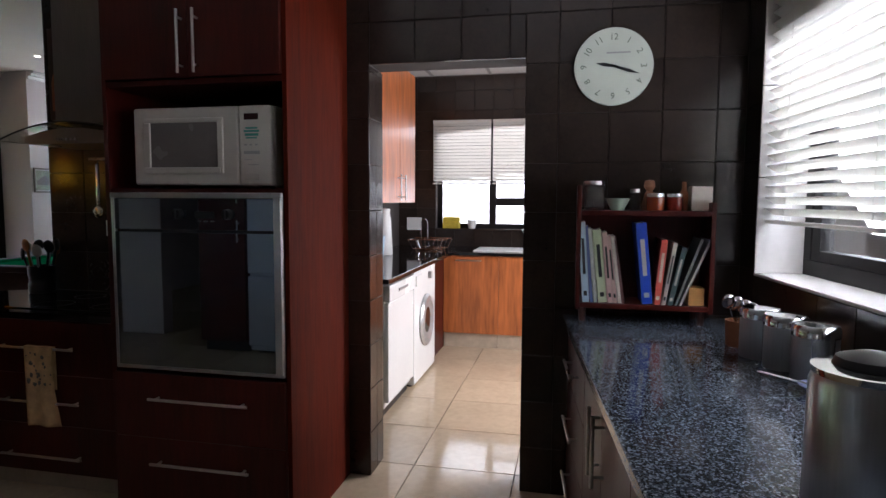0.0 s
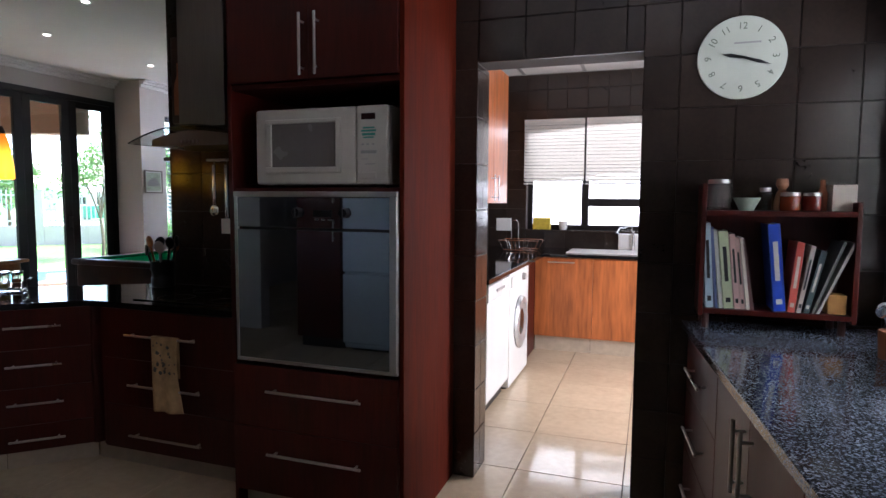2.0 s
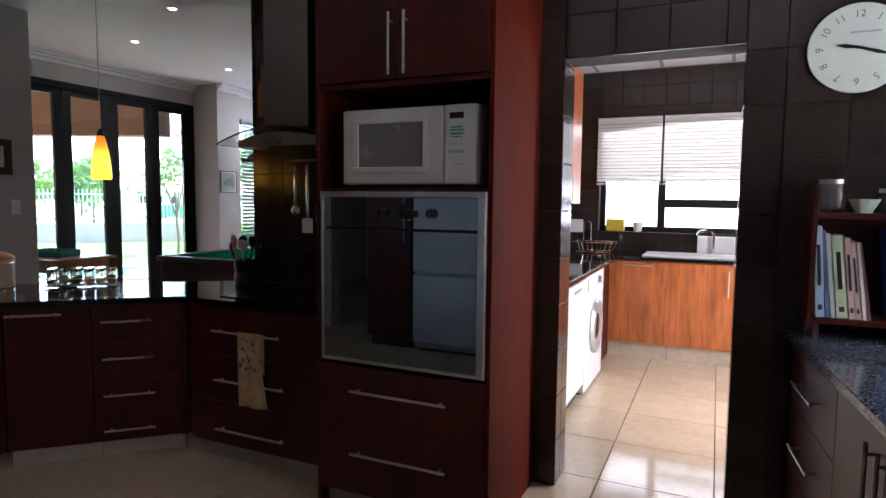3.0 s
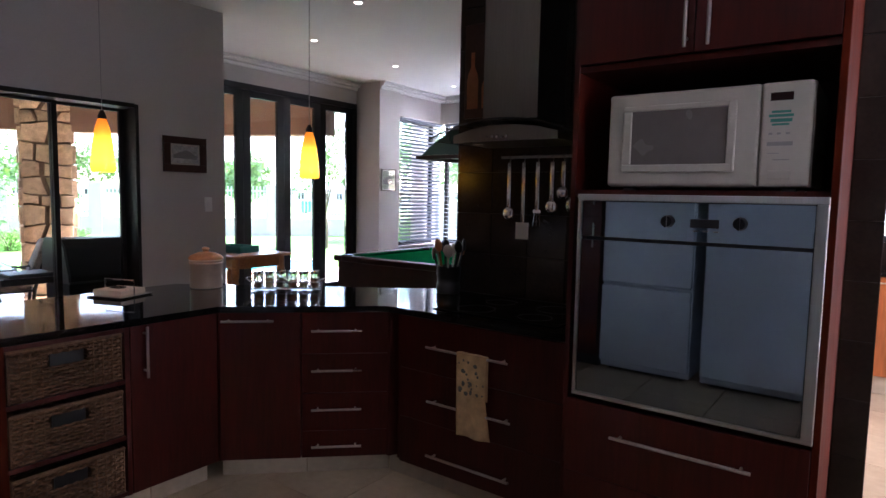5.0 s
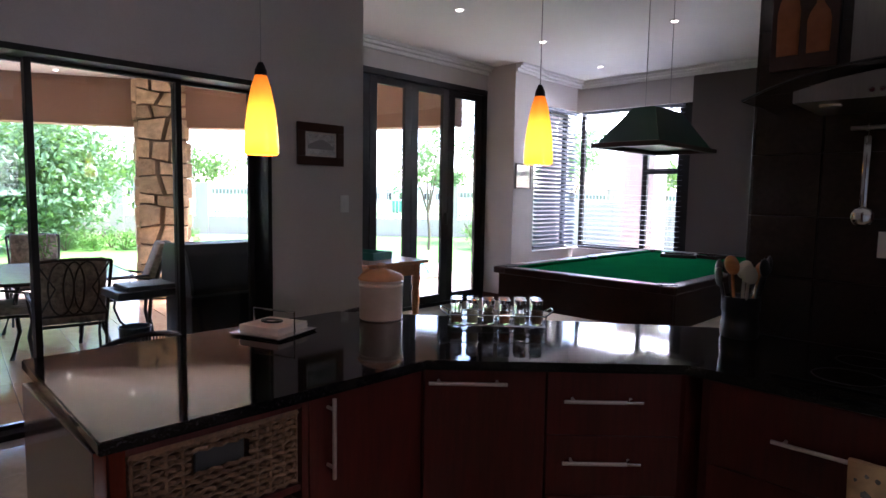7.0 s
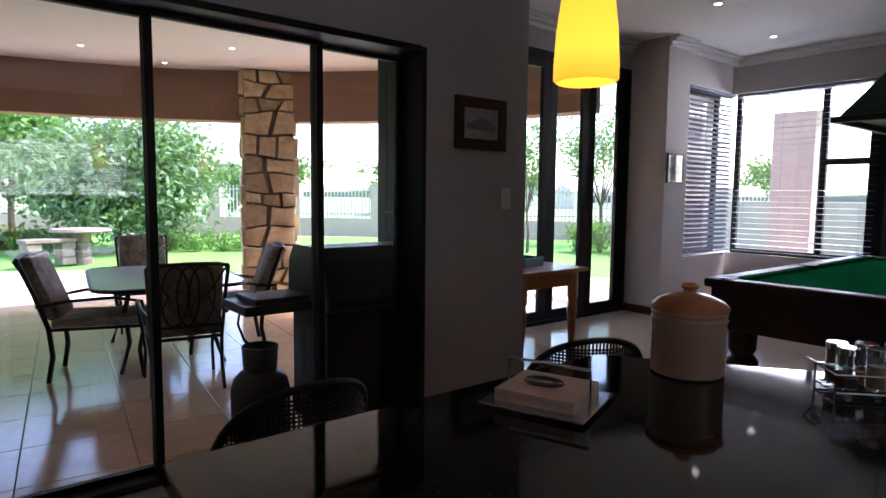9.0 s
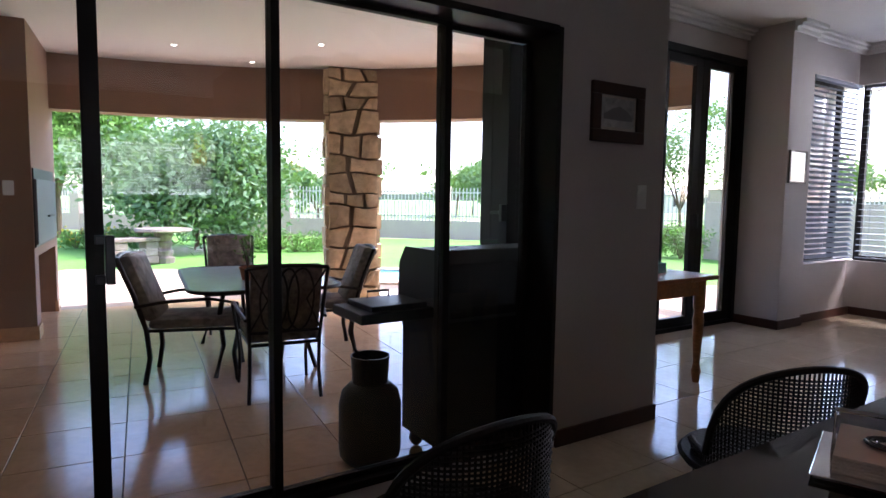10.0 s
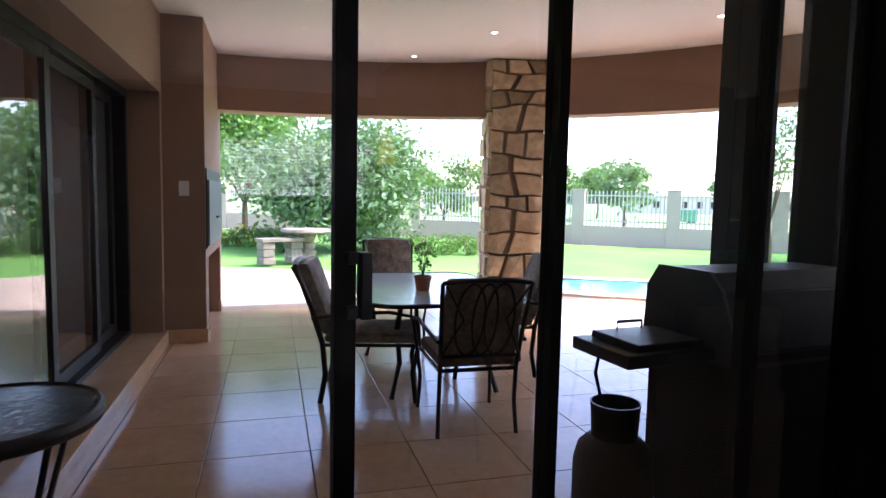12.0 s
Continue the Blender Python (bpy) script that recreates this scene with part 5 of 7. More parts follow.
for i, (x, y, s) in enumerate(((0.645, 1.85, 1.0), (0.68, 1.73, 1.0), (0.715, 1.595, 1.0))):
    st = thing("storage_tin", "round brushed steel storage tin with a lid", "tin", place=pose(x, y, 0.881), group="steel tins by the window")
    part("body", can_body([(0.0, 0), (0.058, 0), (0.06, 0.004), (0.06, 0.13), (0.0, 0.13)], 28), STEEL, st, smooth=True)
    part("lid", can_body([(0.0, 0.13), (0.062, 0.13), (0.062, 0.155), (0.056, 0.163), (0.02, 0.166), (0.0, 0.166)], 28), CHROME, st, smooth=True)
sp = thing("spoon_pot", "brown pot with steel spoons by the window", "utensil pot", place=pose(0.625, 2.0, 0.881))
part("pot", can_body([(0, 0), (0.045, 0), (0.05, 0.09), (0.046, 0.09), (0.042, 0.01), (0, 0.01)]), TERRACOTTA, sp, smooth=True)
for i in range(4):
    bm = bmesh.new()
    tip = Vector((-0.05 + 0.03 * i, -0.03 + 0.02 * i, 0.16 - 0.01 * i))
    tube(bm, (0.0, 0.0, 0.02), tip, 0.004, n=6)
    bmesh.ops.create_uvsphere(bm, u_segments=12, v_segments=8, radius=0.026, matrix=Matrix.Translation(tip) @ pose(0, 0, 0, 20, 30 * i, 0) @ Matrix.Diagonal((0.8, 0.35, 1.1, 1)))
    part("spoon", bm, CHROME, sp, smooth=True)
kt = thing("kettle", "tall brushed steel kettle with black lid on the granite", "kettle", place=pose(0.5, 0.79, 0.881))
part("body", can_body([(0, 0), (0.085, 0), (0.088, 0.01), (0.086, 0.22), (0.08, 0.235), (0.0, 0.236)], 32), STEEL, kt, smooth=True)
part("rim", can_body([(0.05, 0.234), (0.082, 0.234), (0.084, 0.245), (0.05, 0.25)], 32), CHROME, kt, smooth=True)
part("lid", can_body([(0, 0.25), (0.055, 0.25), (0.05, 0.262), (0.02, 0.272), (0, 0.274)], 24), BLACK_PLASTIC, kt, smooth=True)
bm = bmesh.new()
path_tube(bm, [(0.07, 0.04, 0.23), (0.12, 0.06, 0.24), (0.135, 0.07, 0.18), (0.13, 0.065, 0.08), (0.08, 0.04, 0.04)], 0.012, 8)
part("handle", bm, BLACK_PLASTIC, kt, smooth=True)
sd = thing("spoon_rest", "small blue and white dish with a spoon", "dish", place=pose(0.69, 1.47, 0.881))
part("dish", can_body([(0, 0), (0.03, 0), (0.055, 0.022), (0.052, 0.024), (0.028, 0.006), (0, 0.006)]), mat("blue_white_glaze", (0.25, 0.27, 0.45), 0.2, grain=40, vary=0.7), sd, smooth=True)
bm = bmesh.new()
tube(bm, (-0.14, 0.06, 0.035), (0.01, -0.005, 0.016), 0.004, n=8)
bmesh.ops.create_uvsphere(bm, u_segments=12, v_segments=6, radius=0.02, matrix=Matrix.Translation((0.015, -0.01, 0.016)) @ Matrix.Diagonal((1.4, 0.9, 0.3, 1)))
part("spoon", bm, CHROME, sd, smooth=True)

# clock
cl = thing("wall_clock", "round pale green wall clock with dark hands", "clock", place=pose(0.202, WY - 0.002, 1.97, 90, 0, 0))
part("face", lathe(bmesh.new(), [(0, 0), (0.166, 0), (0.168, 0.004), (0.166, 0.012), (0.0, 0.012)], n=64), CLOCKFACE, cl, smooth=True)
INK = mat("clock_ink", (0.12, 0.14, 0.10), 0.6)
for h, s in ((12, "12"), (11, "11"), (10, "10"), (1, "1"), (2, "2"), (9, "9"), (8, "8"), (7, "7"), (6, "6"), (5, "5"), (4, "4"), (3, "3")):
    a = radians(90 - 30 * h)
    text_part("numeral", s, 0.038, pose(0.125 * math.cos(a), 0.125 * math.sin(a), 0.0125, 0, 0, math.degrees(a) - 90), INK, cl, 0.0004)
for a, ln, w in ((radians(90 - 30 * 3.6), 0.115, 0.007), (radians(90 - 30 * 9.35), 0.075, 0.008)):
    bm = bmesh.new()
    vs = [bm.verts.new((r * math.cos(a) - o * math.sin(a), r * math.sin(a) + o * math.cos(a), 0.02)) for r, o in ((-0.02, -w / 2), (ln * 0.6, -w), (ln, 0), (ln * 0.6, w), (-0.02, w / 2))]
    top = bm.faces.new(vs)
    r = bmesh.ops.extrude_face_region(bm, geom=[top])
    bmesh.ops.translate(bm, vec=(0, 0, 0.002), verts=[v for v in r["geom"] if isinstance(v, bmesh.types.BMVert)])
    part("hand", bm, BLACK_PLASTIC, cl)
part("brand_bar", boxes((-0.03, 0.07, 0.055, 0.062, 0.012, 0.0125)), GREY_PLASTIC, cl)
ps = thing("wall_poster", "dark brown printed tile picture on the wall", "picture", boxes((RX - 0.012, RX - 0.001, 2.36, 2.49, 2.32, 2.6), bevel=0.002), mat("poster_print", (0.16, 0.07, 0.045), 0.5, grain=24, vary=0.5), SIDE)

# ---- laundry ----
lw = thing("laundry_worktop", "black granite laundry worktop with a steel sink", "worktop")
part("slab", boxes((-1.748, -1.03, 3.2, UY - 0.002, 0.875, 0.905), (-1.03, 0.88, 5.19, UY - 0.002, 0.875, 0.905), bevel=0.003), GRANITE_BLACK, lw)
sk = thing("sink", "white enamel sink set in the laundry worktop", "sink")
part("rim", boxes((-0.85, 0.05, 5.28, 5.73, 0.9055, 0.918), bevel=0.004), WHITE_ENAMEL, sk)
bm = bmesh.new()
path_tube(bm, [(-0.28, 5.78, 0.906), (-0.28, 5.78, 1.09), (-0.3, 5.74, 1.13), (-0.4, 5.66, 1.12), (-0.42, 5.64, 1.08)], 0.012, 8)
part("tap", bm, CHROME, sk, "chrome mixer tap", True)
cabinet("sink_cabinet", "orange cherry sink cabinet with two doors", pose(-1.12, 5.22, 0), 0.52, 0.58, 0.14, 0.87, [(0.0, 0.52, 0.14, 0.865, ("h", 0.12, 0.36, 0.83))], OAK_RED, OAK_RED)
cabinet("sink_cabinet", "orange cherry cabinet door with an upright bar", pose(-0.6, 5.22, 0), 0.5, 0.58, 0.14, 0.87, [(0.0, 0.5, 0.14, 0.865, ("v", 0.45, 0.6, 0.82))], OAK_RED, OAK_RED)
cabinet("sink_cabinet", "orange cherry cabinet door under the sink", pose(-0.1, 5.22, 0), 0.5, 0.58, 0.14, 0.87, [(0.0, 0.5, 0.14, 0.865, ("v", 0.05, 0.6, 0.82))], OAK_RED, OAK_RED)
thing("filler_panel", "dark cherry filler panel beside the washing machine", "panel", boxes((-1.2, -1.122, 4.7, 5.24, 0, 0.873), bevel=0.002), CHERRY)
plinth((-1.12, 5.27), (0.4, 5.27), 0.14, 3, (0, 1))
for y0, y1 in ((3.2, 3.71), (3.71, 4.22), (4.22, 4.73), (4.73, 5.24)):
    cabinet("wall_cabinet", "orange cherry wall cupboard with an upright steel bar", pose(-1.4, y0, 0, 0, 0, 90), y1 - y0 - 0.002, 0.34, 1.36, 2.52, [(0.0, y1 - y0 - 0.002, 1.36, 2.52, ("v", 0.07 if int(y0 * 10) % 2 else y1 - y0 - 0.07, 1.38, 1.6))], OAK_RED, OAK_RED, group="laundry wall cupboards")


def front_machine(name, label, cat, y0, y1):
    return thing(name, label, cat, place=pose(-1.065, y0, 0, 0, 0, 90)), y1 - y0


dw, w = front_machine("dishwasher", "white dishwasher with a slim control strip", "dishwasher", 3.3, 3.92)
part("body", boxes((0, w, 0.03, 0.58, 0.06, 0.85), bevel=0.004), WHITE_ENAMEL, dw)
part("door", boxes((0.004, w - 0.004, 0, 0.03, 0.1, 0.74), bevel=0.006), WHITE_ENAMEL, dw)
part("control_strip", boxes((0.004, w - 0.004, -0.01, 0.03, 0.745, 0.85), bevel=0.006), WHITE_ENAMEL, dw)
part("grip", boxes((0.2, w - 0.2, -0.016, -0.01, 0.79, 0.81), bevel=0.002), GREY_PLASTIC, dw)
part("kickboard", boxes((0.01, w - 0.01, 0.05, 0.06, 0.0, 0.1)), BLACK_PLASTIC, dw)
wm, w = front_machine("washing_machine", "white front-loading washing machine with a round door", "washing machine", 3.94, 4.62)
part("body", boxes((0, w, 0.0, 0.58, 0.02, 0.86), bevel=0.008), WHITE_ENAMEL, wm)
bm = lathe(bmesh.new(), [(0.13, 0.0), (0.2, 0.0), (0.205, 0.012), (0.19, 0.03), (0.15, 0.035), (0.13, 0.02)], n=40)
bmesh.ops.transform(bm, matrix=Matrix.Translation((w / 2, 0.0, 0.45)) @ pose(0, 0, 0, 90, 0, 0), verts=bm.verts)
part("door_ring", bm, mat("silver_ring", (0.5, 0.5, 0.5), 0.3, 0.6), wm, "silver-grey door ring", True)
bm = lathe(bmesh.new(), [(0.0, 0.03), (0.06, 0.028), (0.11, 0.018), (0.135, 0.004)], n=32)
bmesh.ops.transform(bm, matrix=Matrix.Translation((w / 2, 0.0, 0.45)) @ pose(0, 0, 0, 90, 0, 0), verts=bm.verts)
part("porthole", bm, OVEN_GLASS, wm, "dark domed glass", True)
part("drawer", boxes((0.03, 0.2, -0.012, 0.0, 0.75, 0.83), bevel=0.004), WHITE_ENAMEL, wm)
bm = bmesh.new()
tube(bm, (0.45, 0.0, 0.79), (0.45, -0.025, 0.79), 0.03, 0.026, 20)
part("knob", bm, GREY_PLASTIC, wm, smooth=True)
for x in (0.05, w - 0.05):
    bm = bmesh.new()
    tube(bm, (x, 0.05, 0), (x, 0.05, 0.022), 0.02, n=10)
    part("foot", bm, BLACK_PLASTIC, wm)

dk = thing("dish_rack", "chrome wire dish rack on the laundry worktop", "dish rack", place=pose(-1.3, 5.45, 0.906))
bm = bmesh.new()
for z, gx, gy in ((0.01, 0.15, 0.11), (0.1, 0.19, 0.14)):
    path_tube(bm, [(-gx, -gy, z), (gx, -gy, z), (gx, gy, z), (-gx, gy, z)], 0.004, 6, True)
for i in range(9):
    u = -1 + i / 4
    for s in (-1, 1):
        tube(bm, (0.15 * u, 0.11 * s, 0.01), (0.19 * u, 0.14 * s, 0.1), 0.0025, n=5)
    tube(bm, (0.15 * u, -0.11, 0.01), (0.15 * u, 0.11, 0.01), 0.0025, n=5)
path_tube(bm, [(-0.12, 0.1, 0.1), (-0.12, 0.1, 0.27), (-0.07, 0.1, 0.29), (-0.05, 0.1, 0.26), (-0.05, 0.1, 0.1)], 0.004, 6)
part("wire", bm, CHROME, dk, smooth=True)
jar_thing("jug", "tall white plastic jug on the laundry worktop", -1.55, 4.75, 0.906, [(0, 0), (0.07, 0), (0.075, 0.01), (0.06, 0.3), (0.05, 0.36), (0.055, 0.4), (0, 0.41)], WHITE_ENAMEL, "jug")
jar_thing("plastic_tub", "pale blue plastic tub on the laundry worktop", -1.45, 4.1, 0.906, [(0, 0), (0.09, 0), (0.11, 0.2), (0.115, 0.205), (0.0, 0.206)], mat("pale_blue_plastic", (0.45, 0.6, 0.72), 0.35), "tub")
thing("wall_socket", "white double socket on the laundry wall", "socket", boxes((-1.66, -1.5, UY - 0.012, UY - 0.001, 1.07, 1.2), bevel=0.003), WHITE_ENAMEL)
thing("tin_box", "yellow tin on the laundry window sill", "tin", boxes((-1.27, -1.1, UY - 0.02, UY + 0.07, UW[2] + 0.001, UW[2] + 0.12), bevel=0.004), FLOWER)
jar_thing("flower_pot", "small white pot on the laundry window sill", -0.97, UY + 0.03, UW[2] + 0.001, [(0, 0), (0.035, 0), (0.05, 0.09), (0.045, 0.09), (0, 0.08)], WHITE_ENAMEL, "pot")
thing("drying_tray", "white plastic tray leaning behind the sink", "tray", boxes((-0.42, -0.1, 5.83, 5.87, 0.907, 1.07), bevel=0.01), WHITE_ENAMEL)

# ceiling panels of the laundry: raised grid
bm = bmesh.new()
for i in range(6):
    box(bm, -1.75, 0.9, 2.9 + i * 0.6, 2.93 + i * 0.6, 2.652, 2.661)
for i in range(5):
    box(bm, -1.4 + i * 0.6, -1.37 + i * 0.6, DY, UY, 2.6515, 2.6605)
structure("trim", bm, GREY_PLASTIC, "grey grid of the laundry ceiling", "ceiling grid")

# ---- living room ----
pt = thing("pool_table", "dark wooden pool table with green felt", "pool table", place=pose(-4.22, 4.82, 0))
PW, PL, PH = 0.68, 1.21, 0.85
part("bed", boxes((-PW + 0.1, PW - 0.1, -PL + 0.1, PL - 0.1, PH - 0.06, PH - 0.02)), FELT, pt, "green felt playing surface")
for x0, x1, y0, y1 in ((-PW, -PW + 0.1, -PL, PL), (PW - 0.1, PW, -PL, PL), (-PW + 0.1, PW - 0.1, -PL, -PL + 0.1), (-PW + 0.1, PW - 0.1, PL - 0.1, PL)):
    part("rail", boxes((x0, x1, y0, y1, PH - 0.05, PH), bevel=0.012), DARKWOOD, pt)
for x0, x1, y0, y1 in ((-PW + 0.1, -PW + 0.145, -PL + 0.16, -0.08), (-PW + 0.1, -PW + 0.145, 0.08, PL - 0.16), (PW - 0.145, PW - 0.1, -PL + 0.16, -0.08), (PW - 0.145, PW - 0.1, 0.08, PL - 0.16), (-PW + 0.17, PW - 0.17, -PL + 0.1, -PL + 0.145), (-PW + 0.17, PW - 0.17, PL - 0.145, PL - 0.1)):
    part("cushion", boxes((x0, x1, y0, y1, PH - 0.03, PH - 0.003), bevel=0.008), FELT, pt, "green felt cushion")
for r in ((-PW + 0.03, PW - 0.03, -PL + 0.03, -PL + 0.07, PH - 0.28, PH - 0.05), (-PW + 0.03, PW - 0.03, PL - 0.07, PL - 0.03, PH - 0.28, PH - 0.05), (-PW + 0.03, -PW + 0.07, -PL + 0.07, PL - 0.07, PH - 0.28, PH - 0.05), (PW - 0.07, PW - 0.03, -PL + 0.07, PL - 0.07, PH - 0.28, PH - 0.05)):
    part("apron", boxes(r, bevel=0.006), DARKWOOD, pt)
for x in (-PW + 0.15, PW - 0.15):
    for y in (-PL + 0.18, PL - 0.18):
        part("leg", lathe(bmesh.new(), [(0.05, 0), (0.06, 0.03), (0.04, 0.06), (0.055, 0.14), (0.085, 0.3), (0.09, 0.38), (0.06, 0.42), (0.075, 0.45), (0.08, 0.6)], (x, y, 0), 20), DARKWOOD, pt, smooth=True)
for x in (-PW + 0.09, PW - 0.09):
    for y in (-PL + 0.09, 0, PL - 0.09):
        part("pocket", lathe(bmesh.new(), [(0.055, PH + 0.002), (0.06, PH + 0.004), (0.06, PH - 0.02), (0.04, PH - 0.14), (0.0, PH - 0.16)], (x, y, 0), 16), BLACK_PLASTIC, pt, smooth=True)
for x, y, r in ((-4.35, 5.55, 20), (-4.2, 5.68, -10)):
    thing("ball_rack", "dark wooden frame lying on the felt", "rack", boxes((-0.15, 0.15, -0.012, 0.012, 0, 0.03), (-0.15, -0.126, 0.012, 0.2, 0, 0.03), (0.126, 0.15, 0.012, 0.2, 0, 0.03), (-0.15, 0.15, 0.2, 0.224, 0, 0.03), bevel=0.003), DARKWOOD, pose(x, y, PH - 0.0195, 0, 0, r))
pl = thing("pool_lamp", "dark green pyramid lamp hanging over the pool table", "hanging lamp", place=pose(-4.3, 4.9, 1.74))
bm = bmesh.new()
a, b, c, d, h = 0.25, 0.5, 0.09, 0.24, 0.32
lo = [bm.verts.new(v) for v in ((-a, -b, 0.03), (a, -b, 0.03), (a, b, 0.03), (-a, b, 0.03))]
hi = [bm.verts.new(v) for v in ((-c, -d, h), (c, -d, h), (c, d, h), (-c, d, h))]
for i in range(4):
    bm.faces.new((lo[i], lo[(i + 1) % 4], hi[(i + 1) % 4], hi[i]))
bm.faces.new(hi)
ob = part("shade", bm, LAMP_GREEN, pl, "dark green pyramid shade")
sol = ob.modifiers.new("thick", "SOLIDIFY")
sol.thickness = 0.004
part("rim", boxes((-a - 0.03, a + 0.03, -b - 0.03, -b + 0.01, 0, 0.035), (-a - 0.03, a + 0.03, b - 0.01, b + 0.03, 0, 0.035), (-a - 0.03, -a + 0.01, -b + 0.01, b - 0.01, 0, 0.035), (a - 0.01, a + 0.03, -b + 0.01, b - 0.01, 0, 0.035), bevel=0.003), DARKWOOD, pl)
part("reflector", boxes((-a + 0.01, a - 0.01, -b + 0.01, b - 0.01, 0.036, 0.042)), CREAM_PLASTIC, pl)
for s in (-1, 1):
    bm = bmesh.new()
    tube(bm, (0, s * d * 0.9, h), (0, s * d * 0.9, LC - 1.74 - 0.001), 0.003, n=6)
    part("cord", bm, GREY_PLASTIC, pl)

tb = thing("pine_table", "varnished pine side table with turned legs", "table", place=pose(-6.62, 3.74, 0))
part("tabletop", boxes((-0.55, 0.55, -0.36, 0.36, 0.73, 0.76), bevel=0.006), PINE, tb)
part("apron", boxes((-0.48, 0.48, -0.30, -0.28, 0.62, 0.73), (-0.48, 0.48, 0.28, 0.30, 0.62, 0.73), (-0.48, -0.46, -0.28, 0.28, 0.62, 0.73), (0.46, 0.48, -0.28, 0.28, 0.62, 0.73)), PINE, tb)
for x in (-0.46, 0.46):
    for y in (-0.28, 0.28):
        part("leg", lathe(bmesh.new(), [(0.022, 0), (0.028, 0.03), (0.034, 0.08), (0.028, 0.1), (0.022, 0.14), (0.034, 0.34), (0.04, 0.44), (0.03, 0.5), (0.04, 0.53), (0.042, 0.73)], (x, y, 0), 16), PINE, tb, smooth=True)
tr = thing("tray", "deep green plastic tray on the pine table", "tray", place=pose(-6.5, 3.7, 0.761, 0, 0, 12))
part("base", boxes((-0.2, 0.2, -0.14, 0.14, 0, 0.01), (-0.2, 0.2, -0.14, -0.13, 0.01, 0.07), (-0.2, 0.2, 0.13, 0.14, 0.01, 0.07), (-0.2, -0.19, -0.13, 0.13, 0.01, 0.07), (0.19, 0.2, -0.13, 0.13, 0.01, 0.07), bevel=0.003), mat("green_plastic", (0.005, 0.13, 0.1), 0.4), tr)


def wicker_chair(x, y, r):
    ob = thing("wicker_chair", "dark woven tub chair with a rounded back behind the counter", "chair", place=pose(x, y, 0, 0, 0, r) @ Matrix.Diagonal((1.1, 1.1, 0.875, 1)), group="chairs behind the counter")
    bm = bmesh.new()
    for k in range(29):
        z = 0.465 + 0.0135 * k
        pts = []
        for i in range(37):
            a = radians(-200 + 220 * i / 36)
            # the back is highest behind and slopes down to the arms
            lim = 0.5 + 0.385 * math.sqrt(max(0.0, 1 - ((i - 18) / 12.5) ** 2))
            if z <= lim:
                q = 1 + 0.12 * (z - 0.45)
                pts.append((0.22 * q * math.cos(a) + 0.004 * (1 if (i + k) % 2 else -1) * math.cos(a), 0.21 * q * math.sin(a), z))
        if len(pts) > 1:
            path_tube(bm, pts, 0.0042, 4)
    part("weave", bm, WICKER_DARK, ob)
    for i in [q / 2 for q in range(73)]:
        bm = bmesh.new()
        a = radians(-200 + 220 * i / 36)
        lim = 0.5 + 0.385 * math.sqrt(max(0.0, 1 - ((i - 18) / 12.5) ** 2))
        q = 1 + 0.12 * (lim - 0.45)
        tube(bm, (0.22 * math.cos(a), 0.21 * math.sin(a), 0.45), (0.22 * q * math.cos(a), 0.21 * q * math.sin(a), lim), 0.003, n=5)
        part("stake", bm, WICKER_DARK, ob)
    bm = bmesh.new()
    pts = []
    for i in range(37):
        a = radians(-200 + 220 * i / 36)
        lim = 0.5 + 0.385 * math.sqrt(max(0.0, 1 - ((i - 18) / 12.5) ** 2))
        q = 1 + 0.12 * (lim - 0.45)
        pts.append((0.22 * q * math.cos(a), 0.21 * q * math.sin(a), lim))
    path_tube(bm, pts, 0.013, 8)
    part("rim", bm, WICKER_DARK, ob, smooth=True)
    part("seat", lathe(bmesh.new(), [(0, 0.43), (0.25, 0.43), (0.26, 0.445), (0.25, 0.46), (0, 0.465)], n=28), WICKER_DARK, ob, smooth=True)
    for a in (45, 135, 225, 315):
        bm = bmesh.new()
        tube(bm, (0.2 * math.cos(radians(a)), 0.2 * math.sin(radians(a)), 0.43), (0.23 * math.cos(radians(a)), 0.23 * math.sin(radians(a)), 0.0), 0.016, 0.013, n=10)
        part("leg", bm, DARKWOOD, ob, smooth=True)


wicker_chair(-4.9, 1.11, 90)
wicker_chair(-4.72, 2.28, 60)


def picture(name, label, m, w, h, frame_m, mount, art, t=0.03):
    ob = thing(name, label, "picture", place=m)
    part("frame", boxes((-w / 2, w / 2, 0, 0.022, h / 2 - t, h / 2), (-w / 2, w / 2, 0, 0.022, -h / 2, -h / 2 + t), (-w / 2, -w / 2 + t, 0, 0.022, -h / 2 + t, h / 2 - t), (w / 2 - t, w / 2, 0, 0.022, -h / 2 + t, h / 2 - t), bevel=0.003), frame_m, ob)
    part("mount", boxes((-w / 2 + t, w / 2 - t, 0.004, 0.008, -h / 2 + t, h / 2 - t)), mount, ob)
    aw, ah = w / 2 - t - 0.014, h / 2 - t - 0.014
    part("print", boxes((-aw, aw, 0.008, 0.0095, -ah, ah)), art, ob)
    bm = bmesh.new()
    vs = [(-aw * 0.9, -ah * 0.2), (-aw * 0.5, ah * 0.25), (-aw * 0.1, ah * 0.5), (aw * 0.35, ah * 0.3), (aw * 0.9, -ah * 0.1), (aw * 0.9, -ah * 0.45), (-aw * 0.9, -ah * 0.5)]
    bm.faces.new([bm.verts.new((x, 0.0102, z)) for x, z in vs])
    part("motif", bm, GREY_PLASTIC, ob)
    gl = part("glazing", boxes((-w / 2 + t, w / 2 - t, 0.014, 0.016, -h / 2 + t, h / 2 - t)), CLEAR, ob)
    gl.visible_shadow = False
    return ob


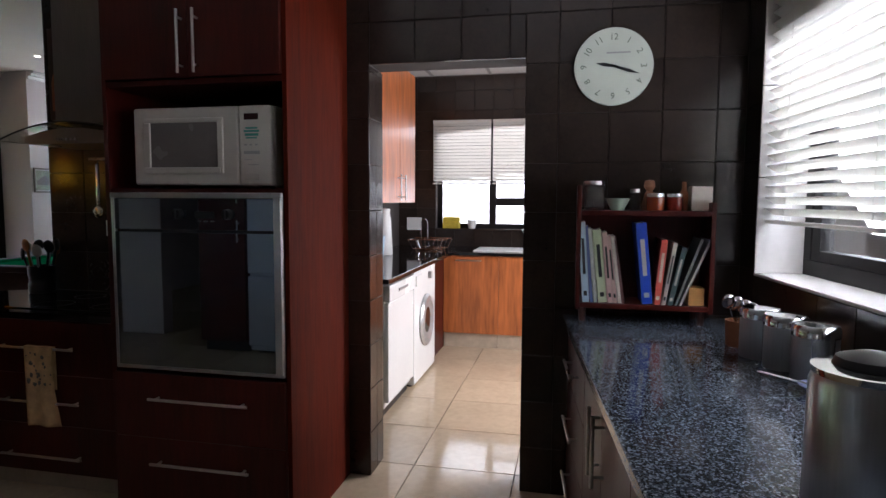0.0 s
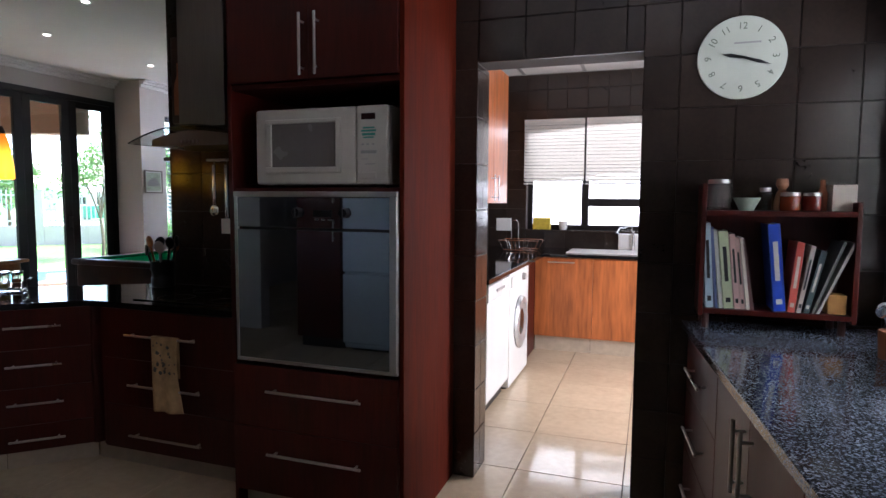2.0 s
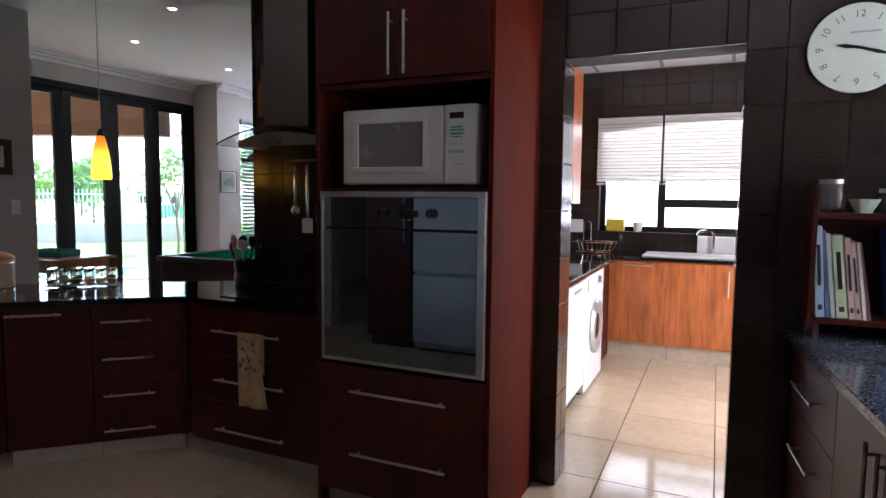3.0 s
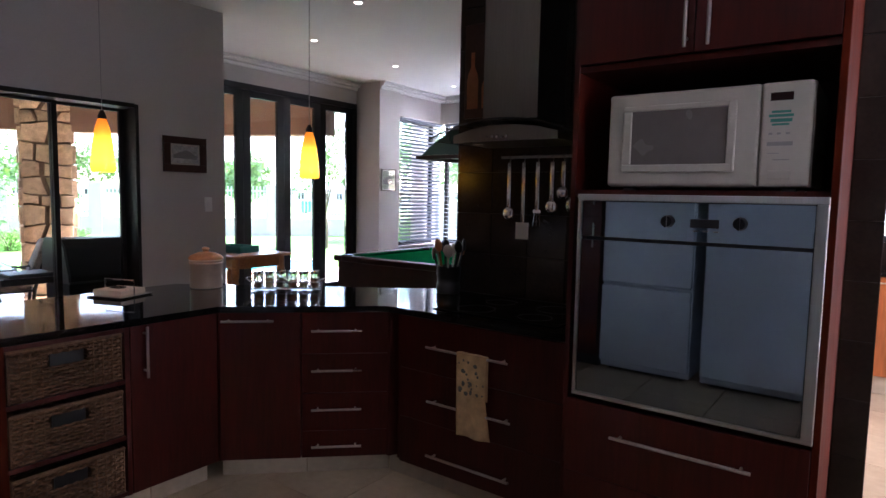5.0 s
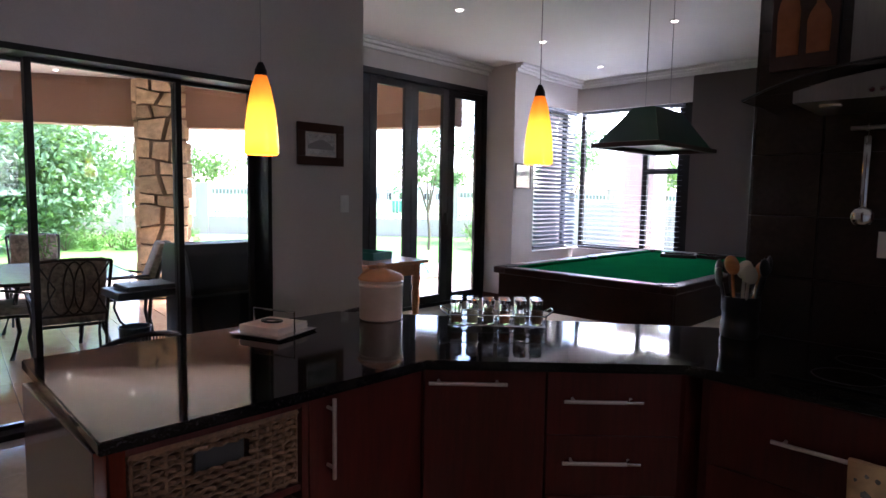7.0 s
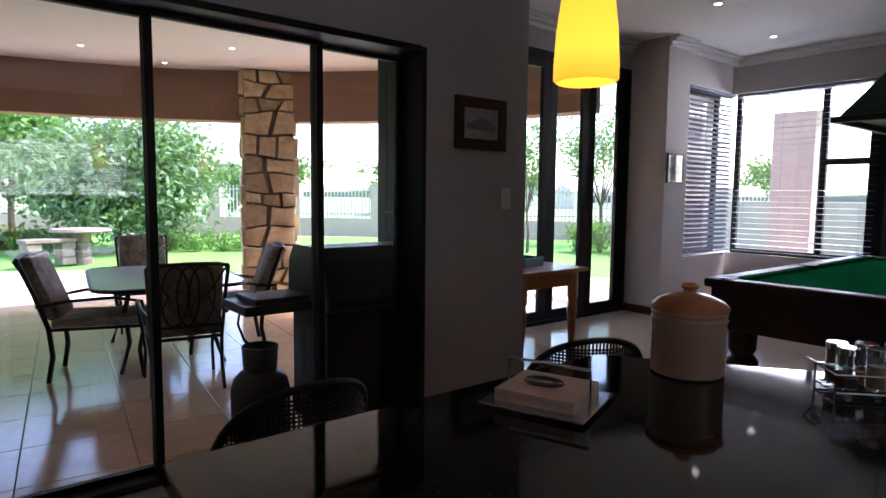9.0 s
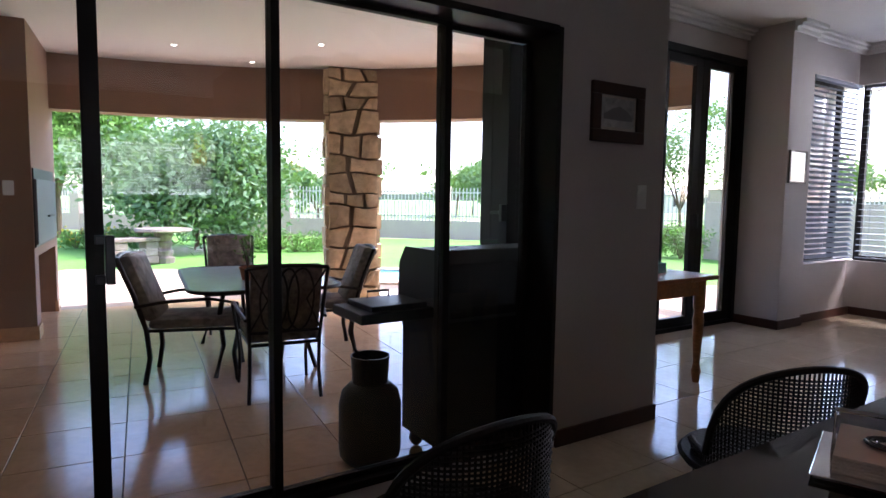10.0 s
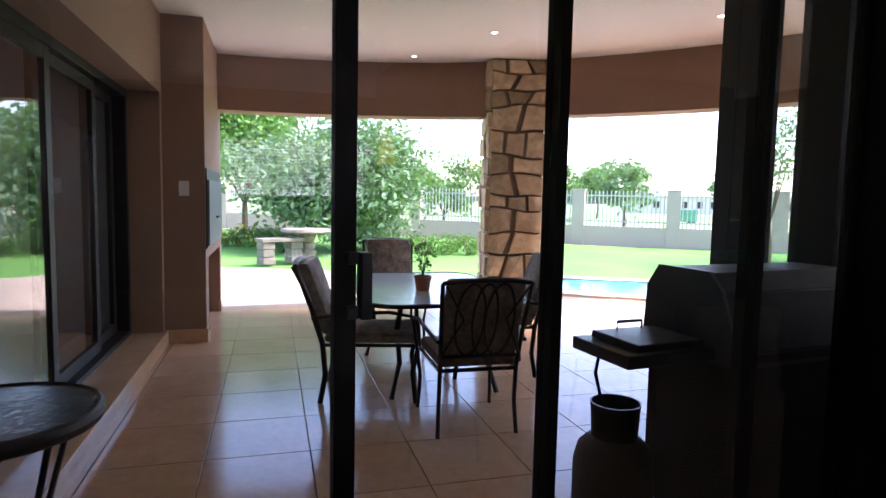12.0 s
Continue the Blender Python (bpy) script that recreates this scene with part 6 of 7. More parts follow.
ART = mat("engraving", (0.45, 0.44, 0.42), 0.7, grain=30, vary=0.5)
ART2 = mat("landscape_print", (0.4, 0.46, 0.36), 0.7, grain=18, vary=0.35)
picture("framed_print", "framed engraving of a building in a brown wooden frame", pose(SX + 0.001, 2.757, 1.71, 0, 0, -90), 0.395, 0.30, mat("brown_frame", (0.06, 0.022, 0.012), 0.35, vary=0.2), PAPER, ART, 0.062)
picture("framed_picture", "small framed landscape print with a pale mount", pose(PX + 0.001, 6.47, 1.615, 0, 0, -90), 0.32, 0.32, mat("grey_frame", (0.16, 0.14, 0.12), 0.4), WHITE_ENAMEL, ART2, 0.018)
sw = thing("light_switch", "white light switch on the grey wall", "switch")
part("plate", boxes((SX, SX + 0.009, 2.937, 3.012, 1.215, 1.345), bevel=0.003), WHITE_ENAMEL, sw)
part("rocker", boxes((SX + 0.009, SX + 0.013, 2.957, 2.992, 1.255, 1.305), bevel=0.002), WHITE_ENAMEL, sw)


def downlight(x, y, z, lit=True):
    ob = thing("downlight", "small lit round downlight in the white ceiling", "downlight", place=pose(x, y, z), group="ceiling downlights")
    part("ring", lathe(bmesh.new(), [(0.03, -0.001), (0.045, -0.001), (0.047, -0.005), (0.04, -0.008), (0.03, -0.004)], n=20), WHITE_ENAMEL, ob, smooth=True)
    part("bulb", lathe(bmesh.new(), [(0, -0.003), (0.03, -0.003), (0.028, -0.007), (0, -0.008)], n=16), DOWNLIGHT, ob)


for x, y in ((-5.87, 4.24), (-5.96, 5.64), (-6.12, 7.12), (-4.6, 5.8), (-4.6, 3.6)):
    downlight(x, y, LC)
for x, y in ((-9.98, 2.77), (-11.28, 2.39), (-10.95, 1.45), (-8.63, 4.3), (-8.69, 5.7), (-7.0, 0.3)):
    downlight(x, y, PC)
# kitchen ones are unseen, added on the pattern of the other ceilings
for x, y in ((-2.3, 0.9), (-1.2, 0.6), (-2.9, -0.5), (-0.6, -0.6), (-3.5, 0.5)):
    downlight(x, y, KC)

# fridges behind the walk, mirrored in the oven glass
FRM = mat("fridge_paint", (0.62, 0.70, 0.80), 0.35, 0.0, vary=0.05)
for x, split in ((-2.75, 0.72), (-1.97, 0.0)):
    fr = thing("fridge", "tall silver-blue fridge facing the oven", "fridge", place=pose(x, -0.85, 0), group="fridges behind the walk")
    part("body", boxes((0, 0.7, -0.65, 0, 0.03, 1.75), bevel=0.006), FRM, fr)
    for z0, z1 in (((0.08, split - 0.01), (split + 0.01, 1.5), (1.52, 1.74)) if split else ((0.08, 1.5), (1.52, 1.74))):
        part("door", boxes((0.004, 0.696, 0.001, 0.05, z0, z1), bevel=0.012), FRM, fr)
    part("foot", boxes((0.05, 0.65, -0.6, -0.05, 0, 0.03)), BLACK_PLASTIC, fr)
    part("badge", boxes((0.08, 0.22, 0.05, 0.054, 1.6, 1.67)), BLACK_PLASTIC, fr)
    part("badge", boxes((0.3, 0.5, 0.05, 0.054, 1.61, 1.66)), GREY_PLASTIC, fr)

# invented cabinet, only there to darken this part of the oven's reflection
tc = thing("tall_cabinet", "tall dark stand-in for the black area mirrored in the oven glass", "cabinet", place=pose(-3.24, -0.85, 0))
part("body", boxes((0, 0.46, -0.6, 0, 0.1, 2.4)), CHERRY, tc)
part("plinth", boxes((0.01, 0.45, -0.55, -0.05, 0, 0.1)), BLACK_PLASTIC, tc)
for z0, z1 in ((0.11, 1.25), (1.254, 2.39)):
    f = part("door", boxes((0.003, 0.457, 0.001, 0.02, z0, z1), bevel=0.002), CHERRY, tc)
    bar_handle("handle", (0.4, 0.02, 1.0 if z0 < 1 else 1.35), (0.4, 0.02, 1.2 if z0 < 1 else 1.55), (0, 1, 0), f)

# ---- terrace ----
column = thing("stone_column", "rough honey-coloured stone column holding the terrace beam", "column")
CX, CY, CW = -11.16, 3.65, 0.34
TURN = pose(CX, CY, 0, 0, 0, -18.7)
core = part("core", boxes((-CW + 0.03, CW - 0.03, -CW + 0.03, CW - 0.03, PZ, PC)), STONE_JOINT, column)
core.matrix_basis = TURN
rs = random.Random(5)


def rubble(face, z0, z1):
    """Random rubble on one face: uneven courses, each cut into two or three stones of odd outline."""
    m = TURN @ pose(0, 0, 0, 0, 0, face)
    cuts = [z0]
    while cuts[-1] < z1 - 0.34:
        cuts.append(cuts[-1] + rs.uniform(0.13, 0.3))
    cuts.append(z1)
    tilt = [0.0] + [rs.uniform(-0.09, 0.09) for _ in cuts[2:]] + [0.0]
    line = lambda j, x: cuts[j] + tilt[j] * x + (0.018 * math.sin(9 * x + 2 * j) if 0 < j < len(cuts) - 1 else 0)
    for j in range(len(cuts) - 1):
        k = rs.choice((2, 3, 3, 4)) if cuts[j + 1] - cuts[j] < 0.24 else rs.choice((2, 3))
        xs = [-CW] + sorted(-CW + 2 * CW * (i + rs.uniform(-0.25, 0.25)) / k for i in range(1, k)) + [CW]
        lean = [0.0] + [rs.uniform(-0.05, 0.05) for _ in range(k - 1)] + [0.0]
        for i in range(k):
            a, b, c, d = xs[i] - lean[i], xs[i + 1] - lean[i + 1], xs[i + 1] + lean[i + 1], xs[i] + lean[i]
            ring = []
            for n in range(4):
                ring.append((a + (b - a) * (0.06 + n * 0.29), 0))
            for n in range(4):
                ring.append((c + (d - c) * (0.06 + n * 0.29), 1))
            pts = [(x, line(j + e, x)) for x, e in ring]
            cx, cz = sum(p[0] for p in pts) / 8, sum(p[1] for p in pts) / 8
            pts = [(cx + (x - cx) * rs.uniform(0.93, 0.985), cz + (z - cz) * rs.uniform(0.88, 0.95)) for x, z in pts]
            d0 = rs.uniform(0.0, 0.04)
            bm = bmesh.new()
            lo = [bm.verts.new((x, -CW + 0.035, z)) for x, z in pts]
            hi = [bm.verts.new((cx + (x - cx) * 0.95, -CW + 0.006 - d0 + rs.uniform(-0.008, 0.008), cz + (z - cz) * 0.93)) for x, z in pts]
            for n in range(8):
                bm.faces.new((lo[n], lo[(n + 1) % 8], hi[(n + 1) % 8], hi[n]))
            mid = bm.verts.new((cx, -CW - d0 - 0.004, cz))
            for n in range(8):
                bm.faces.new((hi[n], hi[(n + 1) % 8], mid))
            ob = part("stone", bm, STONE, column)
            ob.matrix_basis = m


for face in (0, 90, 180, 270):
    rubble(face, PZ + 0.01, PC - 0.01)

TZ = PZ + 0.001
SET = Matrix.Translation((-7.97, 1.65, 0)) @ Matrix.Rotation(radians(-6.5), 4, "Z") @ Matrix.Translation((7.98, -1.42, 0))   # the dining set stands square to the house
gt = thing("patio_table", "long patio table with a pale glass top and dark frame", "table", place=SET @ pose(-9.13, 1.42, TZ))
bm = bmesh.new()
pts = []
for sx, sy, a0 in ((1, 1, 0), (-1, 1, 90), (-1, -1, 180), (1, -1, 270)):
    for k in range(7):
        a = radians(a0 + 15 * k)
        pts.append((sx * 0.63 + 0.22 * math.cos(a), sy * 0.36 + 0.22 * math.sin(a)))
prism(bm, pts, 0.712, 0.722)
part("tabletop", bm, TABLE_GLASS, gt, "pale textured glass top")
bm = bmesh.new()
path_tube(bm, [(x * 1.012, y * 1.02, 0.712) for x, y in pts], 0.016, 8, True)
part("rim", bm, IRON, gt, smooth=True)
for sx in (-1, 1):
    for sy in (-1, 1):
        bm = bmesh.new()
        path_tube(bm, [(sx * 0.55, sy * 0.32, 0.70), (sx * 0.58, sy * 0.36, 0.5), (sx * 0.55, sy * 0.33, 0.25), (sx * 0.62, sy * 0.4, 0.0)], 0.02, 8)
        part("leg", bm, IRON, gt, smooth=True)
part("apron", boxes((-0.58, 0.58, -0.36, -0.335, 0.65, 0.705), (-0.58, 0.58, 0.335, 0.36, 0.65, 0.705)), IRON, gt)
pp = thing("potted_plant", "small potted plant with dark leaves on the patio table", "plant", place=SET @ pose(-8.9, 1.33, TZ + 0.723))
part("pot", can_body([(0, 0), (0.05, 0), (0.065, 0.09), (0.072, 0.1), (0.065, 0.115), (0.055, 0.1), (0, 0.09)]), TERRACOTTA, pp, smooth=True)


def leaves(n, place_fn, size, seed, aspect=0.45):
    """Many small folded leaves; place_fn(r) gives each one's centre."""
    r = random.Random(seed)
    vs, fs = [], []
    for i in range(n):
        c = Vector(place_fn(r))
        d = Vector((r.gauss(0, 1), r.gauss(0, 1), r.gauss(0, 0.8))).normalized()
        u = d.cross(Vector((r.gauss(0, 1), r.gauss(0, 1), r.gauss(0, 1)))).normalized()
        w = d.cross(u)
        s = size * r.uniform(0.6, 1.35)
        k = len(vs)
        vs += [c - d * s, c + u * s * aspect + w * s * 0.12, c + d * s, c - u * s * aspect + w * s * 0.12]
        fs.append((k, k + 1, k + 2, k + 3))
    me = bpy.data.meshes.new("leaves")
    me.from_pydata([tuple(v) for v in vs], [], fs)
    return me


def leaf_part(name, me, material, parent):
    me.materials.append(material)
    ob = new(name, me)
    ob.parent = parent
    return ob


bm = bmesh.new()
for k in range(6):
    a = k * 1.05
    path_tube(bm, [(0, 0, 0.09), (0.02 * math.cos(a), 0.02 * math.sin(a), 0.2), (0.06 * math.cos(a), 0.06 * math.sin(a), 0.3 + 0.03 * (k % 3))], 0.003, 5)
part("stem", bm, BARK, pp)
leaf_part("foliage", leaves(70, lambda r: (r.gauss(0, 0.045), r.gauss(0, 0.045), r.uniform(0.16, 0.38)), 0.026, 3), LEAF, pp)


def patio_chair():
    ob = thing("patio_chair", "bronze metal patio chair with patterned grey-brown cushions", "chair", group="chairs round the patio table")
    for s in (-1, 1):
        bm = bmesh.new()
        path_tube(bm, [(s * 0.26, 0.24, 0.0), (s * 0.25, 0.22, 0.22), (s * 0.27, 0.25, 0.42), (s * 0.3, 0.24, 0.62), (s * 0.3, 0.1, 0.655), (s * 0.3, -0.12, 0.64), (s * 0.27, -0.28, 0.60)], 0.013, 8)
        part("arm", bm, IRON, ob, smooth=True)
        bm = bmesh.new()
        path_tube(bm, [(s * 0.25, -0.24, 0.0), (s * 0.24, -0.215, 0.2), (s * 0.24, -0.23, 0.42), (s * 0.255, -0.29, 0.7), (s * 0.27, -0.36, 0.96)], 0.014, 8)
        part("leg", bm, IRON, ob, smooth=True)
    bm = bmesh.new()
    path_tube(bm, [(-0.27, -0.36, 0.96), (-0.14, -0.375, 0.975), (0, -0.38, 0.98), (0.14, -0.375, 0.975), (0.27, -0.36, 0.96)], 0.014, 8)
    path_tube(bm, [(-0.25, -0.25, 0.5), (0.25, -0.25, 0.5)], 0.011, 8)
    part("back_frame", bm, IRON, ob, smooth=True)
    bm = bmesh.new()
    back = lambda x, z: (x, -0.245 - (z - 0.5) * 0.27 - 0.012, z)
    for cx, rx in ((-0.09, 0.09), (0.0, 0.075), (0.09, 0.09)):
        path_tube(bm, [back(cx + rx * math.cos(a), 0.735 + 0.225 * math.sin(a)) for a in (math.tau * i / 24 for i in range(24))], 0.008, 6, True)
    for s in (-1, 1):
        path_tube(bm, [back(s * 0.24, 0.52), back(s * 0.13, 0.735), back(s * 0.25, 0.95)], 0.008, 6)
    part("back_scroll", bm, IRON, ob, "interlaced oval scrollwork", True)
    bm = bmesh.new()
    path_tube(bm, [(-0.25, 0.23, 0.41), (0.25, 0.23, 0.41), (0.24, -0.23, 0.41), (-0.24, -0.23, 0.41)], 0.013, 8, True)
    part("seat_frame", bm, IRON, ob, smooth=True)
    bm = boxes((-0.25, 0.25, -0.22, 0.25, 0.42, 0.5), bevel=0.03)
    part("seat_cushion", bm, FABRIC, ob, "patterned seat cushion", True)
    bm = bmesh.new()
    box(bm, -0.24, 0.24, -0.035, 0.035, -0.02, 0.5, 0.03)
    bmesh.ops.transform(bm, matrix=pose(0, -0.205, 0.5, 15, 0, 0), verts=bm.verts)
    part("back_cushion", bm, FABRIC, ob, "patterned back cushion", True)
    return ob


ch = patio_chair()
DEEP = Matrix.Diagonal((1, 1.18, 1, 1))
ch.matrix_basis = SET @ pose(-8.04, 1.42, TZ, 0, 0, 88) @ DEEP
for x, y, r in ((-8.72, 0.9, -12), (-9.1, 1.97, 172), (-10.42, 1.4, -92)):
    copy_thing(ch, SET @ pose(x, y, TZ, 0, 0, r) @ DEEP)

gr = thing("gas_grill", "dark hooded gas barbecue with a side shelf on the terrace", "barbecue", place=pose(-6.45, 2.355, TZ) @ Matrix.Diagonal((0.85, 0.8, 1.03, 1)))
part("cabinet", boxes((-0.27, 0.27, -0.5, 0.5, 0.1, 0.78), bevel=0.006), GRILL, gr)
bm = bmesh.new()
hp = [(0.3, 0.8), (0.3, 0.84), (0.2, 1.06), (0.12, 1.13), (-0.2, 1.13), (-0.28, 1.04), (-0.3, 0.8)]
f0 = [bm.verts.new((x, -0.5, z)) for x, z in hp]
f1 = [bm.verts.new((x, 0.52, z)) for x, z in hp]
bm.faces.new(f0)
bm.faces.new(f1[::-1])
for i in range(len(hp)):
    bm.faces.new((f0[i], f0[(i + 1) % len(hp)], f1[(i + 1) % len(hp)], f1[i]))
bmesh.ops.bevel(bm, geom=list(bm.edges), offset=0.006, segments=2, affect="EDGES")
hdm = part("hood", bm, GRILL, gr)
bm = bmesh.new()
hp2 = [(0.31, 0.8), (0.31, 0.845), (0.21, 1.065), (0.125, 1.137), (-0.205, 1.137), (-0.285, 1.045), (-0.305, 0.8)]
for y in (-0.512,):
    a0 = [bm.verts.new((x, y - 0.01, z)) for x, z in hp2]
    a1 = [bm.verts.new((x, y + 0.011, z)) for x, z in hp2]
    bm.faces.new(a0)
    bm.faces.new(a1[::-1])
    for i in range(len(hp2)):
        bm.faces.new((a0[i], a0[(i + 1) % len(hp2)], a1[(i + 1) % len(hp2)], a1[i]))
part("end_cap", bm, GRILL_STEEL, hdm, "grey cast end of the hood")
bm = bmesh.new()
path_tube(bm, [(-0.3, -0.35, 0.9), (-0.36, -0.35, 0.92), (-0.36, 0.35, 0.92), (-0.3, 0.35, 0.9)], 0.012, 8)
part("handle", bm, STEEL, hdm, smooth=True)
part("firebox", boxes((-0.29, 0.29, -0.5, 0.5, 0.78, 0.799)), GRILL_STEEL, gr)
sh = part("side_shelf", boxes((-0.22, 0.2, -1.06, -0.535, 0.80, 0.85), bevel=0.006), GRILL_STEEL, gr, "grey steel side shelf")
part("burner_lid", boxes((-0.17, 0.17, -0.98, -0.58, 0.851, 0.88), bevel=0.006), GRILL_STEEL, sh)
bm = bmesh.new()
path_tube(bm, [(-0.12, -0.7, 0.881), (-0.12, -0.7, 0.915), (-0.12, -0.86, 0.915), (-0.12, -0.86, 0.881)], 0.007, 6)
part("lid_handle", bm, BLACK_PLASTIC, sh, smooth=True)
part("control_panel", boxes((-0.31, -0.275, -0.48, 0.48, 0.68, 0.78), bevel=0.004), GRILL_STEEL, gr)
for y in (-0.3, -0.1, 0.1, 0.3):
    bm = bmesh.new()
    tube(bm, (-0.31, y, 0.73), (-0.345, y, 0.73), 0.025, 0.02, 14)
    part("knob", bm, BLACK_PLASTIC, gr, smooth=True)
for x in (-0.2, 0.2):
    for y in (-0.42, 0.42):
        bm = bmesh.new()
        tube(bm, (x - 0.015, y, 0.05), (x + 0.015, y, 0.05), 0.05, n=16)
        part("castor", bm, BLACK_PLASTIC, gr)
bm = bmesh.new()
path_tube(bm, [(-0.1, -0.98, 0.8), (-0.1, -1.0, 0.72), (-0.12, -0.95, 0.62), (-0.15, -0.87, 0.56), (-0.15, -0.82, 0.54)], 0.009, 6)
part("gas_hose", bm, BLACK_PLASTIC, gr, "black gas hose", True)

gb = thing("gas_bottle", "grey-brown gas bottle with collar beside the barbecue", "gas bottle", place=pose(-6.58, 1.7, TZ) @ Matrix.Diagonal((1.1, 1.1, 0.98, 1)))
part("tank", lathe(bmesh.new(), [(0.1, 0), (0.13, 0.012), (0.15, 0.04), (0.155, 0.08), (0.155, 0.33), (0.14, 0.4), (0.1, 0.445), (0.05, 0.46), (0, 0.462)], n=32), GASBOTTLE, gb, smooth=True)
part("foot_ring", lathe(bmesh.new(), [(0.105, 0.0), (0.12, 0.0), (0.12, 0.03), (0.105, 0.03)], n=24), GASBOTTLE, gb, smooth=True)
bm = lathe(bmesh.new(), [(0.085, 0.445), (0.088, 0.445), (0.095, 0.58), (0.098, 0.6), (0.092, 0.6), (0.085, 0.5)], n=28)
part("collar", bm, BLACK_PLASTIC, gb, smooth=True)
bm = bmesh.new()
tube(bm, (0, 0, 0.46), (0, 0, 0.53), 0.016, n=12)
tube(bm, (0, 0, 0.53), (0, 0, 0.55), 0.03, n=14)
part("valve", bm, STEEL, gb, smooth=True)

rt = thing("round_table", "small round patio table with a rippled glass top", "table", place=pose(-6.87, -0.59, TZ) @ Matrix.Diagonal((0.83, 0.83, 1.63, 1)))
part("tabletop", lathe(bmesh.new(), [(0, 0.425), (0.375, 0.425), (0.375, 0.433), (0, 0.433)], n=40), mat("rippled_glass", (0.10, 0.13, 0.15), 0.08, grain=25, vary=0.4, bump=0.004, spec=1.0), rt, "dark rippled glass top")
bm = bmesh.new()
path_tube(bm, [(0.385 * math.cos(a), 0.385 * math.sin(a), 0.42) for a in (math.tau * i / 40 for i in range(40))], 0.018, 8, True)
part("rim", bm, IRON, rt, smooth=True)
for k in range(4):
    a = math.tau * (k + 0.5) / 4
    bm = bmesh.new()
    r0 = 0.1
    tube(bm, (0.36 * math.cos(a), 0.36 * math.sin(a), 0.42), (r0 * math.cos(a), r0 * math.sin(a), 0.0), 0.012, n=8)
    part("leg", bm, IRON, rt)

bq = thing("braai_door", "grey steel door of the built-in barbecue", "barbecue", place=HOUSE)
part("frame", boxes((-12.0, -10.54, -0.449, -0.435, 0.72, 1.5), bevel=0.003), GRILL_STEEL, bq)
part("panel", boxes((-11.95, -10.52, -0.434, -0.41, 0.75, 1.39), bevel=0.006), mat("braai_paint", (0.16, 0.17, 0.19), 0.4, 0.3, vary=0.1), bq, "blue-grey steel panel")
part("handle", boxes((-11.6, -11.2, -0.41, -0.385, 1.0, 1.02), bevel=0.003), BLACK_PLASTIC, bq)
thing("light_switch", "white switch on the brown terrace pier", "switch", boxes((-10.499, -10.489, -0.68, -0.59, 1.23, 1.37), bevel=0.003), WHITE_ENAMEL, HOUSE)

# ---- garden ----
def far(px, depth, z=0.0):
    """A garden place by its bearing (as a slope to the right of the terrace axis) and its depth along that axis."""
    lat = px * depth
    return Vector((-4.54 - 1.019 * depth + 0.377 * lat, 0.056 + 0.415 * depth + 0.926 * lat, z))


GZ = -0.3
bm = bmesh.new()
prism(bm, [(-900, -900), (900, -900), (900, 900), (-900, 900)], GZ - 0.5, GZ - 0.06)
structure("ground", bm, VELD, "dry green open field beyond the garden", "ground")
lawn_pts = [(-36.63, -5.59), (-12.6, -9), (-12.6, -1.4), (-17.17, 0.42), (-16.38, 2.18), (-14.28, 4.45), (-12.94, 6.58), (-9.73, 10.08), (-6, 11.5), (3, 11.5), (3, 30), (-7.76, 30.69)]
structure("lawn", prism(bmesh.new(), lawn_pts, GZ - 0.06, GZ + 0.02), GRASS, "bright green mown lawn", "lawn")
structure("paving", prism(bmesh.new(), [(-12.65, -1.4), (-17.17, 0.42), (-16.38, 2.18), (-14.28, 4.45), (-12.94, 6.58), (-9.73, 10.08), (-6, 11.5), (-5.3, 8.11), (-7.45, 8.11), (-7.45, 5.9), (-9.6, 5.3), (-11.6, 3.6), (-12.4, 0.2)], GZ - 0.055, PZ - 0.02), PAVING, "tan paving round the terrace and pool", "paving")
# pool
A, B, C, D_ = far(0.14, 8.6), far(0.75, 7.4), far(0.66, 9.4), far(0.10, 10.3)
pool = thing("swimming_pool", "small turquoise swimming pool with a stone coping", "swimming pool")
bm = bmesh.new()
prism(bm, [(p.x, p.y) for p in (A, B, C, D_)], PZ - 0.05, PZ + 0.002)
part("water", bm, POOLWATER, pool, "clear turquoise water")
for p, q in ((A, B), (B, C), (C, D_), (D_, A)):
    d = (q - p).normalized()
    nrm = Vector((d.y, -d.x, 0))
    k = max(2, int((q - p).length / 0.5))
    for i in range(k):
        u, v = p + (q - p) * (i / k) + d * 0.005, p + (q - p) * ((i + 1) / k) - d * 0.005
        part("coping", prism(bmesh.new(), [(w.x, w.y) for w in (u - nrm * 0.16, v - nrm * 0.16, v + nrm * 0.16, u + nrm * 0.16)], PZ - 0.05, PZ + 0.03 + 0.004 * (i % 2)), PAVING, pool)


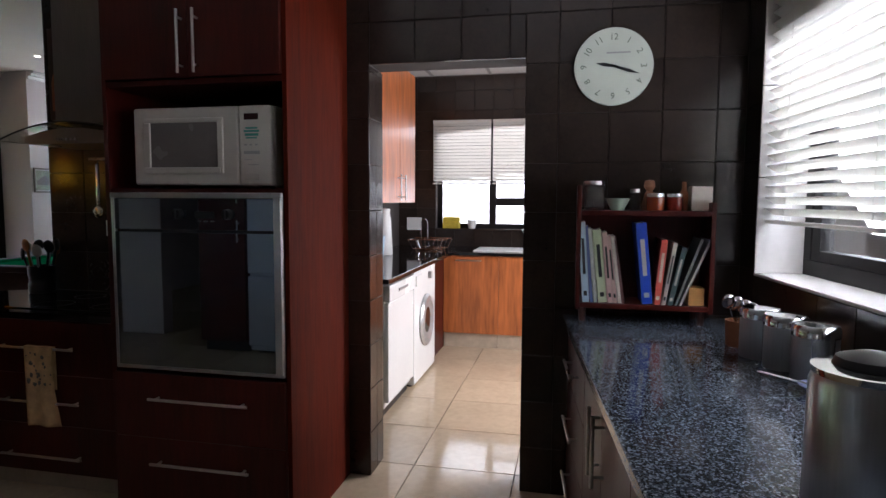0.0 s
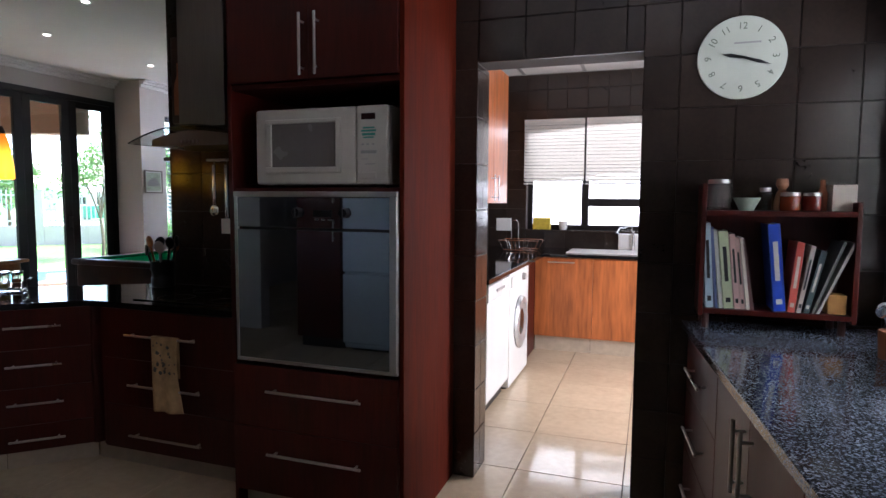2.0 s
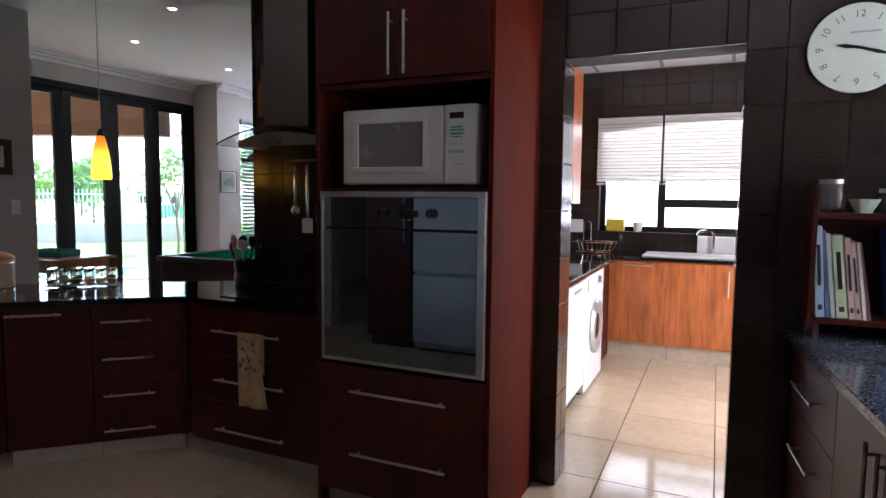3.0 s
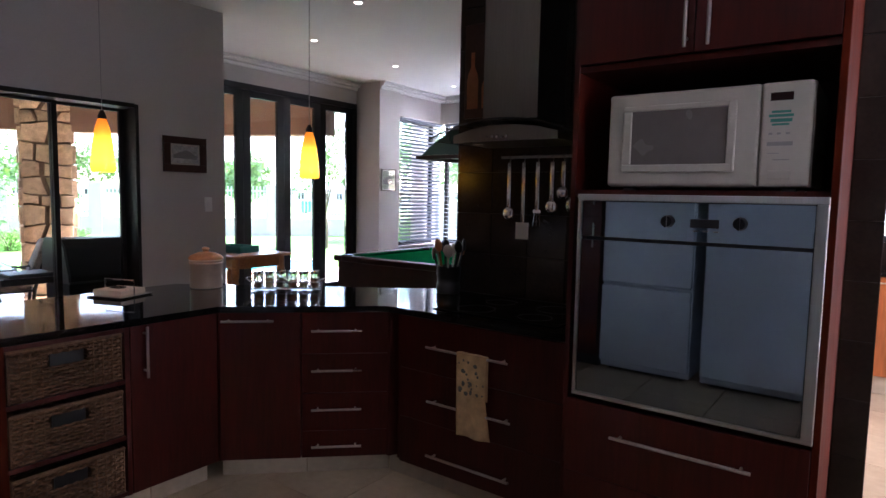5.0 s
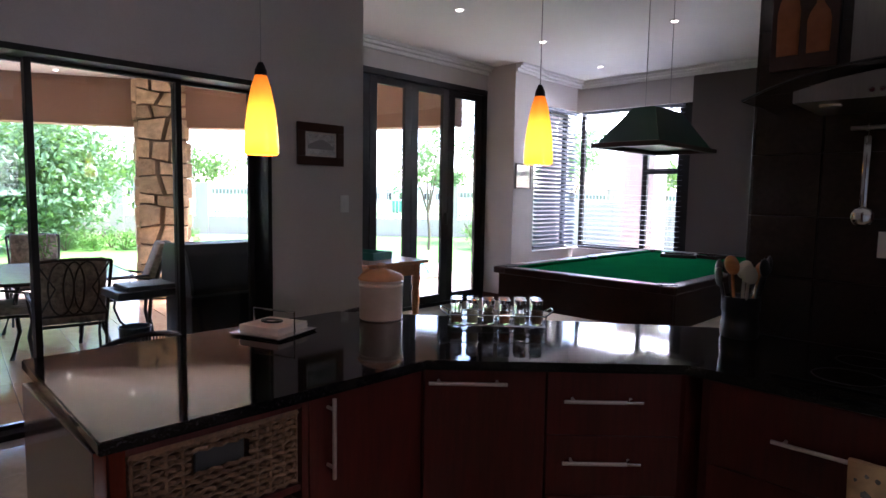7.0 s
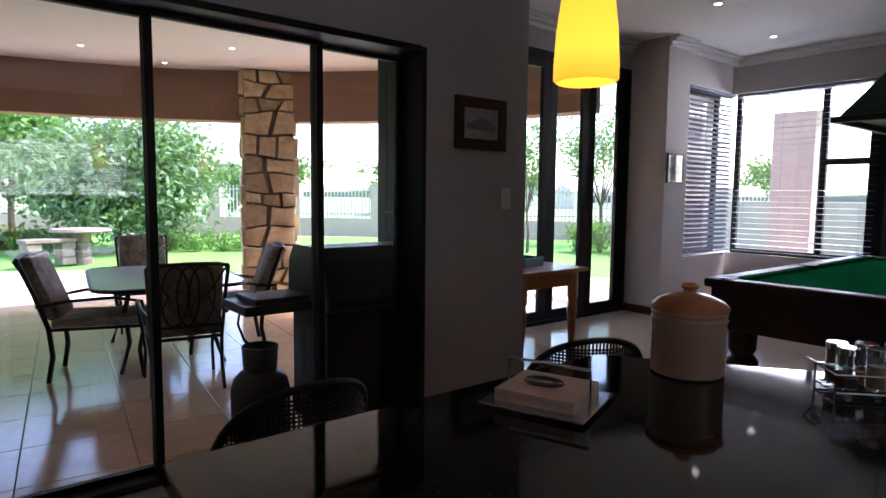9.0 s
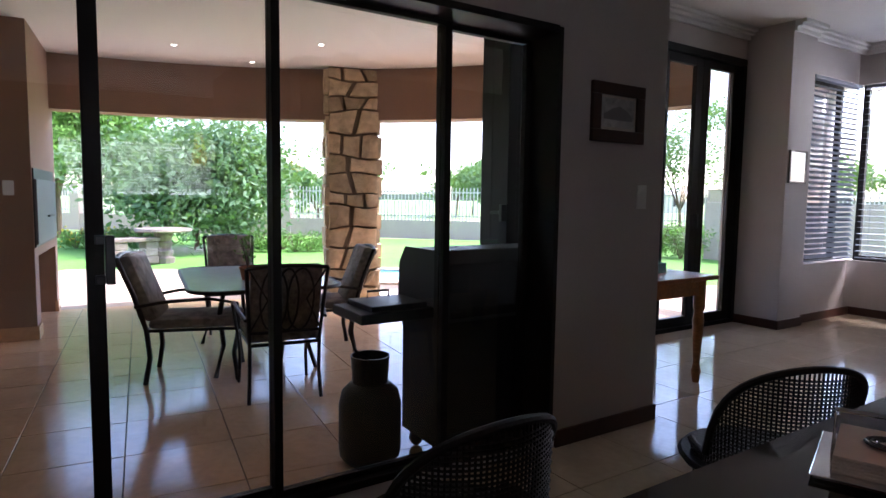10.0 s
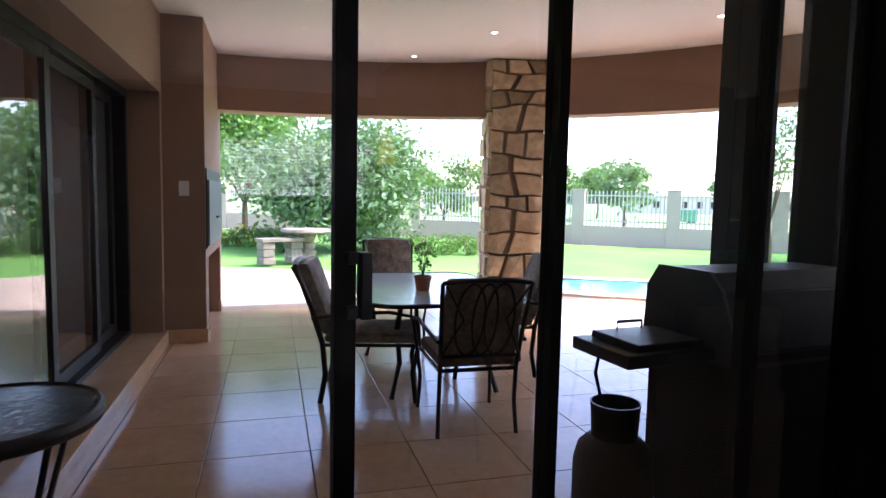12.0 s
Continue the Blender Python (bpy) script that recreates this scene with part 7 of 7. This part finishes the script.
def grow_tree(name, label, base, height, crown_c, crown_r, n, leaf, material, seed, trunk=0.12, limbs=7, group=""):
    r = random.Random(seed)
    ob = thing(name, label, "tree", place=Matrix.Translation(base), group=group)
    bm = bmesh.new()
    fork = Vector((r.uniform(-0.1, 0.1), r.uniform(-0.1, 0.1), height * 0.3))
    path_tube(bm, [(0, 0, -0.1), fork * 0.5 + Vector((0.05, 0, 0)), fork], [trunk, trunk * 0.8, trunk * 0.65], 8)
    tips = []
    cc = Vector(crown_c)
    for i in range(limbs):
        a = math.tau * i / limbs + r.uniform(-0.3, 0.3)
        e = cc + Vector((crown_r[0] * 0.7 * math.cos(a), crown_r[1] * 0.7 * math.sin(a), crown_r[2] * r.uniform(-0.5, 0.75)))
        mid = fork.lerp(e, 0.5) + Vector((r.uniform(-0.15, 0.15), r.uniform(-0.15, 0.15), 0.15))
        path_tube(bm, [fork, mid, e], [trunk * 0.45, trunk * 0.28, trunk * 0.1], 6)
        tips += [e, mid.lerp(e, 0.6)]
        for k in range(3):
            e2 = e + Vector((r.gauss(0, 1) * crown_r[0] * 0.35, r.gauss(0, 1) * crown_r[1] * 0.35, r.gauss(0, 1) * crown_r[2] * 0.3))
            path_tube(bm, [mid.lerp(e, 0.7), e2], [trunk * 0.12, trunk * 0.05], 5)
            tips.append(e2)
    part("trunk", bm, BARK, ob, smooth=True)
    sp = min(crown_r) * 0.26

    def at(rr):
        t = tips[rr.randrange(len(tips))]
        return t + Vector((rr.gauss(0, sp), rr.gauss(0, sp), rr.gauss(0, sp * 0.8)))

    leaf_part("crown", leaves(n, at, leaf, seed + 1), material, ob)
    return ob


grow_tree("garden_tree", "leafy bright green tree beside the garden fence", far(-0.365, 18, GZ), 4.2, (0, 0, 3.6), (1.5, 1.7, 1.7), 9000, 0.095, LEAF_LIGHT, 11, 0.12, 9)
grow_tree("garden_tree", "leafy bright green tree behind the pier", far(-0.43, 20, GZ), 4.6, (0, 0, 3.8), (1.8, 1.8, 1.9), 7000, 0.1, LEAF_LIGHT, 12, 0.14, 9)
grow_tree("large_shrub", "wide pale green shrub tree in the flower bed", far(-0.2, 15.5, GZ), 2.2, (0, 0, 1.85), (1.75, 1.9, 1.7), 21000, 0.1, LEAF_PALE, 13, 0.08, 12)
grow_tree("garden_tree", "slender dark tree near the side fence", far(0.60, 13.0, GZ), 3.6, (0, 0, 2.9), (0.9, 0.9, 1.4), 2600, 0.055, LEAF, 14, 0.05, 7)
grow_tree("garden_tree", "leafy tree near the side fence", far(0.76, 15.0, GZ), 4.2, (0, 0, 3.4), (1.2, 1.3, 1.6), 5200, 0.06, LEAF, 15, 0.07, 8)
grow_tree("garden_tree", "thin leafy tree beyond the folding doors", far(0.95, 16.0, GZ), 4.2, (0, 0, 3.2), (1.2, 1.3, 1.6), 4600, 0.065, LEAF_PALE, 16, 0.07, 8)
for px, dd, h, s, lab in ((0.0, 27, 2.6, 21, "rounded field bush beyond the fence"), (0.33, 30, 3.6, 22, "bushy thorn tree beyond the fence"), (0.25, 44, 4.6, 23, "distant thorn tree on the field"), (0.28, 52, 4.8, 24, "distant thorn tree on the field"), (0.05, 55, 6.2, 25, "distant tall tree on the field"), (-0.04, 58, 4.8, 26, "distant thorn tree on the field"), (-0.12, 60, 4.5, 27, "distant thorn tree on the field"), (0.52, 60, 4.6, 28, "distant thorn tree on the field"), (1.15, 34, 5.0, 29, "distant leafy tree beyond the side fence"), (-0.25, 60, 5.0, 30, "distant thorn tree on the field")):
    grow_tree("field_tree", lab, far(px, dd, GZ - 0.06), h, (0, 0, h * 0.68), (h * 0.4, h * 0.4, h * 0.3), 1500, 0.11 + dd * 0.002, LEAF if s % 2 else LEAF_PALE, s, 0.1, 7)


def shrub(name, label, place, r, h, n, leaf, material, seed, flowers=None):
    ob = thing(name, label, "shrub", place=Matrix.Translation(place))
    rr0 = random.Random(seed)
    bm = bmesh.new()
    for k in range(7):
        a = math.tau * k / 7
        path_tube(bm, [(0, 0, -0.05), (r * 0.3 * math.cos(a), r * 0.3 * math.sin(a), h * 0.5), (r * 0.6 * math.cos(a), r * 0.6 * math.sin(a), h * 0.85)], 0.01, 5)
    part("stems", bm, BARK, ob)
    clumps = [Vector((rr0.gauss(0, r * 0.45), rr0.gauss(0, r * 0.45), rr0.uniform(0.15, 0.85) * h)) for _ in range(12)]
    leaf_part("foliage", leaves(n, lambda q: clumps[q.randrange(12)] + Vector((q.gauss(0, r * 0.2), q.gauss(0, r * 0.2), q.gauss(0, h * 0.12))), leaf, seed + 1, 0.3), material, ob)
    if flowers:
        leaf_part("flowers", leaves(n // 12, lambda q: clumps[q.randrange(12)] + Vector((q.gauss(0, r * 0.25), q.gauss(0, r * 0.25), h * 0.2 + q.gauss(0, h * 0.1))), leaf * 0.8, seed + 2, 0.9), flowers, ob)


rs = random.Random(8)
for i in range(9):
    shrub("border_plant", "low green border plant in the flower bed", far(-0.12 + i * 0.024, 15.2 + rs.uniform(-0.5, 0.5), GZ), 0.45, 0.55, 650, 0.05, LEAF_LIGHT if i % 3 else LEAF, 40 + i)
for i in range(6):
    shrub("border_plant", "low flowering plant by the tree", far(-0.40 + i * 0.024, 16 + rs.uniform(-0.5, 0.5), GZ), 0.5, 0.6, 650, 0.055, LEAF if i % 2 else LEAF_LIGHT, 60 + i, FLOWER if i < 3 else None)
for i in range(5):
    shrub("border_shrub", "dense green shrub by the side fence", far(0.72 + i * 0.06, 13.2 + rs.uniform(-0.6, 0.6), GZ), 0.6, 0.95, 1100, 0.055, LEAF if i % 2 else LEAF_LIGHT, 80 + i)
ag = thing("agave", "spiky grey-green agave in the flower bed", "plant", place=Matrix.Translation(far(-0.30, 14.5, GZ)))
for k in range(18):
    a, e = k * 2.4, radians(25 + (k % 4) * 16)
    d = Vector((math.cos(a) * math.cos(e), math.sin(a) * math.cos(e), math.sin(e)))
    s = d.cross(Vector((0, 0, 1))).normalized() * 0.045
    bm = bmesh.new()
    tip = bm.verts.new(d * 0.85 + Vector((0, 0, -0.06)))
    q = [bm.verts.new(v) for v in (s * 0.6, -s * 0.6, d * 0.4 - s, d * 0.4 + s, d * 0.4 - Vector((0, 0, 0.03)))]
    for f in ((q[0], q[4], q[3]), (q[1], q[2], q[4]), (q[0], q[1], q[4]), (q[3], q[4], tip), (q[4], q[2], tip), (q[3], tip, q[2]), (q[0], q[3], q[2], q[1])):
        bm.faces.new(f)
    part("blade", bm, LEAF_PALE, ag)

STONE_GREY = mat("grey_stone", (0.20, 0.16, 0.13), 0.85, grain=15, vary=0.35, bump=0.006, shift=0.15)
stb = thing("stone_table", "round stone garden table on a stacked pedestal", "garden table", place=Matrix.Translation(far(-0.25, 12.4, GZ + 0.02)))
part("tabletop", lathe(bmesh.new(), [(0, 0.7), (0.55, 0.7), (0.6, 0.73), (0.58, 0.78), (0, 0.79)], n=22), STONE_GREY, stb)
part("pedestal", lathe(bmesh.new(), [(0.22, 0), (0.24, 0.12), (0.17, 0.16), (0.21, 0.28), (0.15, 0.33), (0.19, 0.46), (0.16, 0.5), (0.2, 0.62), (0.2, 0.7)], n=14), STONE_GREY, stb)
for px, dd in ((-0.30, 11.9),):
    sb = thing("stone_bench", "stone garden bench on rubble blocks", "garden bench", place=Matrix.Translation(far(px, dd, GZ + 0.06)) @ pose(0, 0, 0, 0, 0, 20))
    part("slab", boxes((-0.2, 0.2, -0.5, 0.5, 0.48, 0.56), bevel=0.015), STONE_GREY, sb)
    for y in (-0.33, 0.33):
        for k in range(3):
            part("block", boxes((-0.17 + 0.02 * (k % 2), 0.17, y - 0.14, y + 0.14 - 0.02 * (k % 2), 0.16 * k + 0.001, 0.16 * k + 0.158), bevel=0.02), STONE_GREY, sb)

# garden wall with palisades
F0, F1 = Vector((-36.01, -1.18, GZ)), Vector((-13.89, 22.04, GZ))
fd = (F1 - F0).normalized()
fl = (F1 - F0).length
fence = thing("garden_wall", "low plastered garden wall with steel palisades between piers", "wall")
ang = math.degrees(math.atan2(fd.y, fd.x))
MF = Matrix.Translation(F0) @ pose(0, 0, 0, 0, 0, ang)
bay = 3.2
nb = int(fl / bay)
pier_me = finish(boxes((-0.22, 0.22, -0.16, 0.16, 0, 1.95), (-0.25, 0.25, -0.19, 0.19, 1.95, 2.0), bevel=0.01), "pier", FENCEWALL)
wall_me = finish(boxes((0.22, bay - 0.22, -0.11, 0.11, 0, 0.7)), "wall_bay", FENCEWALL)
pale_me = finish(boxes((-0.02, 0.02, -0.01, 0.01, 0.7, 1.95)), "pale", FENCEIRON)
rail_me = finish(boxes((0.22, bay - 0.22, 0.01, 0.04, 0.85, 0.9), (0.22, bay - 0.22, 0.01, 0.04, 1.75, 1.8)), "rail", FENCEIRON)
for i in range(nb + 1):
    for nme, me, dx in (("pier", pier_me, 0), ("wall_bay", wall_me, 0), ("rail", rail_me, 0)):
        ob = new(nme, me)
        ob.parent = fence
        ob.matrix_basis = MF @ pose(i * bay + dx, 0, 0)
    for k in range(20):
        ob = new("pale", pale_me)
        ob.parent = fence
        ob.matrix_basis = MF @ pose(i * bay + 0.3 + k * (bay - 0.6) / 19, 0, 0)
# side wall beyond the living room windows
sw_ = thing("side_wall", "pale plastered boundary wall beside the house", "wall", boxes((-13.4, 6.0, 15.0, 15.25, GZ, 1.25), bevel=0.01), FENCEWALL)
cp = thing("carport_column", "beige plastered outdoor column with a sloping beam", "column")
part("shaft", boxes((-7.38, -6.78, 10.2, 10.7, GZ, 2.75), bevel=0.01), FENCEWALL, cp)
part("beam", boxes((-7.38, 2.0, 10.25, 10.6, 2.751, 3.1)), FENCEWALL, cp)
part("beam", boxes((-7.35, -7.0, 8.11, 10.249, 2.751, 3.1)), FENCEWALL, cp)

# distance
for px, dd, w, h, lab in ((0.43, 85, 16, 2.6, "long pale farm building far beyond the fence"), (0.66, 70, 9, 2.4, "pale house far beyond the fence"), (-0.02, 120, 14, 2.4, "low pale building on the horizon")):
    hs = thing("farm_building", lab, "building", place=Matrix.Translation(far(px, dd, GZ - 0.06)) @ pose(0, 0, 0, 0, 0, 70))
    part("wall", boxes((-w / 2, w / 2, -2.5, 2.5, 0, h)), BUILDING, hs)
    bm = bmesh.new()
    v = [bm.verts.new(p) for p in ((-w / 2 - 0.3, -2.9, h), (w / 2 + 0.3, -2.9, h), (w / 2 + 0.3, 0, h + 1.1), (-w / 2 - 0.3, 0, h + 1.1), (-w / 2 - 0.3, 2.9, h), (w / 2 + 0.3, 2.9, h))]
    for f in ((0, 1, 2, 3), (3, 2, 5, 4), (0, 3, 4), (1, 5, 2), (0, 4, 5, 1)):
        bm.faces.new([v[k] for k in f])
    part("roof", bm, ROOFTIN, hs)
    for k in range(int(w / 2.2)):
        part("window", boxes((-w / 2 + 0.8 + k * 2.2, -w / 2 + 1.7 + k * 2.2, 2.5, 2.53, 0.9, 1.9), (-w / 2 + 0.8 + k * 2.2, -w / 2 + 1.7 + k * 2.2, -2.53, -2.5, 0.9, 1.9)), BLACK_PLASTIC, hs)
sk_ = thing("skip_container", "green steel container on the field", "container", place=Matrix.Translation(far(0.437, 46, GZ - 0.06)) @ pose(0, 0, 0, 0, 0, 70))
part("body", boxes((-1.0, 1.0, -0.7, 0.7, 0.1, 1.1), bevel=0.03), mat("green_paint", (0.03, 0.22, 0.14), 0.5), sk_)
part("skid", boxes((-0.9, -0.7, -0.6, 0.6, 0, 0.1), (0.7, 0.9, -0.6, 0.6, 0, 0.1)), BLACK_PLASTIC, sk_)
bm = bmesh.new()
lo, hi = [], []
for i in range(61):
    a = radians(95 + 170 * i / 60)
    lo.append(bm.verts.new((420 * math.cos(a), 420 * math.sin(a), -5)))
    hi.append(bm.verts.new((420 * math.cos(a), 420 * math.sin(a), 4.0 + 2.4 * noise.noise((i * 0.21, 0, 0)) + 0.7 * noise.noise((i * 0.9, 3, 0)))))
for i in range(60):
    bm.faces.new((lo[i], lo[i + 1], hi[i + 1], hi[i]))
structure("backdrop", bm, FARHILL, "low dark hills on the horizon", "hills")

# ---- tiles, last ----
def tile_mesh(w, h, t, name, material, bevel=0.0015):
    bm = bmesh.new()
    box(bm, -w / 2, w / 2, -h / 2, h / 2, 0, t)
    top = [e for e in bm.edges if all(v.co.z > t / 2 for v in e.verts)]
    bmesh.ops.bevel(bm, geom=top, offset=bevel, segments=1, affect="EDGES")
    return finish(bm, name, material)


def tile_plane(parent, m, u0, u1, v0, v1, pu, pv, material, t=0.008, gap=0.003, skip=(), ou=0.0, ov=0.0, keep=None, single=True):
    """Tiles on the plane of m (its x and y), from u0 to u1 and v0 to v1. skip: rectangles left out. keep: stretch of single tiles, the rest are joined."""
    cache, rest = {}, bmesh.new()
    i0, i1 = math.floor((u0 - ou) / pu), math.ceil((u1 - ou) / pu)
    j0, j1 = math.floor((v0 - ov) / pv), math.ceil((v1 - ov) / pv)
    some = False
    for i in range(i0, i1):
        for j in range(j0, j1):
            todo = [(max(ou + i * pu, u0), min(ou + (i + 1) * pu, u1), max(ov + j * pv, v0), min(ov + (j + 1) * pv, v1))]
            for s in skip:
                nxt = []
                for a, b, c, d in todo:
                    if b <= s[0] or a >= s[1] or d <= s[2] or c >= s[3]:
                        nxt.append((a, b, c, d))
                        continue
                    nxt += [(a, s[0], c, d), (s[1], b, c, d), (max(a, s[0]), min(b, s[1]), c, s[2]), (max(a, s[0]), min(b, s[1]), s[3], d)]
                todo = [q for q in nxt if q[1] - q[0] > 0.012 and q[3] - q[2] > 0.012]
            for a, b, c, d in todo:
                w, h = round(b - a - gap, 3), round(d - c - gap, 3)
                if w < 0.008 or h < 0.008:
                    continue
                cu, cv = (a + b) / 2, (c + d) / 2
                if keep is None or (keep[0] < cu < keep[1] and keep[2] < cv < keep[3]):
                    if (w, h) not in cache:
                        cache[w, h] = tile_mesh(w, h, t, "tile", material)
                    ob = new("tile", cache[w, h])
                    ob.parent = parent
                    ob.matrix_basis = m @ pose(cu, cv, -t - 0.001 * random.random() * 0.4, random.uniform(-0.06, 0.06), random.uniform(-0.06, 0.06), 0)
                else:
                    some = True
                    box(rest, cu - w / 2, cu + w / 2, cv - h / 2, cv + h / 2, -t, 0, m=m)
    if some:
        ob = part("tiles", rest, material, parent)
        tagged(ob, kind="stuff")
    else:
        rest.free()


def plane_of(origin, ux, uy):
    ux, uy = Vector(ux), Vector(uy)
    uz = ux.cross(uy)
    return Matrix(((*ux, 0), (*uy, 0), (*uz, 0), (0, 0, 0, 1))).transposed() @ Matrix.Identity(4) if origin is None else Matrix.Translation(origin) @ Matrix(((*ux, 0), (*uy, 0), (*uz, 0), (0, 0, 0, 1))).transposed()


TP = 0.222
# kitchen door wall: u along x, v up, facing -y
M = plane_of((0, WY, 0), (1, 0, 0), (0, 0, 1))
tile_plane(wall_kitchen, M, -1.04, RX, 0, KC, TP, TP, TILE_DARK, skip=[(DX0, DX1, -0.1, DZ)], ou=-0.03, ov=0.0)
# reveals of the doorway
tile_plane(wall_kitchen, plane_of((DX0, 0, 0), (0, 1, 0), (0, 0, 1)), WY + 0.001, DY, 0, DZ, 0.105, TP, TILE_DARK, ou=WY, ov=0.0)
tile_plane(wall_kitchen, plane_of((DX1, 0, 0), (0, -1, 0), (0, 0, 1)), -DY, -WY - 0.001, 0, DZ, 0.105, TP, TILE_DARK, ou=-WY, ov=0.0)
# hob wall
tile_plane(wall_hob, plane_of((0, 2.652, 0), (1, 0, 0), (0, 0, 1)), -2.87, -1.85, 0.86, KC, TP, TP, TILE_DARK, ou=-2.87, ov=0.86)
tile_plane(wall_hob, plane_of((-2.878, 0, 0), (0, -1, 0), (0, 0, 1)), -2.82, -2.652, 0.86, KC, TP, TP, TILE_DARK, ou=-2.652 - TP, ov=0.86)
# window wall: facing -x
tile_plane(wall_window, plane_of((RX, 0, 0), (0, -1, 0), (0, 0, 1)), -WY, 0.3, 0.88, KC, TP, TP, TILE_DARK, skip=[(-KW[1], -KW[0], KW[2] - 0.012, KW[3])], ou=-WY, ov=0.0)
# laundry back wall
tile_plane(wall_laundry, plane_of((0, UY, 0), (1, 0, 0), (0, 0, 1)), -1.75, 0.9, 0.88, 2.655, 0.2, 0.2, TILE_DARK, skip=[(UW[0], UW[1], UW[2], UW[3])], ou=-1.75, ov=0.9)
# floors
M = plane_of((0, 0, 0), (1, 0, 0), (0, 1, 0))
FP = 0.525
tile_plane(floor, M, FX, 4.0, -5.0, BY, FP, FP, TILE_FLOOR, t=0.012, gap=0.005, ou=-0.74, ov=2.7, keep=(-2.6, 0.6, 0.0, 5.6), skip=[(FX, SX - 0.2, -5.0, 3.06), (SX - 0.2, SX + 0.0, -5.0, WE)])
M = HOUSE @ plane_of((0, 0, PZ), (1, 0, 0), (0, 1, 0))
tile_plane(patio_floor, M, -12.2, -5.9, -1.3, 6.4, 0.56, 0.56, TILE_PATIO, t=0.008, gap=0.006, ou=-8.27, ov=0.37, keep=(-10.6, -5.9, -1.0, 2.7))
